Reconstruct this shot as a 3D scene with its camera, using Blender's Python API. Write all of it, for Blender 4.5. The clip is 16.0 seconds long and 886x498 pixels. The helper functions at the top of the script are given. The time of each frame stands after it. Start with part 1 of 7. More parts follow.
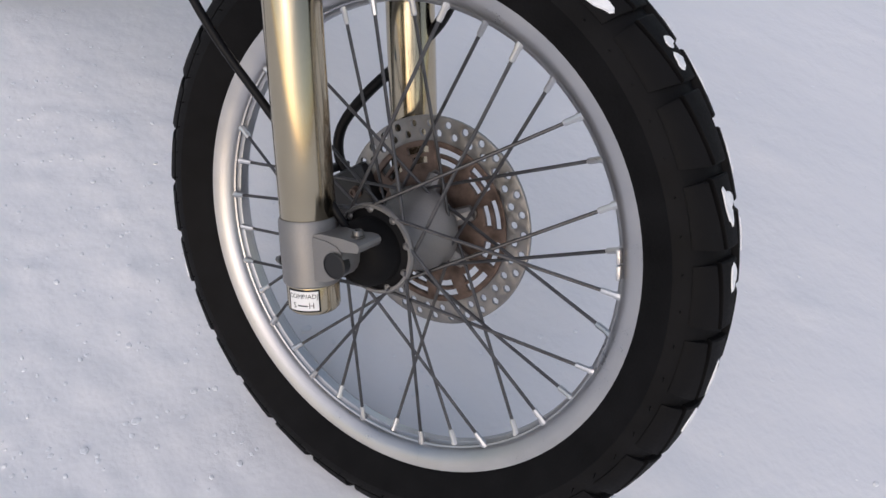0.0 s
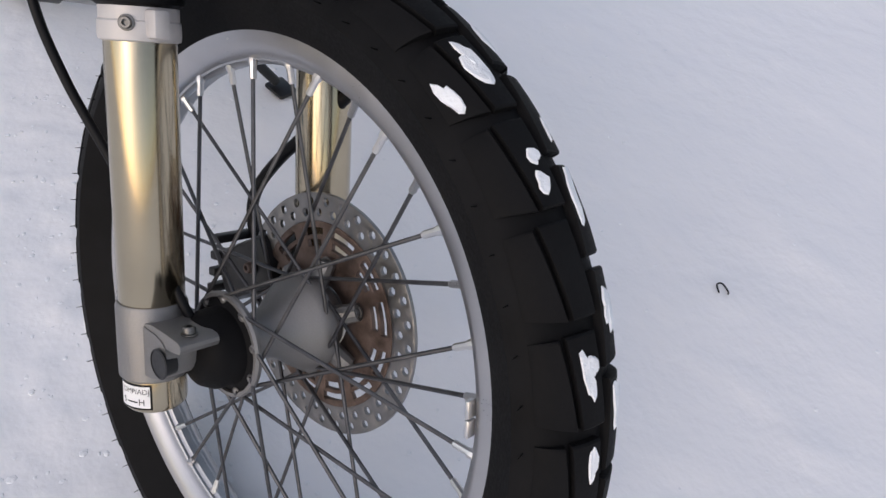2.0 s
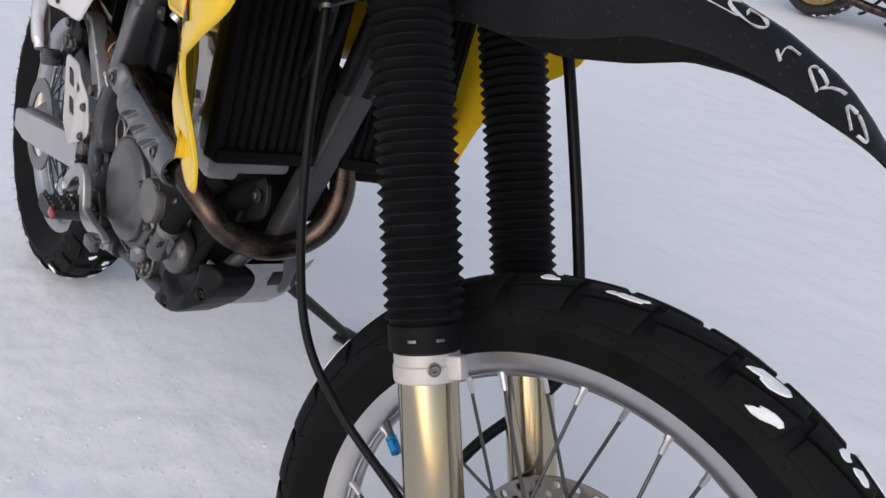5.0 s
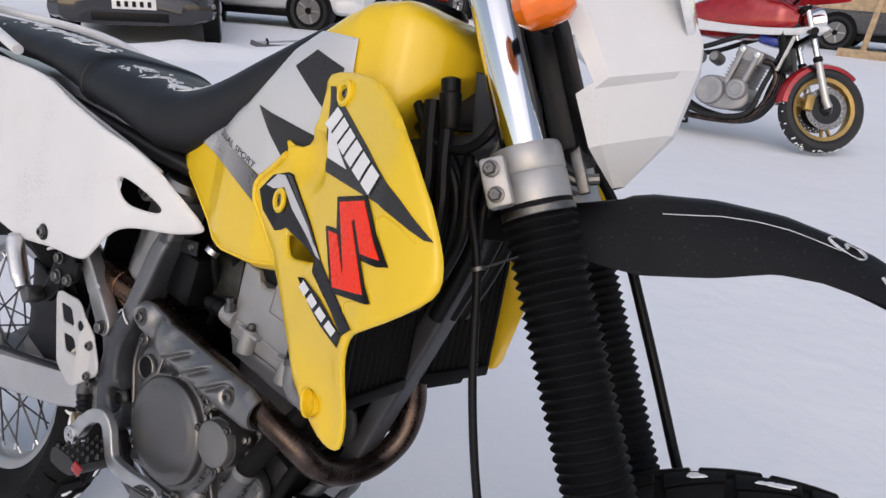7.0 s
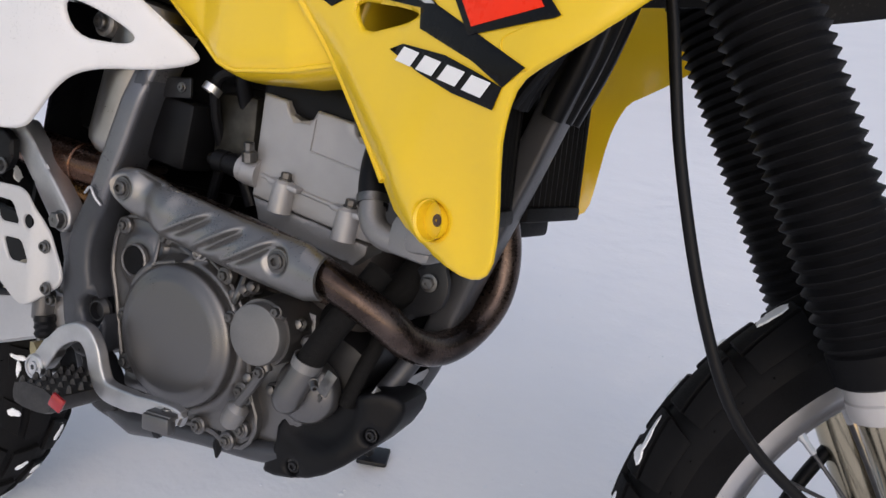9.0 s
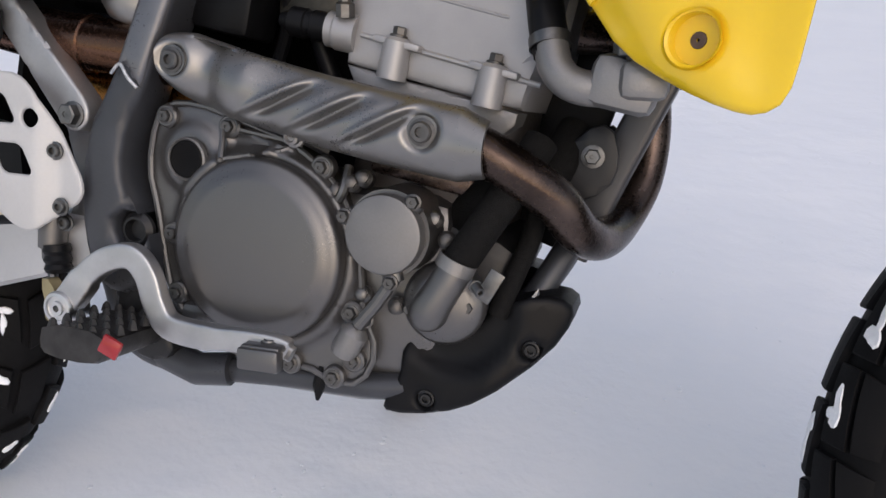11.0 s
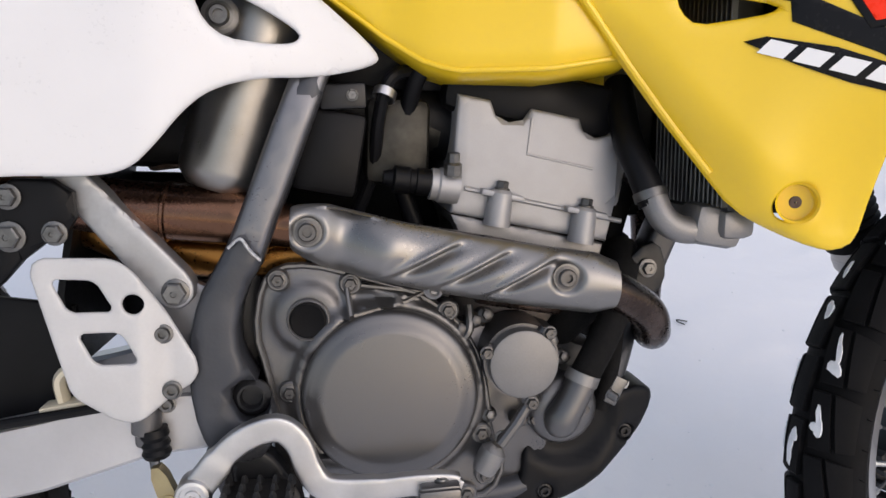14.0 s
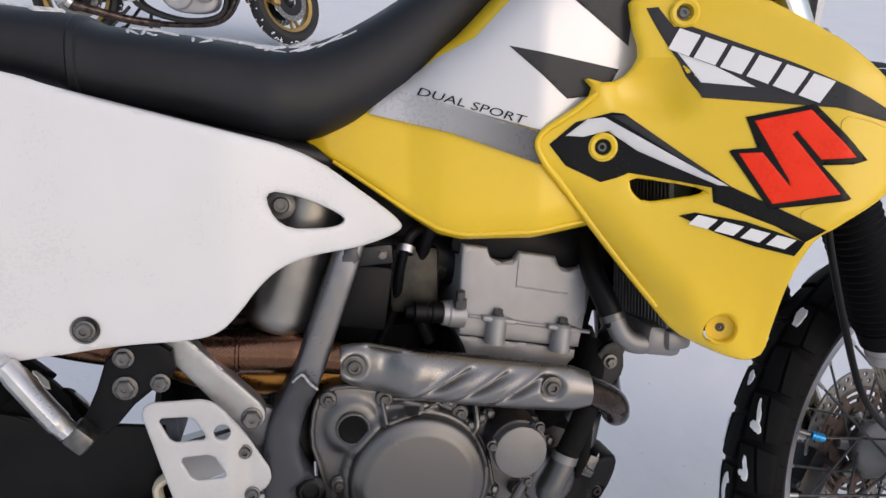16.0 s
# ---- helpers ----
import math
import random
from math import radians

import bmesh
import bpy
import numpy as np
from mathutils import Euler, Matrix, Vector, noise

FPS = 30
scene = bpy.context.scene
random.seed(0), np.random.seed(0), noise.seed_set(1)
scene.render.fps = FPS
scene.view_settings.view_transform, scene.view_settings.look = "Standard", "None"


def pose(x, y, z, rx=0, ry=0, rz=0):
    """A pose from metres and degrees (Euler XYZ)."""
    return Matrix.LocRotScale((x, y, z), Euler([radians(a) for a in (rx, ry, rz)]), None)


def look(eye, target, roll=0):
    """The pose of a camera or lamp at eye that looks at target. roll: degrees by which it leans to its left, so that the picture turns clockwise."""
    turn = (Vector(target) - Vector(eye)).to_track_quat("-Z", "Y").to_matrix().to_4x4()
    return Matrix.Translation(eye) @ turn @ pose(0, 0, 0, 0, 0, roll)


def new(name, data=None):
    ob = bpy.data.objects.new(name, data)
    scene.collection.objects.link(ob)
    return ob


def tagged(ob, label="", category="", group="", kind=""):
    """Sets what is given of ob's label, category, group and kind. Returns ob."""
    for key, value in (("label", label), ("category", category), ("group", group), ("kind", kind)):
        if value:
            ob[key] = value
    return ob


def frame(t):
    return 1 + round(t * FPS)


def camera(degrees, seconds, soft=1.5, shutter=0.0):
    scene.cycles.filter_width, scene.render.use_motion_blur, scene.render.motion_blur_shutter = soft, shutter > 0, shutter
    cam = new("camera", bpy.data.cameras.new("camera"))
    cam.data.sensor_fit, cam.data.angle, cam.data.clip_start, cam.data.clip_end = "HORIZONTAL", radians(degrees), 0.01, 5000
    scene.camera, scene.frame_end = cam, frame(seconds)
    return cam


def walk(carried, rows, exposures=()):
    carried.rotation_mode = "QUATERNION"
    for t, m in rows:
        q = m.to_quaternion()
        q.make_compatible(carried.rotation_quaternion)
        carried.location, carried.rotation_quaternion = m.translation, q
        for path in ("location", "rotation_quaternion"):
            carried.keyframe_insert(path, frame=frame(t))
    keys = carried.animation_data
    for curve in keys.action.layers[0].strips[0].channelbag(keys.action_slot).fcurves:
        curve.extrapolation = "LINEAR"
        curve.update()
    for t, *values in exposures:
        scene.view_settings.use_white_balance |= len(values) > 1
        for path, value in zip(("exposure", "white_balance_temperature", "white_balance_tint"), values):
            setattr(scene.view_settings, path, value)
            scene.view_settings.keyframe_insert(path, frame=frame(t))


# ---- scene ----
from collections import defaultdict

from mathutils import geometry

cam = camera(62.1, 16.0)
PATH = [
    (0.00, 0.4020, -0.2406, 0.8860, 44.09, -7.52, 51.59),
    (0.50, 0.4116, -0.1397, 0.8758, 43.22, -5.81, 56.56),
    (1.00, 0.4140, -0.0664, 0.8648, 44.25, -6.18, 59.80),
    (1.50, 0.4115, -0.0248, 0.8784, 44.59, -7.40, 60.81),
    (2.00, 0.4024, 0.0088, 0.8790, 45.03, -7.31, 61.60),
    (2.50, 0.3857, 0.0043, 0.8831, 45.40, -7.76, 61.43),
    (3.00, 0.3652, -0.0220, 0.8879, 46.70, -8.11, 60.94),
    (3.50, 0.3474, -0.0788, 0.9042, 49.77, -7.95, 58.78),
    (4.00, 0.3171, -0.1413, 0.9302, 53.20, -7.93, 56.72),
    (4.50, 0.2785, -0.2096, 0.9561, 57.07, -7.57, 54.40),
    (5.00, 0.2308, -0.2542, 0.9937, 59.62, -5.11, 52.33),
    (5.20, 0.2097, -0.2764, 1.0096, 60.64, -4.22, 51.16),
    (7.30, -0.0268, -0.5020, 1.1226, 68.70, -3.32, 34.94),
    (7.50, -0.0402, -0.5120, 1.1134, 68.33, -3.17, 33.78),
    (8.00, -0.1144, -0.5051, 1.0526, 67.53, -2.00, 31.03),
    (8.50, -0.2052, -0.4875, 0.9785, 66.82, -0.83, 28.04),
    (9.00, -0.2613, -0.4672, 0.8667, 66.99, -0.66, 27.09),
    (9.20, -0.2754, -0.4640, 0.8256, 67.12, -0.97, 27.02),
    (11.30, -0.5599, -0.4583, 0.7439, 63.19, -0.88, 15.47),
    (11.50, -0.5918, -0.4600, 0.7445, 62.93, -1.11, 13.80),
    (12.00, -0.6567, -0.4572, 0.7364, 63.33, -1.05, 10.73),
    (12.50, -0.7370, -0.4473, 0.7494, 62.72, -1.31, 5.86),
    (13.00, -0.7802, -0.4468, 0.7741, 62.57, -1.31, 2.73),
    (13.50, -0.8206, -0.4785, 0.8126, 63.83, -2.32, -1.75),
    (14.00, -0.8679, -0.5217, 0.8616, 65.52, -3.69, -6.76),
    (14.50, -0.8962, -0.5512, 0.9238, 66.05, -4.29, -9.06),
    (15.00, -0.9075, -0.5754, 0.9838, 66.14, -4.06, -9.42),
    (15.50, -0.9284, -0.5973, 1.0294, 65.91, -3.69, -10.16),
    (16.00, -0.9598, -0.6110, 1.0688, 64.64, -3.48, -11.33),
]
walk(cam, [(t, pose(*p)) for t, *p in PATH], [(0, -0.05), (2.0, 0.02), (9.2, 0.02), (11.3, 0.18), (12.2, 0.32), (13.5, 0.30), (14.5, 0.05), (16, -0.06)])

# ---- light: an overcast winter day ----
world = bpy.data.worlds.new("winter_sky")
scene.world = world
world.use_nodes = True
wn = world.node_tree
sky = wn.nodes.new("ShaderNodeTexSky")
sky.sky_type, sky.sun_disc = "NISHITA", False
sky.sun_elevation, sky.sun_rotation = radians(28), radians(150)
sky.air_density, sky.dust_density = 1.3, 1.5
grey = wn.nodes.new("ShaderNodeHueSaturation")
grey.inputs["Saturation"].default_value = 0.75
wn.links.new(sky.outputs[0], grey.inputs["Color"])
tint = wn.nodes.new("ShaderNodeMix")
tint.data_type, tint.blend_type = "RGBA", "MULTIPLY"
tint.inputs["Factor"].default_value = 1.0
tint.inputs["B"].default_value = (1.04, 0.985, 1.0, 1)
wn.links.new(grey.outputs[0], tint.inputs["A"])
wn.links.new(tint.outputs["Result"], wn.nodes["Background"].inputs[0])
wn.nodes["Background"].inputs[1].default_value = 0.150
sun = new("sun", bpy.data.lights.new("sun", "SUN"))
sun.data.energy, sun.data.angle, sun.data.color = 0.75, radians(80), (1.0, 0.91, 0.91)
sun.matrix_world = look((2.2, -3.8, 7.6), (0, 0, 0))


# ---- materials ----
def mat(name, col, rough=0.5, metal=0.0, var=0.15, scale=30.0, bump=0.15, bscale=250.0, dist=0.0006, rvar=0.12, coat=0.0, second=None, spec=0.5, amount=0.5):
    """A procedural surface: two sizes of mottling, a varied gloss and fine relief."""
    m = bpy.data.materials.new(name)
    m.use_nodes = True
    t = m.node_tree
    n, l = t.nodes, t.links
    b = n["Principled BSDF"]
    co = n.new("ShaderNodeTexCoord")
    big, fine = n.new("ShaderNodeTexNoise"), n.new("ShaderNodeTexNoise")
    big.inputs["Scale"].default_value, big.inputs["Detail"].default_value = scale, 6
    fine.inputs["Scale"].default_value, fine.inputs["Detail"].default_value = bscale, 4
    for x in (big, fine):
        l.new(co.outputs["Object"], x.inputs["Vector"])
    mix = n.new("ShaderNodeMix")
    mix.data_type = "RGBA"
    mix.inputs["A"].default_value = (*[c * (1 - var) for c in col], 1)
    mix.inputs["B"].default_value = (*[min(1.0, c * (1 + var)) for c in (second or col)], 1)
    ramp = n.new("ShaderNodeMapRange")
    ramp.inputs["From Min"].default_value, ramp.inputs["From Max"].default_value = amount - 0.2, amount + 0.2
    l.new(big.outputs["Fac"], ramp.inputs["Value"])
    l.new(ramp.outputs["Result"], mix.inputs["Factor"])
    l.new(mix.outputs["Result"], b.inputs["Base Color"])
    rr = n.new("ShaderNodeMapRange")
    rr.inputs["To Min"].default_value, rr.inputs["To Max"].default_value = max(0.03, rough - rvar), min(1.0, rough + rvar)
    mean = n.new("ShaderNodeMath")
    mean.operation = "MULTIPLY_ADD"
    mean.inputs[1].default_value = 0.5
    half = n.new("ShaderNodeMath")
    half.operation, half.inputs[1].default_value = "MULTIPLY", 0.5
    l.new(fine.outputs["Fac"], half.inputs[0])
    l.new(big.outputs["Fac"], mean.inputs[0])
    l.new(half.outputs[0], mean.inputs[2])
    rr.inputs["From Min"].default_value, rr.inputs["From Max"].default_value = 0.3, 0.7
    l.new(mean.outputs[0], rr.inputs["Value"])
    l.new(rr.outputs["Result"], b.inputs["Roughness"])
    b.inputs["Metallic"].default_value = metal
    b.inputs["Coat Weight"].default_value = coat
    b.inputs["Specular IOR Level"].default_value = spec
    if bump:
        bp = n.new("ShaderNodeBump")
        bp.inputs["Strength"].default_value, bp.inputs["Distance"].default_value = bump, dist
        l.new(fine.outputs["Fac"], bp.inputs["Height"])
        l.new(bp.outputs["Normal"], b.inputs["Normal"])
    return m


RUBBER = mat("tyre_rubber", (0.0060, 0.0060, 0.0066), 0.62, 0, 0.4, 25, 0.3, 400, 0.0005, spec=0.09)
GAITER = mat("gaiter_rubber", (0.0042, 0.0042, 0.005), 0.6, 0, 0.3, 40, 0.2, 300, spec=0.13)
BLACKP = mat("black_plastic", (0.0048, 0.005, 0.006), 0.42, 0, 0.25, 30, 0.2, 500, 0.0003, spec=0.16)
GRILLE = mat("dull_black_grille", (0.004, 0.004, 0.0045), 0.6, 0, 0.3, 30, 0.2, 400, 0.0003, spec=0.10)
SATIN = mat("satin_black_paint", (0.009, 0.0092, 0.0105), 0.42, 0, 0.3, 20, 0.15, 300, 0.0003, spec=0.4)
VINYL = mat("seat_vinyl", (0.012, 0.0132, 0.0165), 0.5, 0, 0.2, 30, 0.5, 900, 0.0004, spec=0.32)
GOLD = mat("gold_anodised", (0.45, 0.392, 0.285), 0.17, 1, 0.08, 15, 0.04, 800, 0.0002, 0.06)
CAST = mat("cast_aluminium", (0.29, 0.285, 0.285), 0.5, 0.8, 0.18, 30, 0.4, 600, 0.0005, second=(0.22, 0.215, 0.21))
PAINTCAST = mat("painted_magnesium", (0.155, 0.153, 0.155), 0.36, 0.8, 0.10, 18, 0.2, 700, 0.0004, second=(0.13, 0.128, 0.128))
SILVERP = mat("silver_engine_paint", (0.33, 0.33, 0.34), 0.45, 0.4, 0.1, 20, 0.2, 500, 0.0004)
ALU = mat("aluminium", (0.58, 0.58, 0.585), 0.34, 1, 0.1, 25, 0.1, 500, 0.0002)
RIMALU = mat("rim_aluminium", (0.47, 0.47, 0.48), 0.36, 1, 0.06, 25, 0.08, 600, 0.0002)
STEEL = mat("spoke_steel", (0.10, 0.10, 0.105), 0.45, 1, 0.25, 60, 0.2, 500, 0.0003)
BOLT = mat("bolt_steel", (0.16, 0.158, 0.155), 0.42, 1, 0.25, 120, 0.2, 700, 0.0003)
CHROME = mat("chrome", (0.8, 0.8, 0.81), 0.09, 1, 0.04, 10, 0.0, rvar=0.04)
DISCM = mat("disc_steel", (0.25, 0.243, 0.24), 0.42, 1, 0.15, 60, 0.1, 700, 0.0002)
RUST = mat("rusty_carrier", (0.085, 0.055, 0.042), 0.6, 0.5, 0.35, 60, 0.4, 400, 0.0006, second=(0.13, 0.095, 0.08))
YELLOW = mat("yellow_plastic", (0.79, 0.535, 0.018), 0.25, 0, 0.012, 3, 0.0, 60, 0.0003, 0.02, coat=0.2)
WHITE = mat("white_plastic", (0.68, 0.68, 0.685), 0.33, 0, 0.03, 10, 0.05, 300, 0.0003)
FRAMEG = mat("grey_frame_paint", (0.045, 0.048, 0.056), 0.36, 0.3, 0.15, 18, 0.25, 350, 0.0005)
FRAMEA = mat("scuffed_frame_metal", (0.17, 0.172, 0.185), 0.36, 0.7, 0.12, 25, 0.2, 350, 0.0004)
SHIELD = mat("heat_shield_steel", (0.235, 0.23, 0.225), 0.33, 0.85, 0.1, 22, 0.15, 500, 0.0003)
COPPER = mat("heat_tinted_pipe", (0.24, 0.125, 0.07), 0.26, 1, 0.3, 9, 0.03, 300, 0.0002, second=(0.12, 0.065, 0.05))
BROWN = mat("brown_header_pipe", (0.034, 0.024, 0.021), 0.27, 0.9, 0.35, 24, 0.25, 300, 0.0004, second=(0.080, 0.060, 0.052))
DECALK = mat("black_decal", (0.005, 0.005, 0.006), 0.22, 0, 0.15, 30, 0.0, spec=0.16)
DECALG = mat("dark_grey_decal", (0.035, 0.035, 0.038), 0.35, 0, 0.08, 10, 0.0, spec=0.2)
DECALS = mat("silver_decal", (0.62, 0.62, 0.63), 0.32, 0.3, 0.02, 4, 0.0, rvar=0.02)
DECALW = mat("white_decal", (0.80, 0.80, 0.80), 0.33, 0, 0.01, 4, 0.0, rvar=0.02)
DECALR = mat("red_decal", (0.92, 0.035, 0.008), 0.3, 0, 0.04, 30, 0.0, spec=0.2)
INKW = mat("white_ink", (0.62, 0.64, 0.67), 0.6, 0, 0.2, 200, 0.0)
SNOWPACK = mat("packed_snow", (0.82, 0.84, 0.87), 0.7, 0, 0.06, 90, 0.7, 250, 0.002)
BLUE = mat("blue_anodised", (0.02, 0.25, 0.55), 0.3, 0.6, 0.1)
ORANGE = mat("orange_lens", (0.85, 0.17, 0.01), 0.15, 0, 0.1, 80, 0.3, 400, coat=0.6)
REDP = mat("red_paint", (0.35, 0.015, 0.02), 0.2, 0.2, 0.15, coat=0.6)
BLUEP = mat("blue_paint", (0.02, 0.04, 0.28), 0.25, 0.2, 0.15, coat=0.5)
GOLDW = mat("gold_wheel_paint", (0.36, 0.24, 0.08), 0.4, 0.6, 0.15)
CREAM = mat("cream_nylon", (0.62, 0.57, 0.44), 0.5, 0, 0.1)
BRASS = mat("passivated_brass", (0.34, 0.29, 0.17), 0.4, 0.9, 0.2)
HOSE = mat("braided_hose", (0.007, 0.0068, 0.0068), 0.75, 0, 0.4, 300, 0.8, 900, 0.001, spec=0.12)
WOOD = mat("raw_timber", (0.45, 0.33, 0.20), 0.7, 0, 0.25, 12, 0.5, 200, 0.001)
CARK = mat("black_car_paint", (0.015, 0.016, 0.02), 0.15, 0.2, 0.1, coat=0.8)
CARW = mat("white_car_paint", (0.62, 0.63, 0.65), 0.2, 0, 0.05, coat=0.8)
GLASSD = mat("tinted_glass", (0.02, 0.022, 0.025), 0.08, 0, 0.05, bump=0)
CLEAR = mat("headlight_glass", (0.75, 0.76, 0.78), 0.1, 0.2, 0.08, 120, 0.2, 200, coat=0.5)

SNOW = bpy.data.materials.new("trodden_snow")
SNOW.use_nodes = True
sn, sl = SNOW.node_tree.nodes, SNOW.node_tree.links
sb = sn["Principled BSDF"]
sc = sn.new("ShaderNodeTexCoord")
sa, sg, sd = sn.new("ShaderNodeTexNoise"), sn.new("ShaderNodeTexNoise"), sn.new("ShaderNodeTexNoise")
sa.inputs["Scale"].default_value, sa.inputs["Detail"].default_value = 2.2, 8
sg.inputs["Scale"].default_value, sg.inputs["Detail"].default_value = 90, 6
sd.inputs["Scale"].default_value, sd.inputs["Detail"].default_value = 8, 7
for x in (sa, sg, sd):
    sl.new(sc.outputs["Object"], x.inputs["Vector"])
smix = sn.new("ShaderNodeMix")
smix.data_type = "RGBA"
smix.inputs["A"].default_value, smix.inputs["B"].default_value = (0.82, 0.83, 0.86, 1), (0.90, 0.90, 0.915, 1)
sl.new(sa.outputs["Fac"], smix.inputs["Factor"])
sl.new(smix.outputs["Result"], sb.inputs["Base Color"])
sb.inputs["Roughness"].default_value = 0.75
sb.inputs["Specular IOR Level"].default_value = 0.25
sm = sn.new("ShaderNodeMath")
sm.operation, sm.inputs[1].default_value = "MULTIPLY_ADD", 0.06
sl.new(sg.outputs["Fac"], sm.inputs[0])
sl.new(sd.outputs["Fac"], sm.inputs[2])
sbp = sn.new("ShaderNodeBump")
sbp.inputs["Strength"].default_value, sbp.inputs["Distance"].default_value = 0.6, 0.014
sl.new(sm.outputs[0], sbp.inputs["Height"])
sl.new(sbp.outputs["Normal"], sb.inputs["Normal"])


# ---- helpers for shapes ----
def empty(name, parent):
    ob = new(name)
    ob.parent = parent
    return ob


def part(name, bm, material, parent=None, label="", m=None, sharp=35):
    """One mesh object from a bmesh, under a thing or a part."""
    if m is not None:
        bm.transform(m)
    bmesh.ops.recalc_face_normals(bm, faces=bm.faces)
    me = bpy.data.meshes.new(name)
    bm.to_mesh(me)
    bm.free()
    me.materials.append(material)
    me.polygons.foreach_set("use_smooth", [True] * len(me.polygons))
    me.set_sharp_from_angle(angle=radians(sharp))
    ob = new(name, me)
    if parent:
        ob.parent = parent
    if label:
        tagged(ob, label)
    return ob


def shared(name, me, parent, m):
    ob = new(name, me)
    ob.parent = parent
    ob.matrix_basis = m
    return ob


def mesh_of(bm, name, material, sharp=35):
    bmesh.ops.recalc_face_normals(bm, faces=bm.faces)
    me = bpy.data.meshes.new(name)
    bm.to_mesh(me)
    bm.free()
    me.materials.append(material)
    me.polygons.foreach_set("use_smooth", [True] * len(me.polygons))
    me.set_sharp_from_angle(angle=radians(sharp))
    return me


def axis(c, d):
    """A pose at c whose z points along d."""
    return Matrix.Translation(c) @ Vector(d).to_track_quat("Z", "Y").to_matrix().to_4x4()


def join(*bms):
    out = bms[0]
    for b in bms[1:]:
        me = bpy.data.meshes.new("tmp")
        b.to_mesh(me)
        b.free()
        out.from_mesh(me)
        bpy.data.meshes.remove(me)
    return out


def loft(rings, closed_ends=True, loop=False):
    """Skin over rings of equal length."""
    bm = bmesh.new()
    vs = [[bm.verts.new(p) for p in r] for r in rings]
    k = len(vs[0])
    n = len(vs)
    for i in range(n if loop else n - 1):
        a, b = vs[i], vs[(i + 1) % n]
        for j in range(k):
            bm.faces.new((a[j], a[(j + 1) % k], b[(j + 1) % k], b[j]))
    if closed_ends and not loop:
        bm.faces.new(vs[0][::-1])
        bm.faces.new(vs[-1])
    return bm


def lathe(profile, m, seg=40, ends=True):
    """Turn a profile of (radius, height) round the z of m."""
    rings = [[(r * math.cos(2 * math.pi * j / seg), r * math.sin(2 * math.pi * j / seg), h) for j in range(seg)] for r, h in profile]
    bm = loft(rings, ends)
    bm.transform(m)
    return bm


def hoop(profile, m, seg=120):
    """Turn a closed profile of (radius, height) round the z of m."""
    rings = [[(r * math.cos(a), r * math.sin(a), h) for r, h in profile] for a in [2 * math.pi * i / seg for i in range(seg)]]
    bm = loft(rings, False, True)
    bm.transform(m)
    return bm


def spline(pts, n=8):
    """Points along a smooth curve through pts."""
    p = [Vector(a) for a in pts]
    p = [2 * p[0] - p[1]] + p + [2 * p[-1] - p[-2]]
    out = []
    for i in range(1, len(p) - 2):
        for k in range(n):
            t = k / n
            a, b, c, d = p[i - 1:i + 3]
            out.append(0.5 * (2 * b + (c - a) * t + (2 * a - 5 * b + 4 * c - d) * t * t + (3 * b - a - 3 * c + d) * t ** 3))
    return out + [p[-2]]


def sweep(path, r, seg=14, wide=1.0, side=(0, 1, 0), power=1.0):
    """A bar along a path: r a radius or a list of radii, wide its width across `side`."""
    path = [Vector(a) for a in path]
    n = len(path)
    rr = r if isinstance(r, (list, tuple)) else [r] * n
    rings = []
    for i, p in enumerate(path):
        d = (path[min(i + 1, n - 1)] - path[max(i - 1, 0)]).normalized()
        s = Vector(side)
        s = (s - d * s.dot(d)).normalized()
        u = d.cross(s)
        k = rr[min(len(rr) - 1, int(i * len(rr) / n))] if len(rr) != n else rr[i]
        turns = [(math.cos(2 * math.pi * (j + 0.5) / seg), math.sin(2 * math.pi * (j + 0.5) / seg)) for j in range(seg)]
        rings.append([p + s * (k * wide * math.copysign(abs(c) ** power, c)) + u * (k * math.copysign(abs(q) ** power, q)) for c, q in turns])
    return loft(rings)


def block(size, m, bevel=0.003, seg=2):
    bm = bmesh.new()
    bmesh.ops.create_cube(bm, size=1, matrix=Matrix.Diagonal((*size, 1)))
    bmesh.ops.bevel(bm, geom=list(bm.edges), offset=bevel, segments=seg, affect="EDGES", profile=0.5)
    bm.transform(m)
    return bm


def rounded(o, k=2):
    """Cut the corners of an outline k times."""
    for _ in range(k):
        o = [q for i in range(len(o)) for a, b in ((o[i], o[(i + 1) % len(o)]),)
            for q in ((a[0] * .75 + b[0] * .25, a[1] * .75 + b[1] * .25), (a[0] * .25 + b[0] * .75, a[1] * .25 + b[1] * .75))]
    return o


def soft(o, r=0.004):
    """Round the corners of an outline by a small radius."""
    out = []
    for i in range(len(o)):
        a, b, c = Vector(o[i - 1]), Vector(o[i]), Vector(o[(i + 1) % len(o)])
        p = b + (a - b).normalized() * min(r, (a - b).length * 0.45)
        q = b + (c - b).normalized() * min(r, (c - b).length * 0.45)
        out += [tuple(p), tuple((p + q + 2 * b) / 4 * 0.5 + (p + q) / 4), tuple(q)]
    return out


def resample(o, step):
    out = []
    for i in range(len(o)):
        a, b = Vector(o[i]), Vector(o[(i + 1) % len(o)])
        n = max(1, int((b - a).length / step))
        out += [a.lerp(b, k / n) for k in range(n)]
    return out


def inside(x, z, o):
    """Which of the points lie in the outline."""
    res = np.zeros(len(x), bool)
    for (ax, az), (bx, bz) in zip(o, o[1:] + o[:1]):
        hit = ((az > z) != (bz > z)) & (x < (bx - ax) * (z - az) / ((bz - az) or 1e-12) + ax)
        res ^= hit
    return res


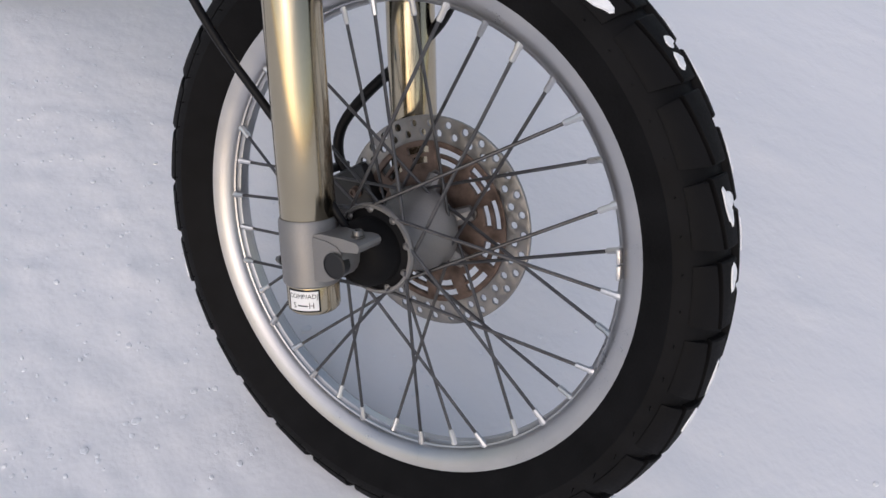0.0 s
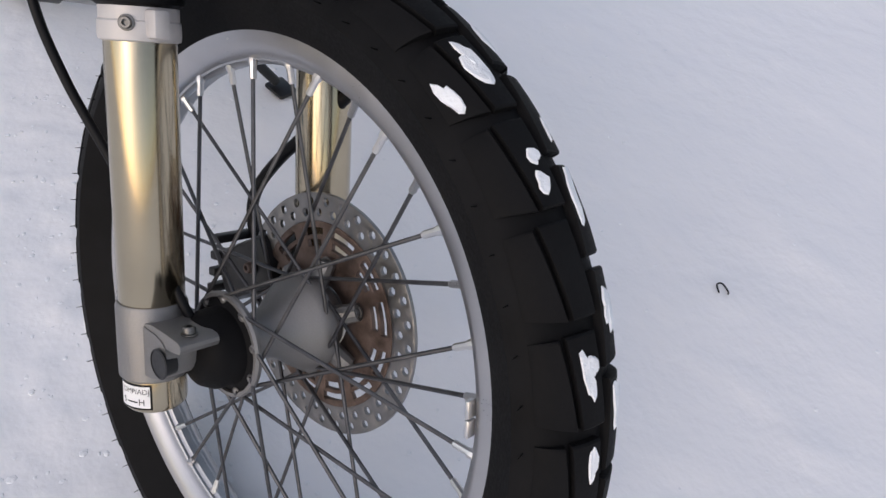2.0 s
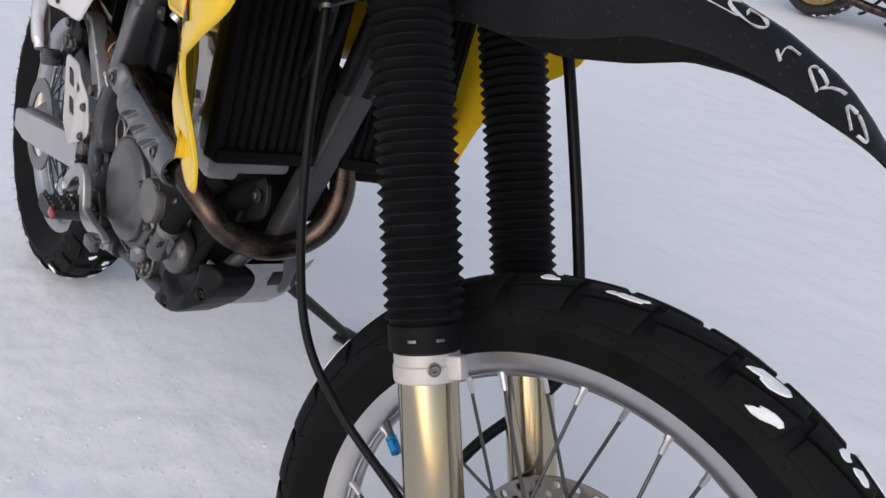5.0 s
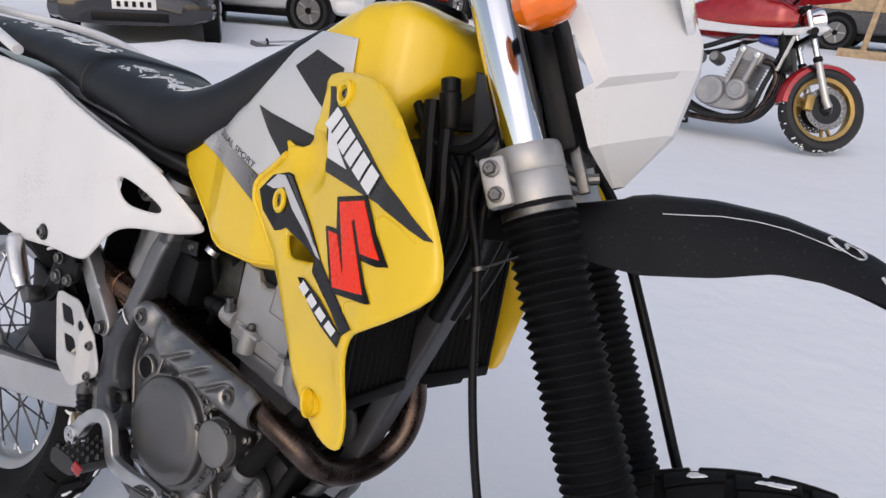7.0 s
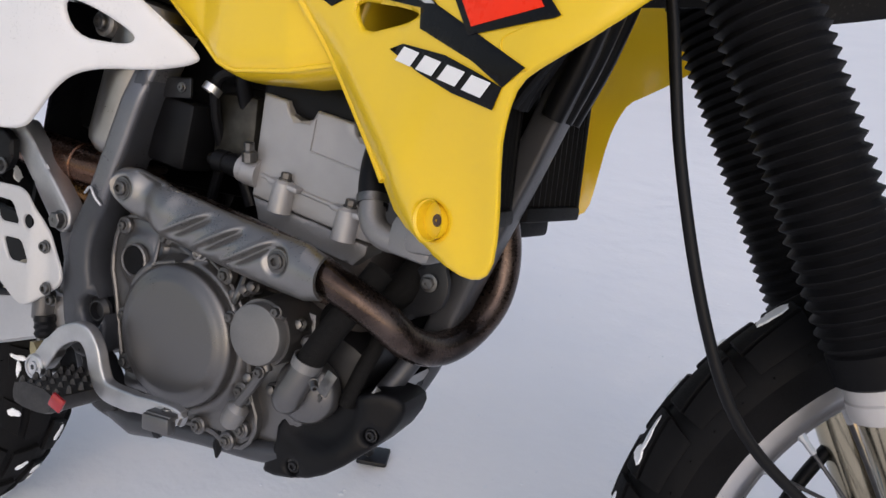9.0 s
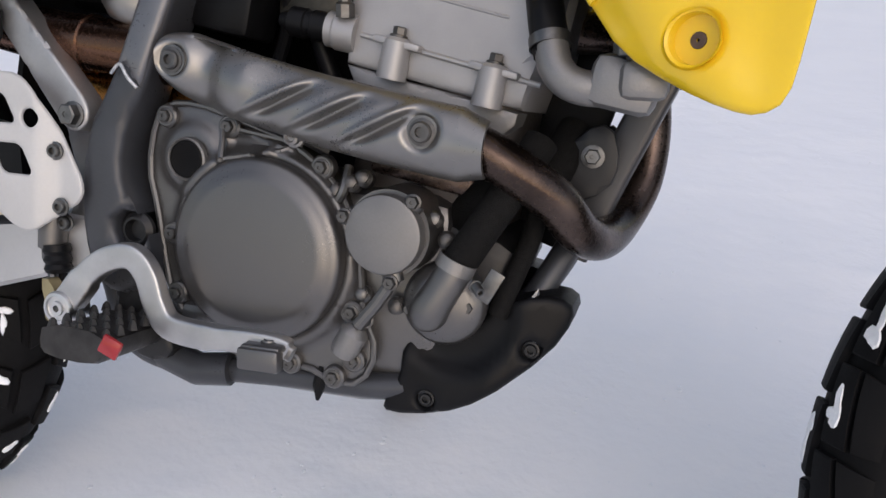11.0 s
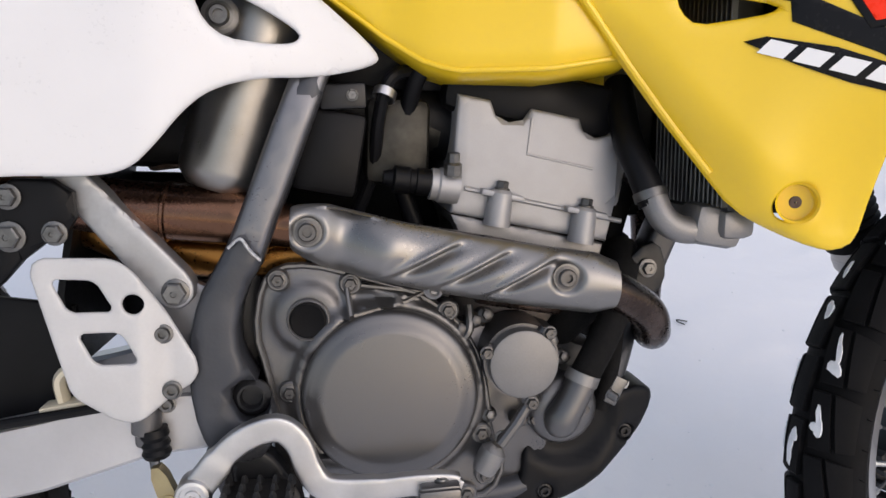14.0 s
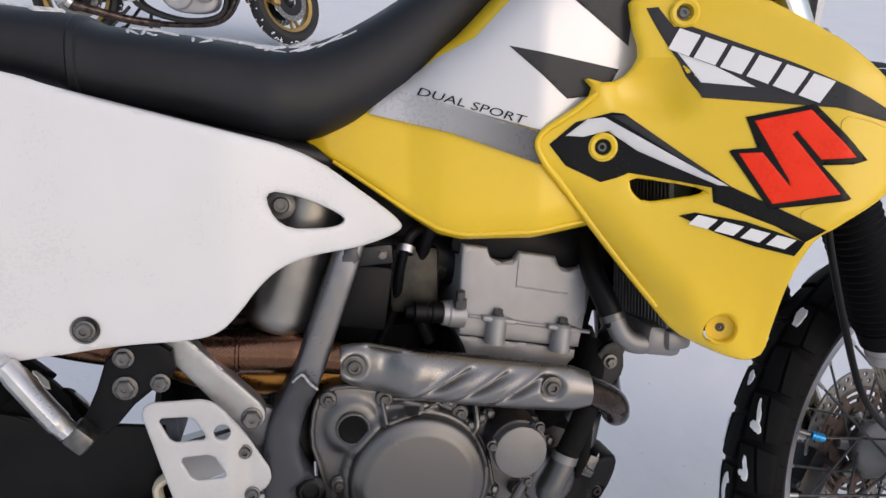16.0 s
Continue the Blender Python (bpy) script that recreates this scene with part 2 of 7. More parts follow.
def relief(outline, yf, thick, rnd=0.004, step=0.012, holes=()):
    """A moulded sheet: an outline in x and z, with its face at y = yf(x, z) towards -y, its edge rounded by rnd, and thick deep."""
    loops = [resample([tuple(p) for p in o], step) for o in (outline, *holes)]
    flat = [[(p.x, p.y) for p in o] for o in loops]
    xs, zs = np.array(flat[0]).T
    gx, gz = np.meshgrid(np.arange(xs.min() + step / 2, xs.max(), step), np.arange(zs.min() + step / 2, zs.max(), step))
    # two courses close to the rim carry the rounding
    rim = []
    for o in flat:
        a = np.array(o)
        d = np.roll(a, -1, 0) - np.roll(a, 1, 0)
        d /= np.maximum(np.linalg.norm(d, axis=1), 1e-9)[:, None]
        nrm = np.stack([-d[:, 1], d[:, 0]], 1)
        for s in (-1, 1):
            for k in (0.12, 0.4, 0.95):
                rim.append(a + s * k * rnd * nrm)
    rim = np.concatenate(rim)
    grid_count = gx.size
    px, pz = np.concatenate([gx.ravel(), rim[:, 0]]), np.concatenate([gz.ravel(), rim[:, 1]])

    def edge_distance(x, z):
        best = np.full(len(x), 9.0)
        for o in flat:
            a = np.array(o)
            b = np.roll(a, -1, 0)
            for (ax, az), (bx, bz) in zip(a, b):
                dx, dz = bx - ax, bz - az
                t = np.clip(((x - ax) * dx + (z - az) * dz) / max(dx * dx + dz * dz, 1e-12), 0, 1)
                best = np.minimum(best, np.hypot(x - ax - t * dx, z - az - t * dz))
        return best

    limit = np.where(np.arange(len(px)) < grid_count, 1.25, 0.09) * rnd
    keep = inside(px, pz, flat[0])
    for h in flat[1:]:
        keep &= ~inside(px, pz, h)
    px, pz, limit = px[keep], pz[keep], limit[keep]
    dist = edge_distance(px, pz)
    ok = dist > limit
    px, pz = px[ok], pz[ok]
    co, edges = [], []
    for o in flat:
        s = len(co)
        co += [Vector(p) for p in o]
        edges += [(s + i, s + (i + 1) % len(o)) for i in range(len(o))]
    co += [Vector((a, b)) for a, b in zip(px, pz)]
    v2, _, tris, *_ = geometry.delaunay_2d_cdt(co, edges, [], 0, 1e-6)
    x, z = np.array([v.x for v in v2]), np.array([v.y for v in v2])
    cx, cz = np.array([sum(x[i] for i in t) / len(t) for t in tris]), np.array([sum(z[i] for i in t) / len(t) for t in tris])
    good = inside(cx, cz, flat[0])
    for h in flat[1:]:
        good &= ~inside(cx, cz, h)
    d = np.clip(edge_distance(x, z) / rnd, 0, 1)
    y = np.array([yf(a, b) for a, b in zip(x, z)])
    face = y + rnd * (1 - np.sqrt(np.maximum(0, 1 - (1 - d) ** 2)))
    bm = bmesh.new()
    top = [bm.verts.new((a, b, c)) for a, b, c in zip(x, face, z)]
    low = [bm.verts.new((a, b + max(thick, rnd + 0.0005), c)) for a, b, c in zip(x, y, z)]
    count = defaultdict(list)
    for t, g in zip(tris, good):
        if not g:
            continue
        bm.faces.new([top[i] for i in t])
        bm.faces.new([low[i] for i in t[::-1]])
        for i in range(len(t)):
            e = (t[i], t[(i + 1) % len(t)])
            count[tuple(sorted(e))].append(e)
    for v in count.values():
        if len(v) == 1:
            a, b = v[0]
            bm.faces.new((top[b], top[a], low[a], low[b]))
    bmesh.ops.delete(bm, geom=[v for v in bm.verts if not v.link_faces], context="VERTS")
    return bm


def decal(outline, yf, off=0.0012, step=0.012):
    """A thin film that follows a moulded face."""
    return relief(outline, lambda x, z: yf(x, z) - off, 0.0006, 0.0002, step)


def disc_outline(c, r, n=28):
    return [(c[0] + r * math.cos(2 * math.pi * i / n), c[1] + r * math.sin(2 * math.pi * i / n)) for i in range(n)]


def hexbolt(c, d, r=0.006, h=0.006, flange=1.45):
    """A flanged hexagon bolt."""
    m = axis(c, d)
    a = lathe([(r * flange, 0), (r * flange, 0.0015), (r * 1.1, 0.002)], m, 16)
    b = lathe([(r, 0.0015), (r, h - 0.001), (r * 0.85, h), (r * 0.3, h), (r * 0.25, h - 0.001)], m, 6)
    return join(a, b)


def capbolt(c, d, r=0.007, h=0.006):
    """A round-headed bolt with a socket."""
    return lathe([(r * 1.3, 0), (r * 1.3, 0.0012), (r, 0.0016), (r, h - 0.0015), (r * 0.85, h), (r * 0.5, h), (r * 0.48, h - 0.003), (0.0004, h - 0.003)], axis(c, d), 18)


def egg(w, zl, zt, n=5.0, k=28):
    """A rounded box section in y and z."""
    out = []
    for i in range(k):
        a = 2 * math.pi * i / k
        c, s = math.cos(a), math.sin(a)
        out.append((math.copysign(abs(c) ** (2 / n), c) * w, (zl + zt) / 2 + math.copysign(abs(s) ** (2 / n), s) * (zt - zl) / 2))
    return out


def lerp_table(rows, x):
    """Straight lines between the rows of a table, by its first column."""
    for a, b in zip(rows, rows[1:]):
        if x <= b[0]:
            t = max(0.0, (x - a[0]) / (b[0] - a[0]))
            return [p + (q - p) * t for p, q in zip(a, b)]
    return list(rows[-1])


# ---- the bike stands on its side stand and leans away; its own axes: x forward, y to its left, z up ----
BIKE = new("motorcycle")
BIKE.matrix_world = pose(0, 0, 0, -16, 0, 0)
tagged(BIKE, "yellow and white dual-sport motorcycle parked on its side stand in snow", "motorcycle")
# front fork, turned to the left: x ahead of the axle, y along it, z up the legs
FRONT = Matrix(((0.85795, -0.23681, -0.45591, -0.0271), (0.23813, 0.96964, -0.05553, 0.0438), (0.45522, -0.06092, 0.88829, 0.3405), (0, 0, 0, 1)))
LEFTWARD = Matrix.Diagonal((1, -1, 1, 1))


# ---- wheels ----
YAX = axis((0, 0, 0), (0, 1, 0))


def on_tyre(s, th, lift, big, half, wide):
    """A point on the tread: s across it from -1 to 1, th round it."""
    a = s * radians(72)
    r = big - half + (half + lift) * math.cos(a)
    return Vector((r * math.cos(th), (wide + lift) * math.sin(a), r * math.sin(th)))


def tread_block(corners, big, half, wide, top, n=4):
    """A rubber knob over four corners (s, degrees, how proud), bent to the tyre's curve."""
    bm = bmesh.new()
    c0, c1, c2, c3 = corners

    def at(u, v, lift, grow=1.0):
        u, v = 0.5 + (u - 0.5) * grow, 0.5 + (v - 0.5) * grow
        q = [(a * (1 - u) + b * u) * (1 - v) + (d * (1 - u) + c * u) * v for a, b, c, d in zip(c0, c1, c2, c3)]
        return on_tyre(q[0], radians(q[1]), lift if lift < 0 else lift * q[2], big, half, wide)

    grid = [[bm.verts.new(at(i / n, j / n, top, 0.95)) for i in range(n + 1)] for j in range(n + 1)]
    for j in range(n):
        for i in range(n):
            bm.faces.new((grid[j][i], grid[j][i + 1], grid[j + 1][i + 1], grid[j + 1][i]))
    walk_round = [(i, 0) for i in range(n)] + [(n, j) for j in range(n)] + [(n - i, n) for i in range(n)] + [(0, n - j) for j in range(n)]
    up = [grid[j][i] for i, j in walk_round]
    mid = [bm.verts.new(at(i / n, j / n, top - 0.0012)) for i, j in walk_round]
    low = [bm.verts.new(at(i / n, j / n, -0.002)) for i, j in walk_round]
    for p, q in ((low, mid), (mid, up)):
        for i in range(len(p)):
            k = (i + 1) % len(p)
            bm.faces.new((p[i], p[k], q[k], q[i]))
    return bm


def snow_patches(blocks, pitch, big, half, wide, proud, rng, chance):
    """Thin uneven scabs of snow that stick to the tops of the tread blocks."""
    bm = bmesh.new()
    for i in range(round(360 / pitch)):
        for c in blocks:
            if rng.random() > (chance if min(q[2] for q in c) > 0.5 else chance * 0.4):
                continue
            for _ in range(rng.choice((1, 2, 2))):
                u0, v0, ru, rv = rng.uniform(0.3, 0.7), rng.uniform(0.25, 0.75), rng.uniform(0.12, 0.36), rng.uniform(0.12, 0.38)
                ring, cap = [], []
                g1, g2 = rng.uniform(0, 6.28), rng.uniform(0, 6.28)
                for k in range(13):
                    g = 2 * math.pi * k / 13
                    q = 0.85 + 0.22 * math.sin(2 * g + g1) + 0.10 * math.sin(3 * g + g2) + rng.uniform(-0.12, 0.12)
                    for row, f, lift in ((ring, 1.0, 0.0002), (cap, 0.86, rng.uniform(0.0010, 0.0019))):
                        u, v = min(0.96, max(0.04, u0 + ru * q * f * math.cos(g))), min(0.96, max(0.04, v0 + rv * q * f * math.sin(g)))
                        w = ((1 - u) * (1 - v), u * (1 - v), u * v, (1 - u) * v)
                        sd, dg, pr = [sum(w[n] * c[n][m] for n in range(4)) for m in range(3)]
                        row.append(bm.verts.new(on_tyre(sd, radians(dg + i * pitch), pr * proud + lift, big, half, wide)))
                for k in range(13):
                    bm.faces.new((ring[k], ring[(k + 1) % 13], cap[(k + 1) % 13], cap[k]))
                top = bm.verts.new(sum((v.co for v in cap), Vector()) / 13)
                for k in range(13):
                    bm.faces.new((cap[k], cap[(k + 1) % 13], top))
    return bm


def spoke_wheel(name, place, big, half, wide, bead, rim_half, flange_y, flange_r, blocks, pitch, snow, turn, seed, set_over=0.0):
    """A wire wheel under the bike: tyre with knobs, rim, hub-laced spokes and nipples."""
    rng = random.Random(seed)
    wheel = empty(name, BIKE)
    laced, place = place, place @ Matrix.Translation((0, set_over, 0))
    w = rim_half
    tyre = [(bead, -w + 0.002), (bead + 0.012, -w - 0.004)]
    for i in range(-6, 7):
        p = on_tyre(i / 6 * 1.28, 0, 0, big, half, wide)
        tyre.append((p.x, p.y))
    tyre = [(bead, -w + 0.002), (bead + 0.010, -w - 0.006)] + tyre[2:] + [(bead + 0.010, w + 0.006), (bead, w - 0.002), (bead - 0.006, 0)]
    part("tyre", hoop(tyre, YAX, 120), RUBBER, wheel, "black rubber knobbly tyre", place)
    kinds = [mesh_of(tread_block(c, big, half, wide, 0.0062), "tread_block", RUBBER, 30) for c in blocks]
    for i in range(round(360 / pitch)):
        for me in kinds:
            shared("tread_block", me, wheel, place @ Matrix.Rotation(-radians(i * pitch), 4, "Y"))
    nib = bmesh.new()
    for i in range(60):
        for s in (-1.10, 1.10):
            th = radians(6 * i + 2 * s)
            a, b = on_tyre(s, th, -0.001, big, half, wide), on_tyre(s, th, 0.0075, big, half, wide)
            bmesh.ops.create_cone(nib, cap_ends=True, segments=5, radius1=0.0007, radius2=0.0003, depth=(b - a).length, matrix=axis((a + b) / 2, b - a))
    tagged(part("moulding_nibs", nib, RUBBER, wheel, "", place), "fine rubber moulding nibs", kind="stuff")
    lumps = part("snow_on_tread", snow_patches(blocks, pitch, big, half, wide, 0.0062, rng, snow), SNOWPACK, wheel, "white snow stuck to the tread blocks", place)
    tagged(lumps, kind="stuff")
    f = bead + 0.0200
    rim = [(f, -w - 0.0035), (f + 0.001, -w - 0.0015), (f, -w), (bead - 0.004, -w + 0.002), (bead - 0.018, -0.010), (bead - 0.018, 0.010), (bead - 0.004, w - 0.002),
        (f, w), (f + 0.001, w + 0.0015), (f, w + 0.0035), (bead - 0.003, w + 0.003), (bead - 0.013, w - 0.004), (bead - 0.0155, w - 0.008), (bead - 0.0185, 0.006),
        (bead - 0.021, 0.004), (bead - 0.021, -0.004), (bead - 0.0185, -0.006), (bead - 0.0155, -w + 0.008), (bead - 0.013, -w + 0.004), (bead - 0.003, -w - 0.003)]
    part("rim", hoop(rim, YAX, 144), RIMALU, wheel, "bright aluminium wheel rim", place)
    r0 = bead - 0.0195
    for k in range(36):
        th = radians(turn - 10 * k)
        right = k % 2
        lean = (1 if (k // 2) % 2 else -1) * (-1 if right else 1)
        a = Vector((r0 * math.cos(th), -0.0028 if right else 0.0028, r0 * math.sin(th)))
        tf = th + lean * radians(62)
        fr, fy = (flange_r[0], flange_y[0]) if right else (flange_r[1], flange_y[1])
        b = Vector((fr * math.cos(tf), fy + (0.003 if (k // 2) % 2 else -0.003), fr * math.sin(tf)))
        d = (b - a).normalized()
        part("spoke", sweep([a + d * 0.006, b], 0.0019, 8), STEEL, wheel, m=laced)
        part("nipple", lathe([(0.0042, -0.004), (0.0042, 0.001), (0.0032, 0.003), (0.0032, 0.014), (0.0025, 0.0155)], axis(a, d), 8), ALU, wheel, m=laced)
    return wheel


# the shoulder and centre knobs of one pitch of the front tread (s across, degrees round)
FRONT_KNOBS = [
    [(0.03, 0.7, 1), (0.35, 0.7, 1), (0.49, 11.2, 1), (0.10, 11.2, 1)],
    [(0.41, 0.7, 1), (0.93, 1.6, 0.1), (0.93, 11.0, 0.1), (0.555, 11.0, 1)],
    [(-0.03, 6.7, 1), (-0.35, 6.7, 1), (-0.49, 17.2, 1), (-0.10, 17.2, 1)],
    [(-0.41, 6.7, 1), (-0.93, 7.6, 0.1), (-0.93, 17.0, 0.1), (-0.555, 17.0, 1)],
]
fw = spoke_wheel("front_wheel", FRONT, 0.3420, 0.036, 0.0460, 0.2665, 0.0210, (-0.048, 0.036), (0.044, 0.046), FRONT_KNOBS, 12.0, 0.70, 84.9, 3, 0.007)
part("hub", lathe([(0.012, -0.070), (0.030, -0.066), (0.032, -0.052), (0.034, -0.050), (0.036, -0.048), (0.038, -0.0455), (0.034, -0.042), (0.024, -0.036), (0.021, -0.018),
    (0.026, 0.000), (0.038, 0.016), (0.045, 0.026), (0.0500, 0.034), (0.0500, 0.040), (0.040, 0.044), (0.036, 0.060), (0.012, 0.062)], YAX, 48), CAST, fw, "grey cast aluminium hub", FRONT)
part("bearing_seal", lathe([(0.010, -0.084), (0.022, -0.082), (0.030, -0.078), (0.0355, -0.068), (0.0365, -0.052), (0.0445, -0.0485), (0.0445, -0.0450), (0.01, -0.044)], YAX, 40), RUBBER, fw, "black speedometer drive cover", FRONT)
part("flange_ring", hoop([(0.0445, -0.0515), (0.0478, -0.0515), (0.0492, -0.0490), (0.0485, -0.0450), (0.0445, -0.0445), (0.0436, -0.0480)], YAX, 64), CAST, fw, "thin cast flange ring", FRONT)
for i in range(9):
    a = radians(40 * i + 12)
    part("flange_scallop", lathe([(0.0045, 0), (0.0040, 0.003), (0.002, 0.0045)], axis((0.0425 * math.cos(a), -0.0475, 0.0425 * math.sin(a)), (0, -1, 0)), 10), CAST, fw, m=FRONT)
for i in range(6):
    a = radians(20 + 60 * i)
    part("disc_bolt", capbolt((0.058 * math.cos(a), 0.0600, 0.058 * math.sin(a)), (0, -1, 0), 0.006, 0.006), BOLT, fw, m=FRONT)
    lug = sweep([(0.036 * math.cos(a), 0.050, 0.036 * math.sin(a)), (0.060 * math.cos(a), 0.060, 0.060 * math.sin(a))], [0.011, 0.009], 10)
    part("hub_lug", lug, CAST, fw, m=FRONT)


def arc_slot(r, a0, a1, w, n=6):
    out = [(r[0] * math.cos(a0 + (a1 - a0) * i / n), r[0] * math.sin(a0 + (a1 - a0) * i / n)) for i in range(n + 1)]
    return out + [(r[1] * math.cos(a1 + (a0 - a1) * i / n), r[1] * math.sin(a1 + (a0 - a1) * i / n)) for i in range(n + 1)]


holes = [disc_outline((r * math.cos(a), r * math.sin(a)), 0.0043, 9) for i in range(32) for r, a in ((0.1165, 2 * math.pi * i / 32), (0.1055, 2 * math.pi * (i + 0.5) / 32))]
dm = FRONT
part("brake_disc", relief(disc_outline((0, 0), 0.1250, 96), lambda x, z: 0.0655, 0.004, 0.0006, 0.012, [disc_outline((0, 0), 0.0965, 72)] + holes), DISCM, fw, "drilled steel brake disc", dm)
slots = [arc_slot(r, radians(b), radians(b + l), 0) for i in range(6) for r, b, l in (
    ((0.0825, 0.0900), 60 * i + 2, 22), ((0.0705, 0.0780), 60 * i + 4, 18), ((0.0825, 0.0900), 60 * i + 32, 20), ((0.0705, 0.0780), 60 * i + 34, 16))]
part("disc_carrier", relief(disc_outline((0, 0), 0.0965, 72), lambda x, z: 0.0650, 0.005, 0.0006, 0.012, [disc_outline((0, 0), 0.034, 36)] + slots), RUST, fw, "rusty brown slotted disc carrier", dm)
va = radians(132.7)
part("valve_stem", sweep([(0.250 * math.cos(va), -0.004, 0.250 * math.sin(va)), (0.226 * math.cos(va), -0.014, 0.226 * math.sin(va))], 0.004, 10), BOLT, fw, m=FRONT)
part("valve_cap", sweep([(0.232 * math.cos(va), -0.013, 0.232 * math.sin(va)), (0.214 * math.cos(va), -0.020, 0.214 * math.sin(va))], 0.0062, 12), BLUE, fw, "blue valve cap", FRONT)
for k, a in enumerate((3.0, 6.5)):
    part("balance_weight", block((0.004, 0.009, 0.014), Matrix.Rotation(-radians(a - 2), 4, "Y") @ Matrix.Translation((0.2500, -0.012, 0)), 0.001), ALU, fw, m=FRONT)


# ---- front fork ----
def leg_side(s, y, x):
    """One leg of the fork, with its gaiter."""
    leg = empty("fork_leg", BIKE)
    z = axis((x, y, 0), (0, 0, 1))
    part("slider_tube", lathe([(0.0270, 0.030), (0.0282, 0.032), (0.0282, 0.258), (0.0262, 0.259)], z, 48), GOLD, leg, "gold anodised fork slider tube", FRONT)
    part("end_cap", lathe([(0.010, -0.0605), (0.024, -0.0600), (0.0268, -0.0570), (0.0275, -0.0540), (0.0275, -0.026), (0.026, -0.025)], z, 48), GOLD, leg, "gold end cap", FRONT)
    body = lathe([(0.0280, -0.0300), (0.0302, -0.0280), (0.0305, 0.0000), (0.0305, 0.0360), (0.0290, 0.0395), (0.0272, 0.0400)], z, 48)
    lug = loft([[(x + px, y + py * k, pz) for px, pz in rounded([(0.010, -0.022), (0.046, -0.018), (0.058, -0.006), (0.060, 0.010), (0.050, 0.022), (0.012, 0.026)], 1)]
        for k, py in ((1, -0.021 * -s), (1, -0.018 * -s), (1, 0.018 * -s), (1, 0.021 * -s))])
    part("axle_bracket", join(body, lug), CAST, leg, "grey cast axle bracket", FRONT)
    if s < 0:
        part("axle_socket", lathe([(0.0135, 0.0235), (0.0118, 0.0240), (0.0112, 0.0120), (0.0004, 0.0118)], axis((0.000, y, 0.000), (0, -1, 0)), 24), SATIN, leg, m=FRONT)
        top = loft([[(x + 0.030 + dx, y + yy, 0.020 + dz) for dx, dz in rounded([(-0.012, -0.004), (0.046, -0.006), (0.050, 0.002), (0.044, 0.007), (-0.010, 0.010)], 1)] for yy in (-0.020, -0.017, 0.010, 0.016)])
        part("pinch_lug", top, CAST, leg, m=FRONT)
        part("pinch_bolt", capbolt((x + 0.066, y - 0.004, 0.027), (0, 0, 1), 0.0055, 0.007), BOLT, leg, m=FRONT)
        part("axle_clamp", loft([[(x + 0.030 + dx, y + yy, dz) for dx, dz in rounded([(-0.01, -0.026), (0.030, -0.024), (0.042, -0.010), (0.044, 0.016), (-0.01, 0.018)], 1)] for yy in (0.012, 0.030)]), SATIN, leg, m=FRONT)
    part("bleed_screw", hexbolt((x - 0.030, y - 0.010 * s * -1, -0.010), (-1, 0, 0), 0.004, 0.008), BOLT, leg, m=FRONT)
    col = lathe([(0.0290, 0.2580), (0.0312, 0.2590), (0.0318, 0.2620), (0.0318, 0.2730), (0.0306, 0.2745), (0.0306, 0.2850), (0.0290, 0.2870)], z, 48)
    ear = block((0.022, 0.014, 0.022), Matrix.Translation((x + 0.032, y - 0.004 * -s, 0.272)), 0.003)
    part("collar", join(col, ear), mat("collar_paint", (0.52, 0.50, 0.49), 0.5, 0.3, 0.1), leg, "pale grey painted collar", FRONT)
    part("collar_bolt", capbolt((x + 0.0225, y - 0.0225, 0.272), (0.7, -0.7, 0), 0.0048, 0.0045), BOLT, leg, m=FRONT)
    prof = [(0.030, 0.284), (0.0345, 0.287), (0.0350, 0.310)]
    n = 32
    for i in range(n):
        h = 0.312 + (0.640 - 0.312) * i / n
        d = (0.640 - 0.312) / n
        k = 1 + 0.06 * i / n
        prof += [(0.0326 * k, h), (0.0331 * k, h + 0.10 * d), (0.0371 * k, h + 0.46 * d), (0.0373 * k, h + 0.56 * d), (0.0331 * k, h + 0.92 * d)]
    prof += [(0.037, 0.641), (0.037, 0.655), (0.030, 0.656)]
    part("gaiter", lathe(prof, z, 44), GAITER, leg, "black ribbed rubber gaiter", FRONT)
    for a in (-75, -35):
        c = (x + 0.0362 * math.cos(radians(a)), y + 0.0362 * math.sin(radians(a)), 0.298)
        part("gaiter_clip", block((0.008, 0.002, 0.003), axis(c, (math.cos(radians(a)), math.sin(radians(a)), 0)) @ pose(0, 0, 0, 90, 0, 0), 0.0005), BOLT, leg, m=FRONT)
    part("stanchion", lathe([(0.0240, 0.650), (0.0245, 0.652), (0.0245, 1.020), (0.022, 1.024), (0.002, 1.024)], z, 48), CHROME, leg, "polished chrome fork tube", FRONT)
    return leg


RX, RY, LX, LY = -0.050, -0.090, -0.046, 0.101
leg_r = leg_side(-1, RY, RX)
leg_l = leg_side(1, LY, LX)


def lettering(text, size, depth=0.0):
    """Flat letters in the x, y plane, centred, as a bmesh."""
    cu = bpy.data.curves.new("tmp", "FONT")
    cu.body, cu.size, cu.align_x, cu.align_y, cu.extrude, cu.resolution_u = text, size, "CENTER", "CENTER", depth, 3
    ob = new("tmp", cu)
    bpy.context.view_layer.update()
    me = bpy.data.meshes.new_from_object(ob.evaluated_get(bpy.context.evaluated_depsgraph_get()))
    bpy.data.objects.remove(ob)
    bm = bmesh.new()
    bm.from_mesh(me)
    bpy.data.meshes.remove(me)
    return bm


def wrap(bm, r, a0, h0, x, y):
    """Bend a flat film round an upright tube, centred at the angle a0 and the height h0."""
    for v in bm.verts:
        a = radians(a0) + v.co.x / r
        v.co = Vector((x + (r + v.co.z) * math.cos(a), y + (r + v.co.z) * math.sin(a), h0 + v.co.y))
    return bm


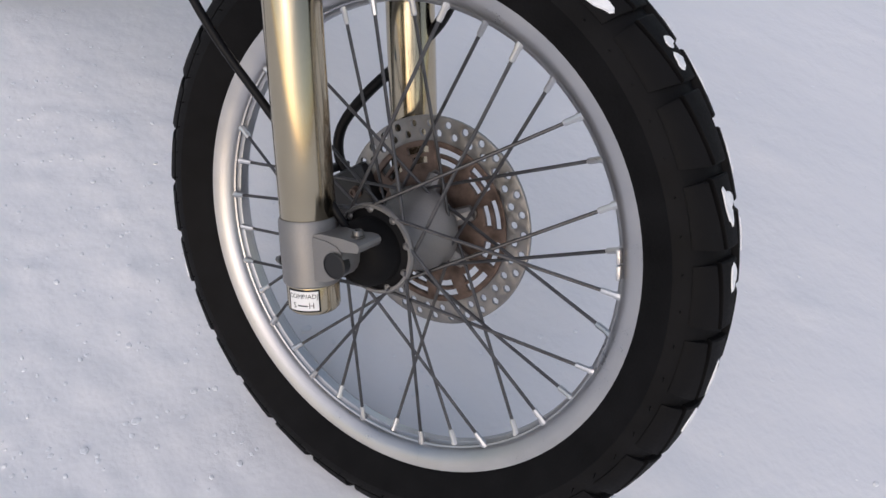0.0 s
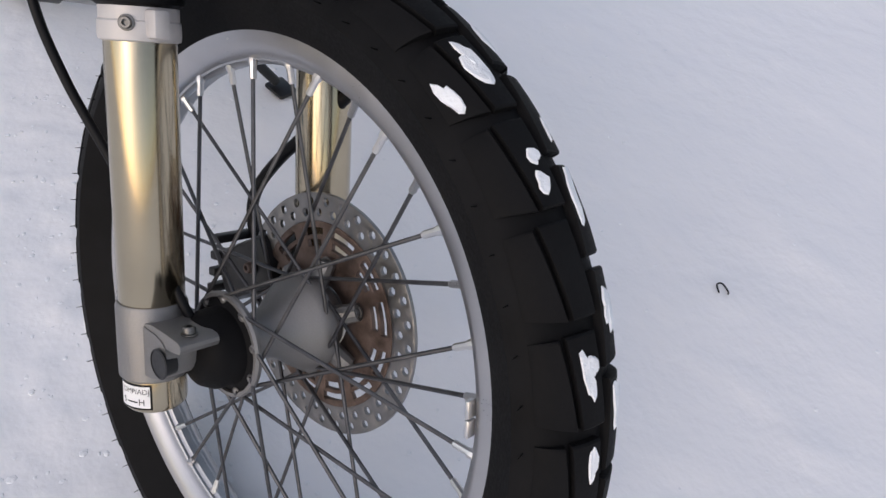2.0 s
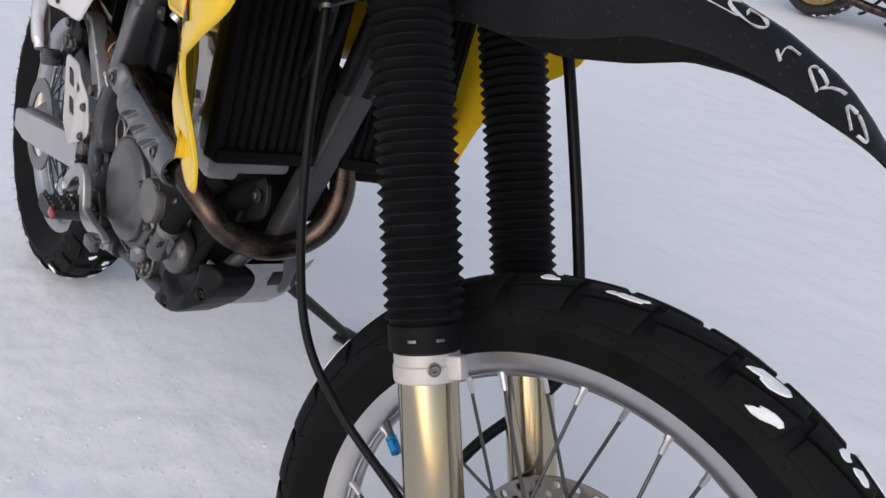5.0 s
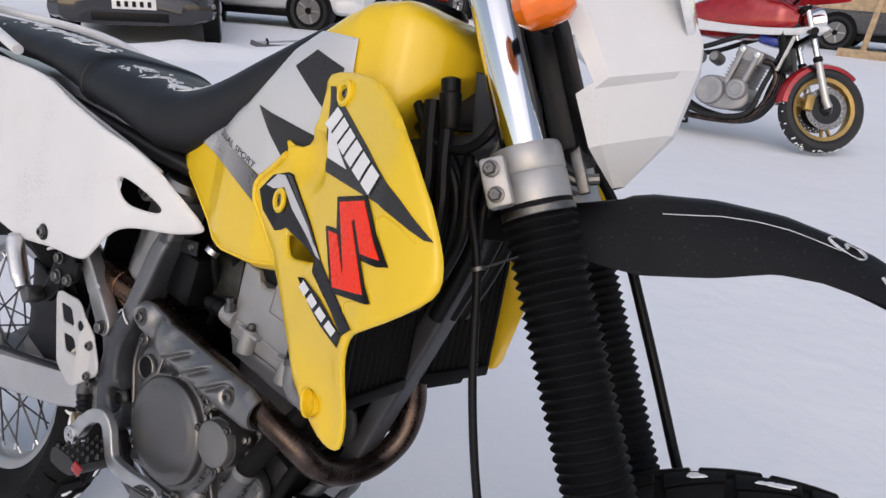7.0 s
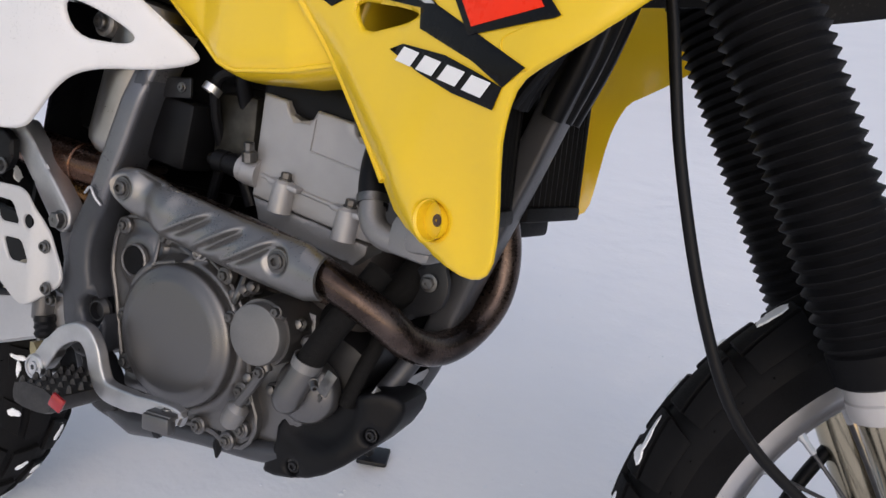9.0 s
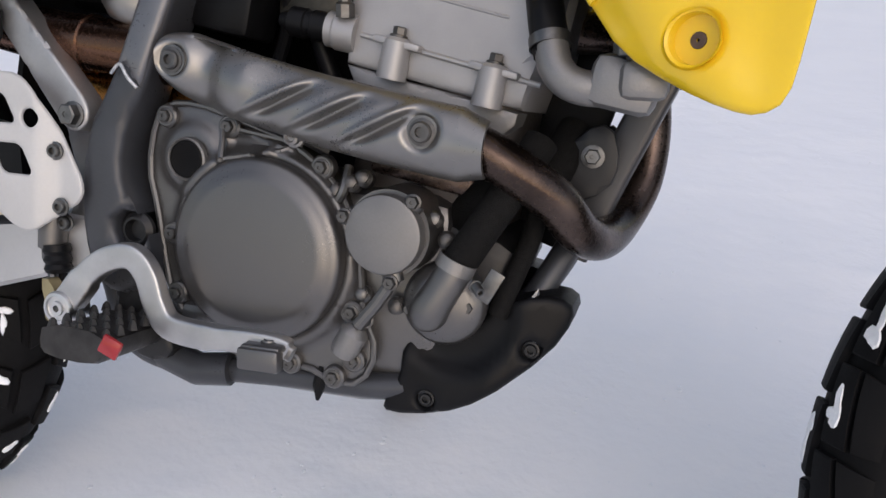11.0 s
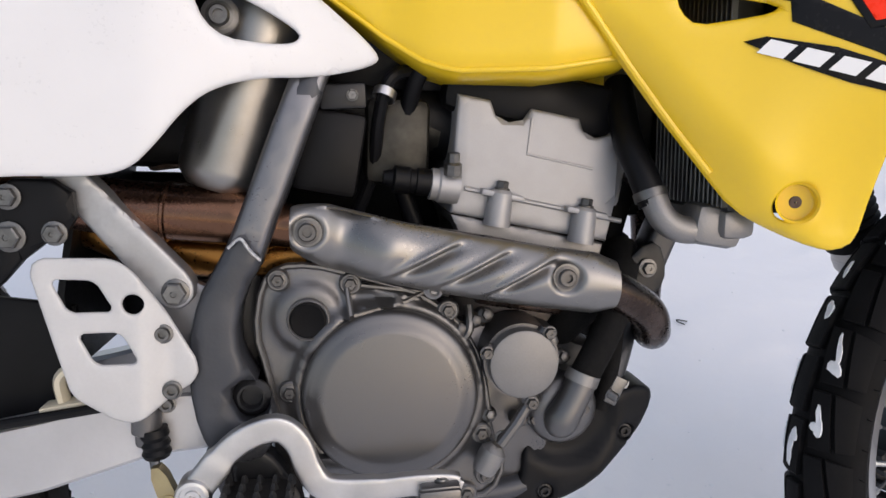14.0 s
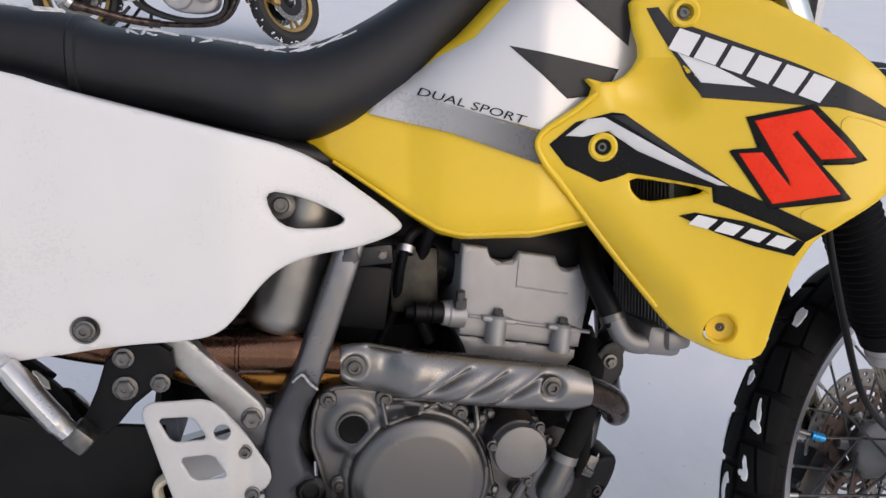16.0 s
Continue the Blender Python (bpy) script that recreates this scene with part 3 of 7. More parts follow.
def strip(w, h, n=12):
    bm = bmesh.new()
    bmesh.ops.create_grid(bm, x_segments=n, y_segments=1, size=0.5, matrix=Matrix.Diagonal((w, h, 1, 1)))
    return bm


part("sticker", wrap(strip(0.036, 0.024), 0.0277, -72, -0.0435, RX, RY), DECALK, leg_r, "black-edged adjuster sticker", FRONT)
part("sticker_face", wrap(strip(0.0325, 0.0205), 0.0279, -72, -0.0435, RX, RY), DECALW, leg_r, m=FRONT)
part("lettering", wrap(lettering("COMP/ADJ", 0.0068), 0.0281, -72, -0.0385, RX, RY), DECALK, leg_r, m=FRONT)
part("lettering", wrap(lettering("S", 0.0085), 0.0281, -92, -0.0485, RX, RY), DECALK, leg_r, m=FRONT)
part("lettering", wrap(lettering("H", 0.0085), 0.0281, -54, -0.0485, RX, RY), DECALK, leg_r, m=FRONT)
part("arrow_bar", wrap(strip(0.011, 0.0013), 0.0281, -73, -0.0485, RX, RY), DECALK, leg_r, m=FRONT)

YOKE = mat("yoke_alloy", (0.40, 0.395, 0.39), 0.45, 0.7, 0.12, 30, 0.3, 500, 0.0004)
yoke = empty("lower_yoke", BIKE)
for s, x, y in ((-1, RX, RY), (1, LX, LY)):
    ringm = lathe([(0.0262, 0.650), (0.0362, 0.651), (0.0372, 0.655), (0.0372, 0.682), (0.0358, 0.684), (0.0372, 0.686), (0.0372, 0.707), (0.0355, 0.712), (0.0250, 0.713)], axis((x, y, 0), (0, 0, 1)), 40)
    part("clamp", ringm, YOKE, yoke, "grey cast fork clamp", FRONT)
    part("clamp_ear", block((0.026, 0.026, 0.050), Matrix.Translation((x - 0.025, y + 0.044 * s, 0.678)) @ pose(0, 0, 0, 0, 0, -8 * s), 0.004), YOKE, yoke, m=FRONT)
    for h in (0.665, 0.691):
        part("clamp_bolt", hexbolt((x - 0.024, y + 0.059 * s, h), (0, s, 0), 0.0062, 0.009, 1.35), BOLT, yoke, m=FRONT)
    part("gaiter_strap", lathe([(0.0378, 0.641), (0.0386, 0.642), (0.0386, 0.648), (0.0378, 0.649)], axis((x, y, 0), (0, 0, 1)), 36, False), BOLT, yoke, m=FRONT)
part("bridge", block((0.060, 0.17, 0.040), Matrix.Translation((-0.055, 0.004, 0.690)), 0.008), CAST, yoke, m=FRONT)
part("steering_stem", lathe([(0.020, 0.690), (0.020, 0.95)], axis((-0.075, 0.004, 0), (0, 0, 1)), 24), SATIN, yoke, m=FRONT)
top = empty("upper_yoke", BIKE)
part("plate", block((0.075, 0.29, 0.028), Matrix.Translation((-0.050, 0.004, 0.965)), 0.010), SATIN, top, "black upper fork yoke", FRONT)
for s in (-1, 1):
    part("bar_clamp", block((0.040, 0.035, 0.045), Matrix.Translation((-0.050, 0.004 + 0.05 * s, 1.000)), 0.006), CAST, top, m=FRONT)
bar = sweep(spline([(-0.13, -0.40, 1.08), (-0.09, -0.25, 1.075), (-0.055, -0.12, 1.020), (-0.050, 0.004, 1.015), (-0.055, 0.128, 1.020), (-0.09, 0.258, 1.075), (-0.13, 0.408, 1.08)]), 0.011, 12, 1.0, (0, 0, 1))
part("handlebar", bar, SATIN, BIKE, "black handlebar", FRONT)

# ---- headlight cowl and front mudguard ----
cowl = empty("headlight_cowl", BIKE)
rows = [(0.660, 0.018, 0.030, 0.010), (0.700, 0.010, 0.092, 0.070), (0.752, 0.012, 0.128, 0.096), (0.758, 0.032, 0.132, 0.099), (0.785, 0.028, 0.142, 0.108),
    (0.87, 0.014, 0.136, 0.113), (0.94, 0.008, 0.108, 0.104), (0.99, 0.012, 0.078, 0.085), (1.01, 0.018, 0.046, 0.060)]
rings = []
for h, b, f, w in rows:
    d = f - b
    edge = [(b, w), (b + 0.16 * d, w * 1.0), (b + 0.82 * d, w * 0.42), (f, w * 0.20)]
    ring = [(x, 0.004 - y, h) for x, y in edge] + [(x, 0.004 + y, h) for x, y in edge[::-1]]
    rings.append(ring + [(b + 0.012, 0.004 + w * 0.8 * k, h) for k in (1, 0.33, -0.33, -1)])
part("shell", loft(rings), WHITE, cowl, "white plastic headlight shell", FRONT, 16)
part("back_cover", block((0.03, 0.17, 0.26), Matrix.Translation((-0.012, 0.004, 0.83)), 0.01), BLACKP, cowl, "black headlight back cover", FRONT)
part("bracket", sweep([(0.012, -0.05, 0.668), (-0.012, -0.055, 0.672), (-0.03, -0.055, 0.69)], 0.006, 10), BOLT, cowl, m=FRONT)
part("bracket", block((0.012, 0.012, 0.05), Matrix.Translation((-0.004, -0.062, 0.68)), 0.002), BOLT, cowl, m=FRONT)
part("headlight_lens", loft([[(0.128 + d, 0.004 + 0.075 * k * math.cos(a), 0.845 + 0.06 * k * math.sin(a)) for a in [2 * math.pi * i / 24 for i in range(24)]] for d, k in ((0, 1), (0.008, 0.95), (0.014, 0.6), (0.016, 0.1))]),
    CLEAR, cowl, "clear headlight lens", FRONT)
ind = empty("front_indicator", BIKE)
part("stalk", sweep([(0.0, -0.10, 0.825), (-0.002, -0.135, 0.825)], 0.009, 12), BLACKP, ind, m=FRONT)
part("lens", loft([[(0.012 + 0.033 * d, -0.155 + 0.028 * k * math.cos(a), 0.827 + 0.022 * k * math.sin(a)) for a in [2 * math.pi * i / 20 for i in range(20)]] for d, k in ((-0.9, 0.6), (-0.6, 0.95), (0.0, 1), (0.5, 0.9), (0.8, 0.5))]),
    ORANGE, ind, "orange indicator lens", FRONT)

FENDER = mat("scuffed_black_mudguard", (0.0085, 0.0088, 0.0105), 0.52, 0, 0.2, 260, 0.2, 500, 0.0003, second=(0.10, 0.10, 0.10), amount=0.82, spec=0.2)
ridge = [(-0.16, 0.668), (-0.06, 0.660), (-0.01, 0.652), (0.02, 0.648), (0.06, 0.641), (0.12, 0.620), (0.18, 0.589), (0.22, 0.559), (0.25, 0.532), (0.286, 0.490), (0.309, 0.452), (0.324, 0.410)]
skirt = [(-0.16, 0.648), (-0.06, 0.610), (0.00, 0.577), (0.03, 0.562), (0.10, 0.545), (0.155, 0.538), (0.20, 0.518), (0.235, 0.495), (0.276, 0.460), (0.30, 0.438), (0.314, 0.422), (0.326, 0.406)]
girth = [(-0.16, 0.035), (-0.06, 0.045), (0.0, 0.052), (0.06, 0.062), (0.15, 0.066), (0.22, 0.060), (0.28, 0.047), (0.31, 0.032), (0.326, 0.010)]


def fender_top(x, y):
    """The height of the mudguard's skin."""
    t = min(1.0, abs(y) / lerp_table(girth, x)[1])
    a, b = lerp_table(ridge, x)[1], lerp_table(skirt, x)[1]
    return b + (a - b) * (1 - t ** 2.6)


frings = []
for i in range(45):
    x = -0.16 + 0.486 * i / 44
    w = lerp_table(girth, x)[1]
    ys = [w * k / 10 for k in range(-10, 11)]
    outer = [(x, y, fender_top(x, y) + (0.003 if abs(y) < 0.42 * w and 0.03 < x < 0.30 else 0.0)) for y in ys]
    frings.append(outer + [(x, y * 0.94, fender_top(x, y * 0.96) - 0.004) for y in ys[::-1]])
guard = part("front_mudguard", loft(frings), FENDER, BIKE, "scuffed black plastic front mudguard with white pen marks", FRONT, 25)
strokes = [[(0.206, 0.010), (0.198, -0.004), (0.205, -0.016), (0.220, -0.018), (0.229, -0.008), (0.226, 0.004), (0.214, 0.002), (0.214, -0.008)],
    [(0.240, -0.030), (0.246, -0.012), (0.255, -0.008)], [(0.241, -0.030), (0.238, -0.024)],
    [(0.268, -0.026), (0.262, -0.014), (0.268, -0.004), (0.275, -0.012), (0.270, -0.022), (0.281, -0.008), (0.288, 0.000)],
    [(0.292, -0.022), (0.289, -0.010), (0.297, -0.004), (0.303, -0.014), (0.296, -0.020)]]
for s in strokes:
    line = [(p.x, p.y, fender_top(p.x, p.y) + 0.0040) for p in spline([(0.218 + (a - 0.206) * 0.86, 0.6 * b - 0.027, 0) for a, b in s], 6)]
    part("pen_mark", sweep(line, 0.0016, 8, 0.35, (-0.5, 0, 0.85)), INKW, guard, m=FRONT)
line = [(x, -0.036, fender_top(x, -0.036) + 0.0008) for x in [0.066 + 0.008 * i for i in range(20)]]
part("scratch", sweep(line, 0.0005, 6), INKW, guard, m=FRONT)

# ---- cables on the fork ----
part("speedometer_cable", sweep(spline([(-0.070, -0.060, 0.712), (-0.092, -0.095, 0.702), (-0.108, -0.122, 0.665), (-0.114, -0.130, 0.600), (-0.144, -0.131, 0.482), (-0.162, -0.131, 0.370), (-0.162, -0.126, 0.290),
    (-0.136, -0.114, 0.222), (-0.092, -0.096, 0.150), (-0.050, -0.086, 0.090), (-0.020, -0.078, 0.040), (-0.012, -0.070, 0.020)], 8), 0.0044, 12), BLACKP, BIKE, "black speedometer cable", FRONT)
part("cable_clip", hoop([(0.006, -0.002), (0.0075, -0.002), (0.0075, 0.002), (0.006, 0.002)], axis((-0.113, -0.130, 0.600), (0, 0, 1)), 20), BOLT, BIKE, m=FRONT)
part("clip_wire", sweep([(-0.106, -0.130, 0.600), (-0.070, -0.120, 0.604), (-0.055, -0.10, 0.640)], 0.0014, 8), SATIN, BIKE, m=FRONT)
part("brake_hose", sweep(spline([(-0.02, 0.10, 0.74), (0.002, 0.124, 0.66), (0.006, 0.132, 0.588), (0.008, 0.134, 0.450), (0.008, 0.132, 0.335), (0.010, 0.118, 0.275), (-0.004, 0.104, 0.228), (-0.049, 0.098, 0.187), (-0.110, 0.096, 0.142),
    (-0.150, 0.094, 0.100), (-0.158, 0.094, 0.062), (-0.140, 0.094, 0.030)], 8), 0.0068, 12), BLACKP, BIKE, "black brake hose", FRONT)
cal = empty("brake_caliper", BIKE)
part("body", block((0.095, 0.060, 0.060), Matrix.Translation((-0.122, 0.082, 0.020)) @ pose(0, 0, 0, 0, -25, 0), 0.010), SATIN, cal, "black brake caliper body", FRONT)
for i in range(4):
    part("rib", block((0.012, 0.066, 0.010), Matrix.Translation((-0.172 + 0.004 * i, 0.078, -0.012 + 0.020 * i)), 0.002), SATIN, cal, m=FRONT)
part("pad_pin", capbolt((-0.098, 0.050, 0.030), (0, -1, 0), 0.006, 0.008), RUST, cal, m=FRONT)


# ---- tank, seat and plastics ----
TANK = [(-0.944, 0.842, 0.85, 0.0724), (-0.920, 0.823, 0.864, 0.0856), (-0.834, 0.760, 0.910, 0.1025), (-0.800, 0.738, 0.938, 0.116), (-0.776, 0.732, 0.955, 0.1222), (-0.699, 0.733, 1.03, 0.138), (-0.63, 0.745, 1.078, 0.1372), (-0.6, 0.86, 1.09, 0.135), (-0.555, 0.945, 1.094, 0.129), (-0.535, 0.962, 1.088, 0.120), (-0.518, 0.984, 1.078, 0.105), (-0.502, 1.003, 1.066, 0.085), (-0.486, 1.024, 1.050, 0.05)]


def tank_y(x, z):
    """The right flank of the tank."""
    _, a, b, w = lerp_table(TANK, x)
    t = min(0.995, abs((z - (a + b) / 2) / ((b - a) / 2)))
    p = 5.5 if z > (a + b) / 2 else 11
    return -w * (1 - t ** p) ** (1 / p)


def tank_ring(x):
    """A section of the tank: rounded above, with a crisp lower edge."""
    _, a, b, w = lerp_table(TANK, x)
    ring = []
    for i in range(112):
        c, k = math.cos(2 * math.pi * i / 112), math.sin(2 * math.pi * i / 112)
        p = 5.5 if k >= 0 else 11
        ring.append((x, w * math.copysign(abs(c) ** (2 / p), c), (a + b) / 2 + (b - a) / 2 * math.copysign(abs(k) ** (2 / p), k)))
    return ring


rings = []
for i in range(97):
    x = TANK[0][0] + (TANK[-1][0] - TANK[0][0]) * i / 96
    rings.append(tank_ring(x))
tank = part("fuel_tank", loft(rings), YELLOW, BIKE, "glossy yellow fuel tank with silver and black graphics", sharp=50)
lip = []
for i in range(19):
    x = -0.912 + 0.0155 * i
    _, a, b, w = lerp_table(TANK, x)
    lip.append((x, -0.955 * w, (a + b) / 2 - 0.925 * (b - a) / 2))
part("lower_lip", sweep(lip, 0.0026, 10), YELLOW, tank)
part("breather_tube", sweep(spline([(-0.715, -0.006, 1.065), (-0.690, -0.012, 1.090), (-0.668, -0.014, 1.128)], 6), 0.0062, 12), BLACKP, tank, "black breather tube")
part("filler_cap", lathe([(0.045, 0), (0.045, 0.018), (0.040, 0.024), (0.012, 0.026)], axis((-0.60, 0, 1.085), (0.1, 0, 1)), 32), BLACKP, BIKE, "black fuel filler cap")
part("cap_base", lathe([(0.062, -0.01), (0.062, 0.010), (0.056, 0.014), (0.045, 0.014)], axis((-0.60, 0, 1.078), (0.1, 0, 1)), 32), REDP, BIKE, "red filler ring")
FADE = mat("grey_fade", (0.5, 0.5, 0.51), 0.32, 0.2, 0.0, 9, 0.0)
fn, fl = FADE.node_tree.nodes, FADE.node_tree.links
fco, fsep, framp = fn.new("ShaderNodeTexCoord"), fn.new("ShaderNodeSeparateXYZ"), fn.new("ShaderNodeValToRGB")
fmap = fn.new("ShaderNodeMapRange")
fmap.inputs["From Min"].default_value, fmap.inputs["From Max"].default_value = -0.85, -0.69
framp.color_ramp.elements[0].color, framp.color_ramp.elements[1].color = (0.52, 0.52, 0.53, 1), (0.03, 0.03, 0.033, 1)
fl.new(fco.outputs["Object"], fsep.inputs[0])
fl.new(fsep.outputs["X"], fmap.inputs["Value"])
fl.new(fmap.outputs["Result"], framp.inputs["Fac"])
fl.new(framp.outputs["Color"], fn["Principled BSDF"].inputs["Base Color"])
silver = [(-0.878, 0.870), (-0.844, 0.896), (-0.804, 0.927), (-0.766, 0.947), (-0.714, 1.001), (-0.665, 1.040), (-0.590, 1.035), (-0.585, 0.930), (-0.612, 0.900), (-0.698, 0.852), (-0.776, 0.873), (-0.836, 0.891)]
part("silver_graphic", decal(silver, tank_y, 0.0036, 0.008), DECALS, tank, "silver tank graphic")
fade = [(-0.876, 0.869), (-0.842, 0.893), (-0.705, 0.852), (-0.660, 0.842), (-0.665, 0.806), (-0.702, 0.818), (-0.790, 0.849)]
part("fade_graphic", decal(fade, tank_y, 0.0044, 0.008), FADE, tank, "grey shaded tank stripe")
part("dark_graphic", decal([(-0.734, 0.938), (-0.672, 0.885), (-0.630, 0.890), (-0.615, 0.916), (-0.637, 0.920)], tank_y, 0.0044, 0.008), DECALG, tank, "dark grey flash")
part("dark_graphic", decal([(-0.678, 0.993), (-0.648, 1.016), (-0.600, 1.000), (-0.605, 0.940), (-0.634, 0.961)], tank_y, 0.0044, 0.008), DECALG, tank, "dark grey flash")


def lay(bm, org, along, yf, off, slant=0.0):
    """Lay flat letters or bars on a face: org the middle, along the line in x and z."""
    a = Vector((along[0], along[1])).normalized()
    for v in bm.verts:
        q = v.co.x + slant * v.co.y
        x, z = org[0] + a.x * q - a.y * v.co.y, org[1] + a.y * q + a.x * v.co.y
        v.co = Vector((x, yf(x, z) - off - v.co.z, z))
    return bm


words = lettering("DUAL SPORT", 0.0120)
for v in words.verts:
    v.co.x *= 1.60
part("lettering", lay(words, (-0.771, 0.8772), (0.121, -0.033), tank_y, 0.0052, 0.25), DECALK, tank)

SEAT = [(-1.74, 0.962, 0.980, 0.085), (-1.66, 0.940, 0.992, 0.105), (-1.50, 0.926, 0.990, 0.120), (-1.36, 0.920, 0.982, 0.126), (-1.27, 0.910, 0.976, 0.128), (-1.168, 0.884, 0.968, 0.130), (-1.155, 0.876, 0.964, 0.131), (-1.135, 0.872, 0.956, 0.130),
    (-1.07, 0.862, 0.950, 0.132), (-0.97, 0.838, 0.938, 0.134), (-0.93, 0.838, 0.944, 0.124), (-0.895, 0.850, 0.958, 0.116), (-0.86, 0.870, 0.978, 0.108), (-0.814, 0.902, 1.008, 0.099), (-0.765, 0.948, 1.040, 0.084), (-0.72, 0.992, 1.070, 0.066), (-0.69, 1.025, 1.085, 0.040)]


def seat_ring(x, grow=0.0):
    _, a, b, w = lerp_table(SEAT, x)
    out = []
    for i in range(36):
        t = 2 * math.pi * i / 36
        c, s = math.cos(t), math.sin(t)
        y = math.copysign(abs(c) ** 0.55, c) * (w + grow) * (0.80 if s > 0 else 1.0) if s > 0 else math.copysign(abs(c) ** 0.3, c) * (w + grow)
        y = math.copysign(abs(c) ** 0.5, c) * (w + grow) * (1 - 0.16 * max(0.0, s))
        z = (a + b) / 2 + math.copysign(abs(s) ** 0.62, s) * ((b - a) / 2 + grow)
        out.append((x, y, z))
    return out


seat = part("seat", loft([seat_ring(-1.74 + 1.05 * i / 90) for i in range(91)]), VINYL, BIKE, "black vinyl seat with white pen writing", sharp=60)
part("seat_seam", loft([seat_ring(-1.158, g) for g in (0.0002,)] + [seat_ring(-1.156, 0.0022), seat_ring(-1.150, 0.0022), seat_ring(-1.148, 0.0002)], False), VINYL, seat)


def seat_top(x, y):
    _, a, b, w = lerp_table(SEAT, x)
    c = min(0.97, abs(y) / (w * 0.86))
    s = (1 - (c ** 2) ** 2) ** 0.5
    return (a + b) / 2 + s ** 0.62 * (b - a) / 2


rng = random.Random(8)
for i in range(60):
    x0, y0 = -1.46 + 0.0088 * i + rng.uniform(-0.01, 0.01), -0.040 - rng.uniform(0, 0.062)
    if abs(x0 + 1.152) < 0.03:
        continue
    n = rng.choice((3, 4, 5))
    pts = [(x0 + rng.uniform(-0.010, 0.020) * k / 2, y0 + rng.uniform(-0.014, 0.014), 0) for k in range(n)]
    line = [(p.x, p.y, seat_top(p.x, p.y) + 0.0006) for p in spline(pts, 5)]
    part("pen_mark", sweep(line, 0.0017, 6), INKW, seat)
for pts in ([(-1.02, -0.070), (-0.985, -0.086), (-0.955, -0.100)], [(-0.955, -0.082), (-0.925, -0.086), (-0.885, -0.082)], [(-0.93, -0.094), (-0.90, -0.076)]):
    line = [(p.x, p.y, seat_top(p.x, p.y) + 0.0006) for p in spline([(a, b, 0) for a, b in pts], 6)]
    part("pen_mark", sweep(line, 0.0013, 6), INKW, seat)


def panel_y(x, z):
    return -0.150 - 0.010 * math.cos((z - 0.79) * 9) + 0.058 * max(0.0, min(1.3, (x + 1.02) / 0.18)) ** 1.3 + 0.02 * max(0.0, -x - 1.45) / 0.3


side = [(-1.72, 0.945), (-1.50, 0.925), (-1.35, 0.918), (-1.211, 0.907), (-1.147, 0.884), (-1.069, 0.864), (-0.971, 0.840), (-0.932, 0.824), (-0.886, 0.790), (-0.838, 0.753), (-0.844, 0.742), (-0.888, 0.730), (-0.935, 0.727), (-0.970, 0.717),
    (-0.992, 0.698), (-1.011, 0.673), (-1.031, 0.653), (-1.061, 0.647), (-1.119, 0.647), (-1.187, 0.639), (-1.237, 0.634), (-1.36, 0.655), (-1.50, 0.74), (-1.64, 0.85), (-1.72, 0.90)]
eye = rounded([(-0.986, 0.795), (-0.950, 0.788), (-0.904, 0.765), (-0.906, 0.756), (-0.925, 0.753), (-0.970, 0.756)], 2)
sp = part("side_panel", relief(rounded(side, 2), panel_y, 0.004, 0.004, 0.009, [eye, disc_outline((-1.152, 0.665), 0.0115, 16)]), WHITE, BIKE, "white plastic right side panel")
part("eye_bolt", capbolt((-0.968, -0.112, 0.776), (0, -1, 0), 0.0085, 0.007), BOLT, sp)
part("eye_boss", lathe([(0.016, -0.03), (0.015, 0.0), (0.012, 0.002), (0.001, 0.002)], axis((-0.968, -0.111, 0.776), (0, -1, 0)), 20), CAST, sp)
part("panel_bolt", capbolt((-1.152, -0.156, 0.665), (0, -1, 0), 0.0075, 0.006), BOLT, sp)
part("bolt_recess", lathe([(0.0135, 0.0), (0.0118, -0.0005), (0.0118, -0.007), (0.001, -0.007)], axis((-1.152, panel_y(-1.152, 0.665) - 0.0008, 0.665), (0, -1, 0)), 20, False), BOLT, sp)
sp2 = relief(rounded(side, 1), panel_y, 0.004, 0.005, 0.03)
part("side_panel", sp2, WHITE, BIKE, "white plastic left side panel", LEFTWARD)
part("seat_rail_trim", sweep([(-1.22, -0.142, 0.902), (-1.10, -0.146, 0.870), (-0.97, -0.140, 0.836), (-0.92, -0.124, 0.812)], 0.0035, 8), mat("trim_grey", (0.35, 0.35, 0.36), 0.4), sp, "grey trim strip")
part("rear_mudguard", loft([[(x, y, z + (0.0 if k == 0 else -0.004)) for k in (0, 1) for y in ([-w, -w * 0.5, 0, w * 0.5, w] if k == 0 else [w, w * 0.5, 0, -w * 0.5, -w])] for x, z, w in
    ((-1.40, 0.84, 0.10), (-1.60, 0.90, 0.11), (-1.80, 0.935, 0.10), (-1.98, 0.93, 0.08))]), WHITE, BIKE, "white plastic rear mudguard")
part("grab_rail", sweep(spline([(-1.30, -0.16, 0.935), (-1.50, -0.155, 0.985), (-1.66, -0.145, 1.005), (-1.80, -0.09, 1.01), (-1.82, 0, 1.01), (-1.80, 0.09, 1.01), (-1.66, 0.145, 1.005), (-1.50, 0.155, 0.985), (-1.30, 0.16, 0.935)], 6), 0.009, 12), WHITE, BIKE, "white painted grab rail")


# ---- radiator shrouds ----
FLARE = [(-0.76, -0.130), (-0.7, -0.143), (-0.64, -0.158), (-0.56, -0.185), (-0.5, -0.211), (-0.46, -0.228), (-0.42, -0.244), (-0.38, -0.250), (-0.35, -0.249), (-0.32, -0.242)]


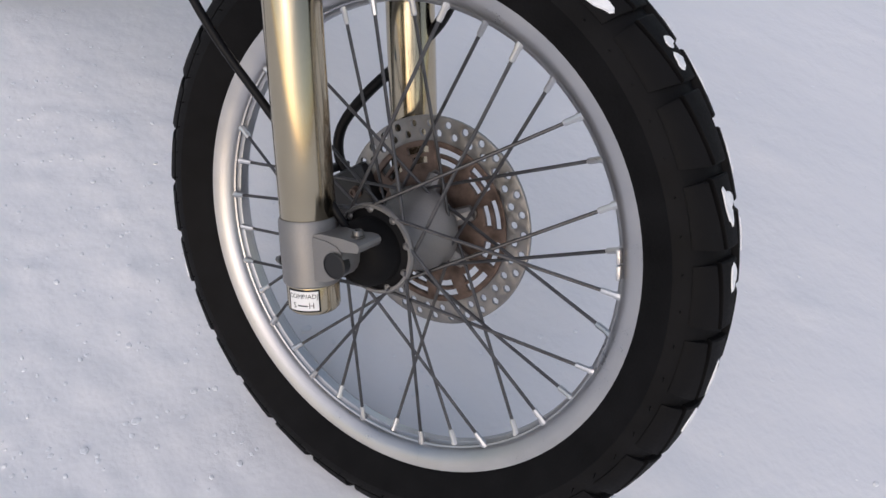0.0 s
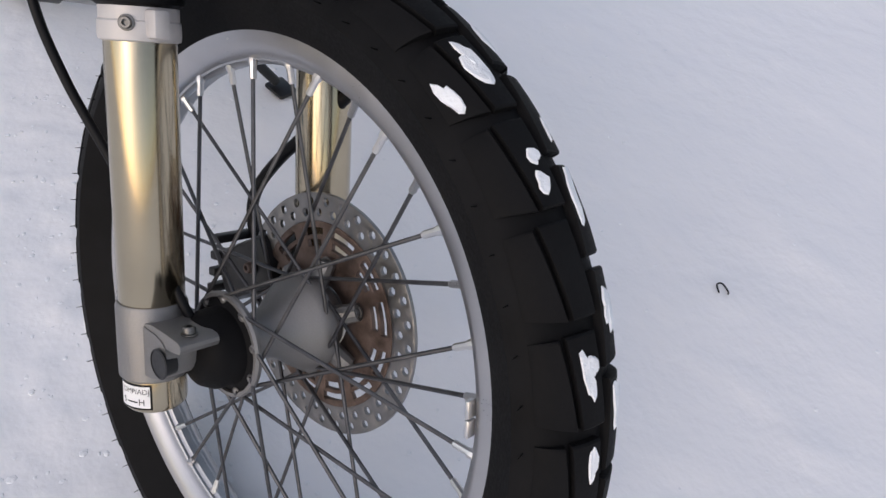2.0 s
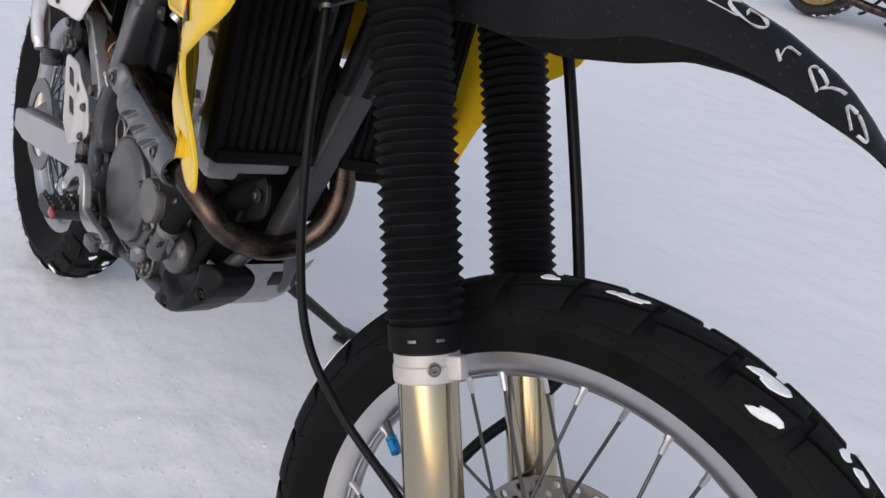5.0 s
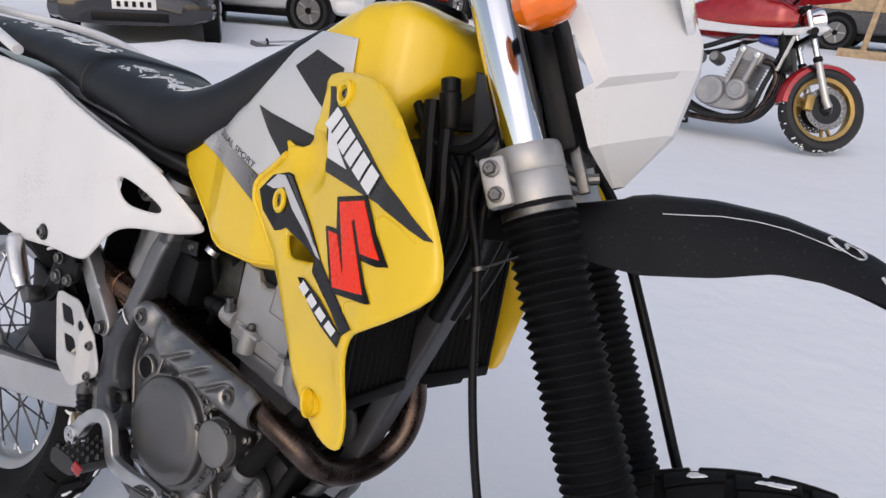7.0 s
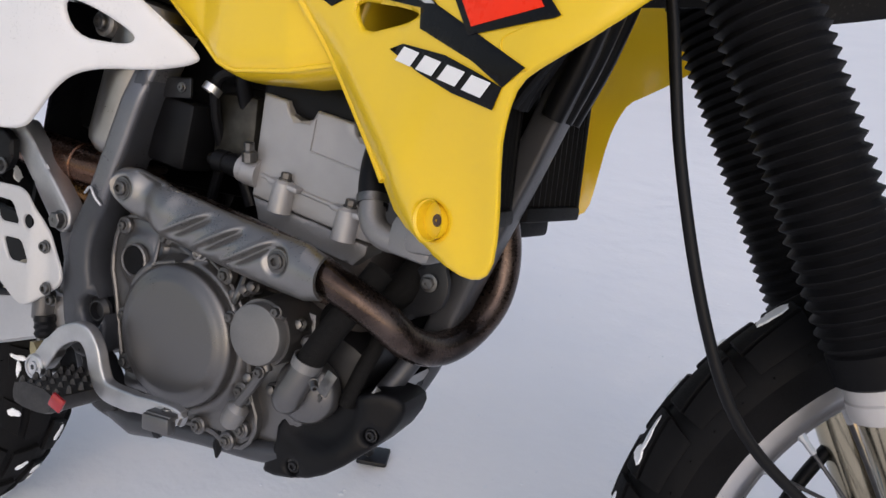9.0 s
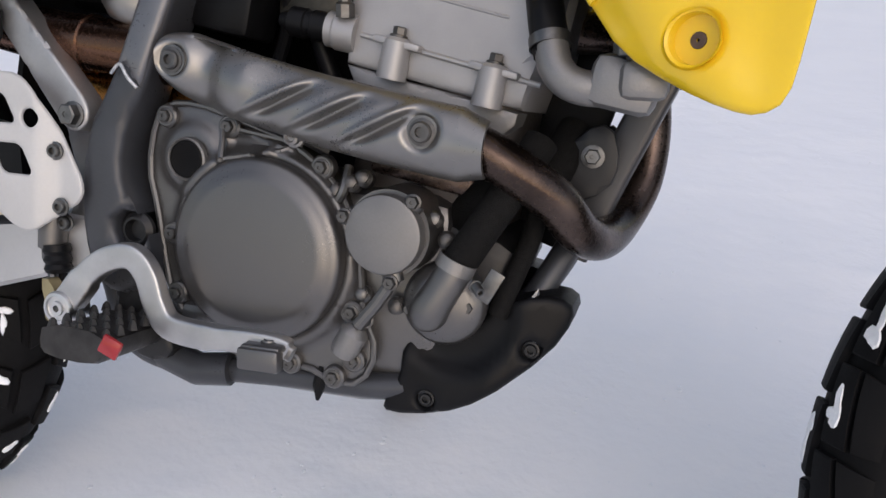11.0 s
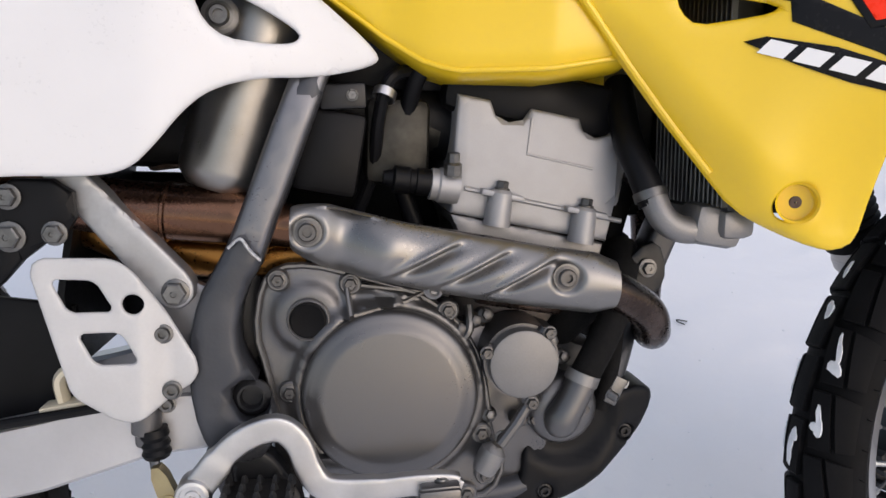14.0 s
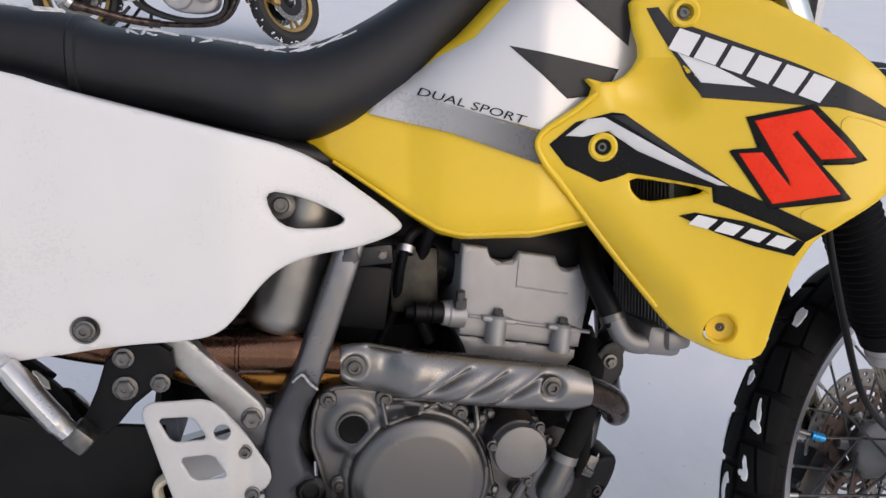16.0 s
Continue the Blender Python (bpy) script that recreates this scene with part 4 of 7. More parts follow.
def shroud_y(x, z):
    """The right shroud flares out towards its front edge, tucks in at its lower tip and its top, and has a pocket behind."""
    t = max(0.0, min(1.0, (0.76 - z) / 0.15))
    u = max(0.0, min(1.0, (z - 0.895) / 0.08))
    k = max(0.0, min(1.0, (x + 0.545) / 0.08))
    d = (x + 0.645) * 0.740 + (z - 0.749) * 0.673
    p = max(0.0, 1 - ((x + 0.585) / (0.034 if x > -0.585 else 0.050)) ** 2 - ((z - 0.893) / 0.032) ** 2)
    return lerp_table(FLARE, x)[1] + 0.038 * k * t * t * (3 - 2 * t) + 0.015 * u * u * (3 - 2 * u) + 0.018 * p ** 0.8 + 0.022 * max(0.0, min(1.0, 1 - d / 0.034)) ** 2 * max(0.0, min(1.0, (0.82 - z) / 0.05))


shroud = [(-0.581, 0.995), (-0.612, 0.989), (-0.608, 0.958), (-0.602, 0.932), (-0.610, 0.910), (-0.632, 0.900), (-0.660, 0.908), (-0.646, 0.892), (-0.672, 0.872), (-0.699, 0.854), (-0.709, 0.838), (-0.701, 0.819), (-0.682, 0.798), (-0.647, 0.757),
    (-0.602, 0.700), (-0.570, 0.660), (-0.548, 0.633), (-0.512, 0.614), (-0.482, 0.603), (-0.464, 0.601), (-0.451, 0.611), (-0.448, 0.640), (-0.447, 0.700), (-0.442, 0.725), (-0.434, 0.745), (-0.416, 0.757), (-0.380, 0.780), (-0.348, 0.806),
    (-0.340, 0.822), (-0.343, 0.843), (-0.351, 0.862), (-0.372, 0.897), (-0.402, 0.927), (-0.435, 0.953), (-0.466, 0.972), (-0.488, 0.985), (-0.53, 0.994)]
hole_a = rounded([(-0.610, 0.804), (-0.575, 0.800), (-0.536, 0.793), (-0.542, 0.787), (-0.564, 0.783), (-0.594, 0.778), (-0.606, 0.789)], 1)
hole_c = disc_outline((-0.5070, 0.6410), 0.0155, 24)
COLLARS = ((-0.638, 0.8355), (-0.560, 0.971))
sh = part("radiator_shroud", relief(rounded(shroud, 1), shroud_y, 0.0045, 0.0055, 0.010, [hole_a, hole_c] + [disc_outline(c, 0.0065, 14) for c in COLLARS]), YELLOW, BIKE, "glossy yellow radiator shroud with black and red graphics")
part("radiator_shroud", relief(rounded(shroud, 1), shroud_y, 0.0045, 0.0055, 0.016), YELLOW, BIKE, "yellow left radiator shroud", Matrix.Translation((-0.032, 0, 0.030)) @ LEFTWARD)
HC = sum((Vector(p) for p in hole_c), Vector((0, 0))) / len(hole_c)
part("hole_wall", lathe([(0.0168, -0.0006), (0.0150, 0.0012), (0.0142, 0.0090), (0.0010, 0.0100)], axis((HC.x, shroud_y(HC.x, HC.y), HC.y), (0.42, 1, 0)), 28, False), YELLOW, sh)
# a dark brown disc gives the shallow cup the shade of a deep hole
part("hole_back", lathe([(0.0050, 0.0096), (0.0046, 0.0088), (0.001, 0.0086)], axis((HC.x, shroud_y(HC.x, HC.y), HC.y), (0.42, 1, 0)), 28, False), RUST, sh, "dark disc standing for the shaded depth of the hole")
for x, z in COLLARS:
    y = shroud_y(x, z)
    part("bolt_collar", lathe([(0.0148, 0.000), (0.0150, 0.003), (0.0125, 0.0048), (0.0088, 0.0042), (0.0075, -0.002), (0.0070, -0.006)], axis((x, y - 0.0005, z), (-0.36, -1, 0)), 28, False), YELLOW, sh)
    part("shroud_bolt", capbolt((x, y + 0.002, z), (-0.36, -1, 0), 0.0052, 0.005), BOLT, sh)
edge = [(-0.648, 0.890), (-0.672, 0.870), (-0.698, 0.852), (-0.7055, 0.838), (-0.698, 0.820), (-0.680, 0.799), (-0.646, 0.758), (-0.602, 0.702), (-0.570, 0.662)]
part("rolled_edge", sweep(spline([(x + 0.002, shroud_y(x, z) - 0.0005, z) for x, z in edge], 6), 0.0036, 10), YELLOW, sh)
part("graphic", decal([(-0.596, 0.976), (-0.585, 0.977), (-0.570, 0.957), (-0.553, 0.957), (-0.470, 0.921), (-0.400, 0.886), (-0.353, 0.859), (-0.363, 0.858), (-0.429, 0.876), (-0.452, 0.878), (-0.547, 0.886), (-0.576, 0.936)], shroud_y, 0.0012, 0.006), DECALG, sh, "dark grey shroud flash")
part("graphic", decal([(-0.692, 0.838), (-0.666, 0.861), (-0.631, 0.871), (-0.619, 0.870), (-0.515, 0.796), (-0.429, 0.754), (-0.446, 0.741), (-0.474, 0.757), (-0.531, 0.780), (-0.533, 0.795), (-0.575, 0.803), (-0.612, 0.809), (-0.623, 0.804), (-0.639, 0.799), (-0.675, 0.816)], shroud_y, 0.0012, 0.006), DECALK, sh, "black shroud flash")
part("graphic", decal([(-0.676, 0.847), (-0.655, 0.864), (-0.638, 0.866), (-0.518, 0.797), (-0.529, 0.798), (-0.605, 0.832), (-0.634, 0.852), (-0.658, 0.846)], shroud_y, 0.0018, 0.006), DECALS, sh, "silver streak on the flash")
part("graphic", decal([(-0.632, 0.868), (-0.618, 0.868), (-0.530, 0.806), (-0.540, 0.809)], shroud_y, 0.0024, 0.006), DECALG, sh)
part("graphic", decal([(-0.569, 0.931), (-0.538, 0.918), (-0.501, 0.896), (-0.549, 0.901)], shroud_y, 0.0018, 0.006), DECALW, sh, "white streak on the flash")
for run in ([(-0.371, 0.853), (-0.390, 0.861), (-0.409, 0.866), (-0.420, 0.866), (-0.424, 0.858), (-0.414, 0.834), (-0.406, 0.823)], [(-0.412, 0.785), (-0.442, 0.777), (-0.452, 0.770), (-0.444, 0.758), (-0.429, 0.752)]):
    part("film_edge", sweep(spline([(x, shroud_y(x, z) - 0.0002, z) for x, z in run], 6), 0.0007, 6), YELLOW, sh)
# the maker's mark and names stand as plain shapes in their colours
mark = [(-0.4966, 0.8613), (-0.4528, 0.8718), (-0.4128, 0.8274), (-0.4418, 0.8253), (-0.4629, 0.8525), (-0.4633, 0.8434), (-0.4244, 0.7926), (-0.4776, 0.7821), (-0.5072, 0.8302), (-0.4885, 0.8313), (-0.4649, 0.8023), (-0.4655, 0.8096)]
back = [(-0.5033, 0.8649), (-0.4500, 0.8773), (-0.4018, 0.8247), (-0.4147, 0.8209), (-0.4403, 0.8198), (-0.4135, 0.7881), (-0.4178, 0.7862), (-0.4796, 0.7766), (-0.5148, 0.8320), (-0.5122, 0.8338), (-0.4925, 0.8358)]
back, mark = [[(-0.462 + 1.10 * (x + 0.462), 0.826 + 1.05 * (z - 0.826)) for x, z in run] for run in (back, mark)]
part("mark_border", decal(back, shroud_y, 0.0018, 0.008), DECALK, sh, "black border of a red mark")
part("mark", decal(mark[:5] + [(-0.467, 0.850), mark[6], mark[7], mark[8], mark[9], (-0.465, 0.798), (-0.466, 0.804)], shroud_y, 0.0024, 0.006), DECALR, sh, "red mark of plain shape")
def name_blocks(start, end, count, height, slant, off, gap=0.74):
    """A name as plain blocks of its size and colour, not lettered."""
    p, q = Vector(start), Vector(end)
    w = (q - p).length / count * gap
    for i in range(count):
        bm = bmesh.new()
        bmesh.ops.create_grid(bm, x_segments=2, y_segments=4, size=0.5, matrix=Matrix.Diagonal((w, height, 1, 1)))
        part("name_block", lay(bm, p.lerp(q, (i + 0.5) / count), q - p, shroud_y, off, slant), DECALW, sh)


name_blocks((-0.574, 0.946), (-0.438, 0.890), 6, 0.0240, 0.15, 0.0030, 0.82)
part("name_border", decal([(-0.562, 0.765), (-0.547, 0.769), (-0.501, 0.761), (-0.469, 0.750), (-0.446, 0.741), (-0.453, 0.726), (-0.490, 0.735), (-0.526, 0.748)], shroud_y, 0.0018, 0.008), DECALK, sh)
name_blocks((-0.552, 0.7625), (-0.456, 0.7375), 4, 0.0120, 0.5, 0.0026)


# ---- radiators behind the shrouds ----
def radiator(m, label, tanks):
    rad = empty("radiator", BIKE)
    part("core", block((0.026, 0.112, 0.270), m, 0.003), mat("radiator_core", (0.05, 0.05, 0.05), 0.5, 0.7, 0.2), rad, label)
    fin = mesh_of(block((0.030, 0.0022, 0.262), Matrix.Identity(4), 0.0004, 1), "fin", mat("fin_alloy", (0.20, 0.20, 0.20), 0.45, 0.9, 0.2))
    for i in range(17):
        shared("fin", fin, rad, m @ Matrix.Translation((-0.003, -0.054 + 0.00675 * i, 0)))
    for z in (-0.146, 0.146):
        part("end_tank", block((0.032, 0.116, 0.026), m @ Matrix.Translation((0, 0, z)), 0.007), tanks, rad, "radiator end tank")
    slat = mesh_of(block((0.012, 0.015, 0.262), pose(0, 0, 0, 0, 0, 35), 0.003), "louvre", GRILLE)
    for i in range(10):
        shared("louvre", slat, rad, m @ Matrix.Translation((0.034, -0.060 + 0.0135 * i, 0.009)))
    part("grille_back", block((0.005, 0.130, 0.262), m @ Matrix.Translation((0.020, 0.0, 0.009)), 0.002), GRILLE, rad)
    part("grille_frame", join(block((0.02, 0.138, 0.014), m @ Matrix.Translation((0.034, 0.0, 0.143)), 0.004), block((0.030, 0.138, 0.016), m @ Matrix.Translation((0.032, 0.0, -0.128)), 0.004),
        block((0.02, 0.010, 0.27), m @ Matrix.Translation((0.034, -0.068, 0.009)), 0.004), block((0.02, 0.010, 0.27), m @ Matrix.Translation((0.034, 0.068, 0.009)), 0.004)), GRILLE, rad, "black louvred radiator grille")
    return rad


RADM = Matrix.Translation((-0.543, -0.094, 0.764)) @ Matrix.Rotation(radians(-2), 4, "Y") @ Matrix.Rotation(radians(7), 4, "Z")
radiator(RADM, "dark finned radiator core", CAST)
radiator(LEFTWARD @ RADM @ LEFTWARD, "dark finned radiator core", GRILLE)
part("radiator_outlet", sweep(spline([(-0.556, -0.130, 0.611), (-0.572, -0.131, 0.611), (-0.584, -0.130, 0.615), (-0.593, -0.127, 0.624), (-0.598, -0.122, 0.637)], 6), 0.0122, 16), CAST, BIKE, "grey cast radiator outlet elbow")
part("outlet_box", block((0.046, 0.042, 0.036), Matrix.Translation((-0.545, -0.124, 0.615)) @ pose(0, 0, 0, 0, 8, 0), 0.009), CAST, BIKE, "grey radiator outlet box")
part("hose_clip", hoop([(0.0136, -0.004), (0.0150, -0.004), (0.0150, 0.004), (0.0136, 0.004)], axis((-0.600, -0.119, 0.640), (-0.25, 0.3, 0.9)), 24), BOLT, BIKE)
part("coolant_hose", sweep(spline([(-0.597, -0.121, 0.632), (-0.606, -0.112, 0.658), (-0.614, -0.090, 0.69), (-0.61, -0.05, 0.74)], 6), 0.0135, 14), BLACKP, BIKE, "black coolant hose")

# ---- frame ----
frame_ = empty("frame", BIKE)
spar = [(-0.914, 0.730), (-0.960, 0.600), (-0.975, 0.570), (-0.988, 0.547), (-0.997, 0.505), (-0.997, 0.470), (-0.990, 0.430), (-0.975, 0.402), (-0.940, 0.400), (-0.925, 0.420), (-0.925, 0.452), (-0.948, 0.482), (-0.958, 0.510), (-0.952, 0.548), (-0.934, 0.578), (-0.905, 0.665), (-0.880, 0.736)]
upper = [(-0.898, 0.775), (-0.914, 0.728), (-0.9615, 0.592), (-0.950, 0.597), (-0.945, 0.588), (-0.936, 0.580), (-0.880, 0.738), (-0.868, 0.772)]
part("spar", relief(rounded(spar, 1), lambda x, z: -0.123 + 0.10 * max(0.0, z - 0.60) ** 1.0 * 0.3, 0.040, 0.007, 0.010, [rounded([(-0.966, 0.464), (-0.948, 0.478), (-0.929, 0.464), (-0.930, 0.446), (-0.950, 0.432)], 1)]), FRAMEG, frame_, "dark grey painted frame spar", sharp=65)
part("spar_top", relief(upper, lambda x, z: -0.1255 + 0.03 * max(0.0, z - 0.60) + 0.16 * max(0.0, z - 0.70), 0.036, 0.006, 0.010), FRAMEA, frame_, "scuffed bare metal frame spar", sharp=65)
part("weld_bead", sweep(spline([(-0.962, -0.126, 0.590), (-0.952, -0.128, 0.598), (-0.944, -0.128, 0.588), (-0.936, -0.126, 0.580)], 5), 0.0015, 8), mat("weld", (0.55, 0.55, 0.56), 0.4, 0.9, 0.3, 300), frame_)
part("spar", relief(rounded([(x, z) for x, z in spar], 1), lambda x, z: -0.118, 0.040, 0.007, 0.02), FRAMEG, frame_, "dark grey painted frame spar", LEFTWARD)
part("backbone", sweep([(-0.40, 0, 1.0), (-0.60, 0, 0.98), (-0.86, 0, 0.86)], 0.028, 14), FRAMEG, frame_)
for s in (-1, 1):
    part("top_tube", sweep(spline([(-0.42, 0.02 * s, 0.96), (-0.62, 0.06 * s, 0.90), (-0.85, 0.055 * s, 0.83)], 5), 0.018, 12), FRAMEG, frame_)
    part("cradle_tube", sweep(spline([(-0.572, 0.020 * s, 0.50), (-0.600, 0.048 * s, 0.44), (-0.640, 0.066 * s, 0.384), (-0.70, 0.084 * s, 0.354), (-0.80, 0.088 * s, 0.345), (-0.90, 0.092 * s, 0.337), (-0.955, 0.098 * s, 0.352), (-0.975, 0.104 * s, 0.41)], 6), 0.0115, 14), FRAMEG, frame_, "grey lower frame tube")
    part("subframe_tube", sweep([(-0.90, 0.060 * s, 0.815), (-0.98, 0.095 * s, 0.835), (-1.20, 0.11 * s, 0.87), (-1.65, 0.09 * s, 0.93)], 0.013, 12), SATIN, frame_)
part("head_tube", lathe([(0.034, -0.13), (0.034, -0.11), (0.029, -0.10), (0.029, 0.10), (0.034, 0.11), (0.034, 0.13)], axis((-0.435, 0.0, 0.985), (-0.465, 0, 0.885)), 28), FRAMEG, frame_)
part("downtube", sweep([(-0.430, 0, 0.93), (-0.462, 0, 0.80), (-0.500, 0, 0.69), (-0.552, 0, 0.55), (-0.578, 0, 0.475)], 0.0150, 20, 1.3, power=0.35), mat("grey_downtube_paint", (0.05, 0.051, 0.056), 0.38, 0.3, 0.12, 20, 0.2, 350, 0.0004), frame_, "grey box-section downtube")
part("gusset", relief([(-0.485, 1.03), (-0.468, 0.93), (-0.445, 0.925), (-0.425, 0.99), (-0.44, 1.03)], lambda x, z: -0.042 - 0.2 * max(0.0, -0.45 - x), 0.012, 0.003), FRAMEG, frame_, "dark grey welded head gusset")
part("weld_bead", sweep(spline([(-0.470, -0.047, 0.932), (-0.458, -0.046, 0.929), (-0.446, -0.044, 0.928), (-0.436, -0.043, 0.955), (-0.427, -0.043, 0.99)], 5), 0.003, 8), ALU, frame_)
for k, (y, r) in enumerate(((-0.075, 0.009), (-0.062, 0.0065), (-0.088, 0.0055))):
    part("hose", sweep(spline([(-0.56 + 0.01 * k, y, 1.00), (-0.50, y - 0.01, 0.955), (-0.468 + 0.012 * k, y - 0.01, 0.90), (-0.465 + 0.010 * k, y, 0.82), (-0.50, y + 0.02, 0.74)], 6), r, 10), BLACKP, BIKE, "black hose beside the steering head")
part("connector_boot", lathe([(0.010, -0.024), (0.0115, -0.020), (0.0125, 0.014), (0.0110, 0.016), (0.0110, 0.030), (0.008, 0.032)], axis((-0.472, -0.100, 0.982), (-0.25, 0, 1)), 20), BLACKP, BIKE, "black rubber connector boot")
for run, r in (([(-0.520, -0.085, 0.955), (-0.487, -0.100, 0.941), (-0.460, -0.102, 0.938), (-0.436, -0.100, 0.944), (-0.416, -0.098, 0.965), (-0.412, -0.085, 0.995)], 0.0058),
        ([(-0.470, -0.100, 0.960), (-0.462, -0.104, 0.925), (-0.450, -0.108, 0.880), (-0.452, -0.100, 0.820)], 0.0085), ([(-0.440, -0.090, 0.935), (-0.425, -0.104, 0.900), (-0.418, -0.104, 0.850), (-0.440, -0.090, 0.800)], 0.0065),
        ([(-0.500, -0.095, 0.985), (-0.490, -0.100, 0.945), (-0.478, -0.104, 0.900), (-0.478, -0.100, 0.840)], 0.0100), ([(-0.418, -0.070, 0.930), (-0.408, -0.090, 0.890), (-0.405, -0.085, 0.840)], 0.0050)):
    part("hose", sweep(spline(run, 6), r, 10), BLACKP, BIKE, "black hose beside the steering head")
for y in (-0.046, 0.040):
    part("engine_mount", relief(rounded([(-0.556, 0.590), (-0.545, 0.560), (-0.552, 0.535), (-0.585, 0.520), (-0.602, 0.505), (-0.600, 0.545), (-0.578, 0.582)], 1), lambda x, z: y, 0.006, 0.0015), SATIN, frame_)
part("mount_bolt", hexbolt((-0.567, -0.048, 0.562), (0, -1, 0), 0.0065, 0.007), BOLT, frame_)
part("pivot_plate", relief(rounded([(-1.035, 0.560), (-0.985, 0.560), (-0.965, 0.53), (-0.97, 0.45), (-0.985, 0.418), (-1.035, 0.432), (-1.012, 0.49)], 1), lambda x, z: -0.106, 0.010, 0.002), FRAMEA, frame_, "grey cast frame plate")
part("pivot_bolt", lathe([(0.0165, 0), (0.0165, 0.004), (0.012, 0.008), (0.010, 0.008), (0.0085, 0.001), (0.001, 0.001)], axis((-0.946, -0.106, 0.457), (0, -1, 0)), 24), SATIN, frame_, "black pivot bolt")
strut = [(-1.116, 0.658), (-1.081, 0.658), (-0.994, 0.566), (-0.989, 0.553), (-0.994, 0.541), (-1.006, 0.536), (-1.018, 0.542)]
part("subframe_strut", relief(soft(strut, 0.005), lambda x, z: -0.121, 0.022, 0.003, 0.008), mat("strut_alloy", (0.40, 0.40, 0.405), 0.5, 0.9, 0.1, 30, 0.2, 300, 0.0003), frame_, "bare aluminium subframe strut")
part("strut_bolt", hexbolt((-1.005, -0.121, 0.552), (0, -1, 0), 0.0095, 0.010, 1.2), BOLT, frame_)

# ---- skid plates and stand ----
skid = empty("skid_plate", BIKE)
rows = [(-0.592, 0.445), (-0.605, 0.422), (-0.632, 0.374), (-0.668, 0.341), (-0.74, 0.328), (-0.90, 0.318)]
part("plate", loft([[(x, y, z + dz) for y, dz in ((-0.082, 0.008), (-0.070, 0.0), (0.070, 0.0), (0.082, 0.008))] + [(x, y, z + dz) for y, dz in ((0.082, 0.012), (0.070, 0.004), (-0.070, 0.004), (-0.082, 0.012))] for x, z in rows]),
    mat("skid_alloy", (0.36, 0.36, 0.36), 0.5, 0.8, 0.15), skid, "scuffed aluminium skid plate")
GUARD = [(-0.697, 0.396), (-0.682, 0.402), (-0.646, 0.414), (-0.619, 0.441), (-0.590, 0.452), (-0.566, 0.448), (-0.562, 0.433), (-0.578, 0.402), (-0.626, 0.357), (-0.660, 0.339), (-0.705, 0.330), (-0.712, 0.338), (-0.698, 0.362)]


def guard_y(x, z):
    d = math.hypot(x + 0.655, z - 0.425)
    return -0.094 + 0.012 / (1 + math.exp((d - 0.046) / 0.0028)) + 0.35 * max(0.0, x + 0.62)


cg = part("case_guard", relief(rounded(GUARD, 1), guard_y, 0.05, 0.006, 0.006, [disc_outline((-0.673, 0.3495), 0.0075, 14), disc_outline((-0.5925, 0.4048), 0.0075, 14)]), BLACKP, skid, "black plastic crankcase guard")
part("case_guard", relief(rounded(GUARD, 1), guard_y, 0.05, 0.006, 0.02), BLACKP, skid, "black plastic crankcase guard", Matrix.Translation((-0.035, 0, 0)) @ LEFTWARD)
for x, z in ((-0.673, 0.3495), (-0.5925, 0.4048)):
    part("guard_bolt", capbolt((x, guard_y(x, z) + 0.006, z), (0, -1, 0), 0.0055, 0.004), SATIN, skid)
stand = empty("side_stand", BIKE)
part("leg", sweep([(-0.905, 0.105, 0.350), (-0.882, 0.23, 0.262), (-0.852, 0.400, 0.140)], [0.014, 0.012, 0.010], 12), SATIN, stand, "black side stand leg")
part("foot", block((0.055, 0.045, 0.010), Matrix.Translation((-0.850, 0.413, 0.1275)) @ pose(0, 0, 0, 16, 0, 20), 0.004), SATIN, stand, "black stand foot")
part("spring", sweep([(-0.925, 0.11, 0.36), (-0.893, 0.21, 0.276)], 0.005, 10), BOLT, stand)

# ---- swing arm, rear wheel, rear brake ----
REAR_KNOBS = [
    [(0.50, 0, 1), (0.95, 2, 0.3), (0.97, 10, 0.3), (0.56, 9, 1)], [(-0.50, 7.5, 1), (-0.95, 9.5, 0.3), (-0.97, 17.5, 0.3), (-0.56, 16.5, 1)],
    [(0.06, 1, 1), (0.38, -1.5, 1), (0.44, 8.5, 1), (0.06, 11, 1)], [(-0.06, 8.5, 1), (-0.38, 6, 1), (-0.44, 16, 1), (-0.06, 18.5, 1)],
]
REARM = pose(-1.475, 0, 0.335)
rw = spoke_wheel("rear_wheel", REARM, 0.3310, 0.050, 0.060, 0.2290, 0.0270, (-0.050, 0.040), (0.055, 0.055), REAR_KNOBS, 15.0, 0.75, 3, 5)
part("hub", lathe([(0.015, -0.085), (0.035, -0.080), (0.060, -0.052), (0.062, -0.046), (0.040, -0.040), (0.034, 0.0), (0.058, 0.036), (0.060, 0.044), (0.040, 0.05), (0.015, 0.08)], YAX, 40), CAST, rw, "grey cast hub", REARM)
part("brake_disc", relief(disc_outline((0, 0), 0.100, 64), lambda x, z: -0.074, 0.004, 0.0006, 0.014, [disc_outline((0, 0), 0.07, 40)]), DISCM, rw, "steel rear brake disc", REARM)
swing = empty("swing_arm", BIKE)
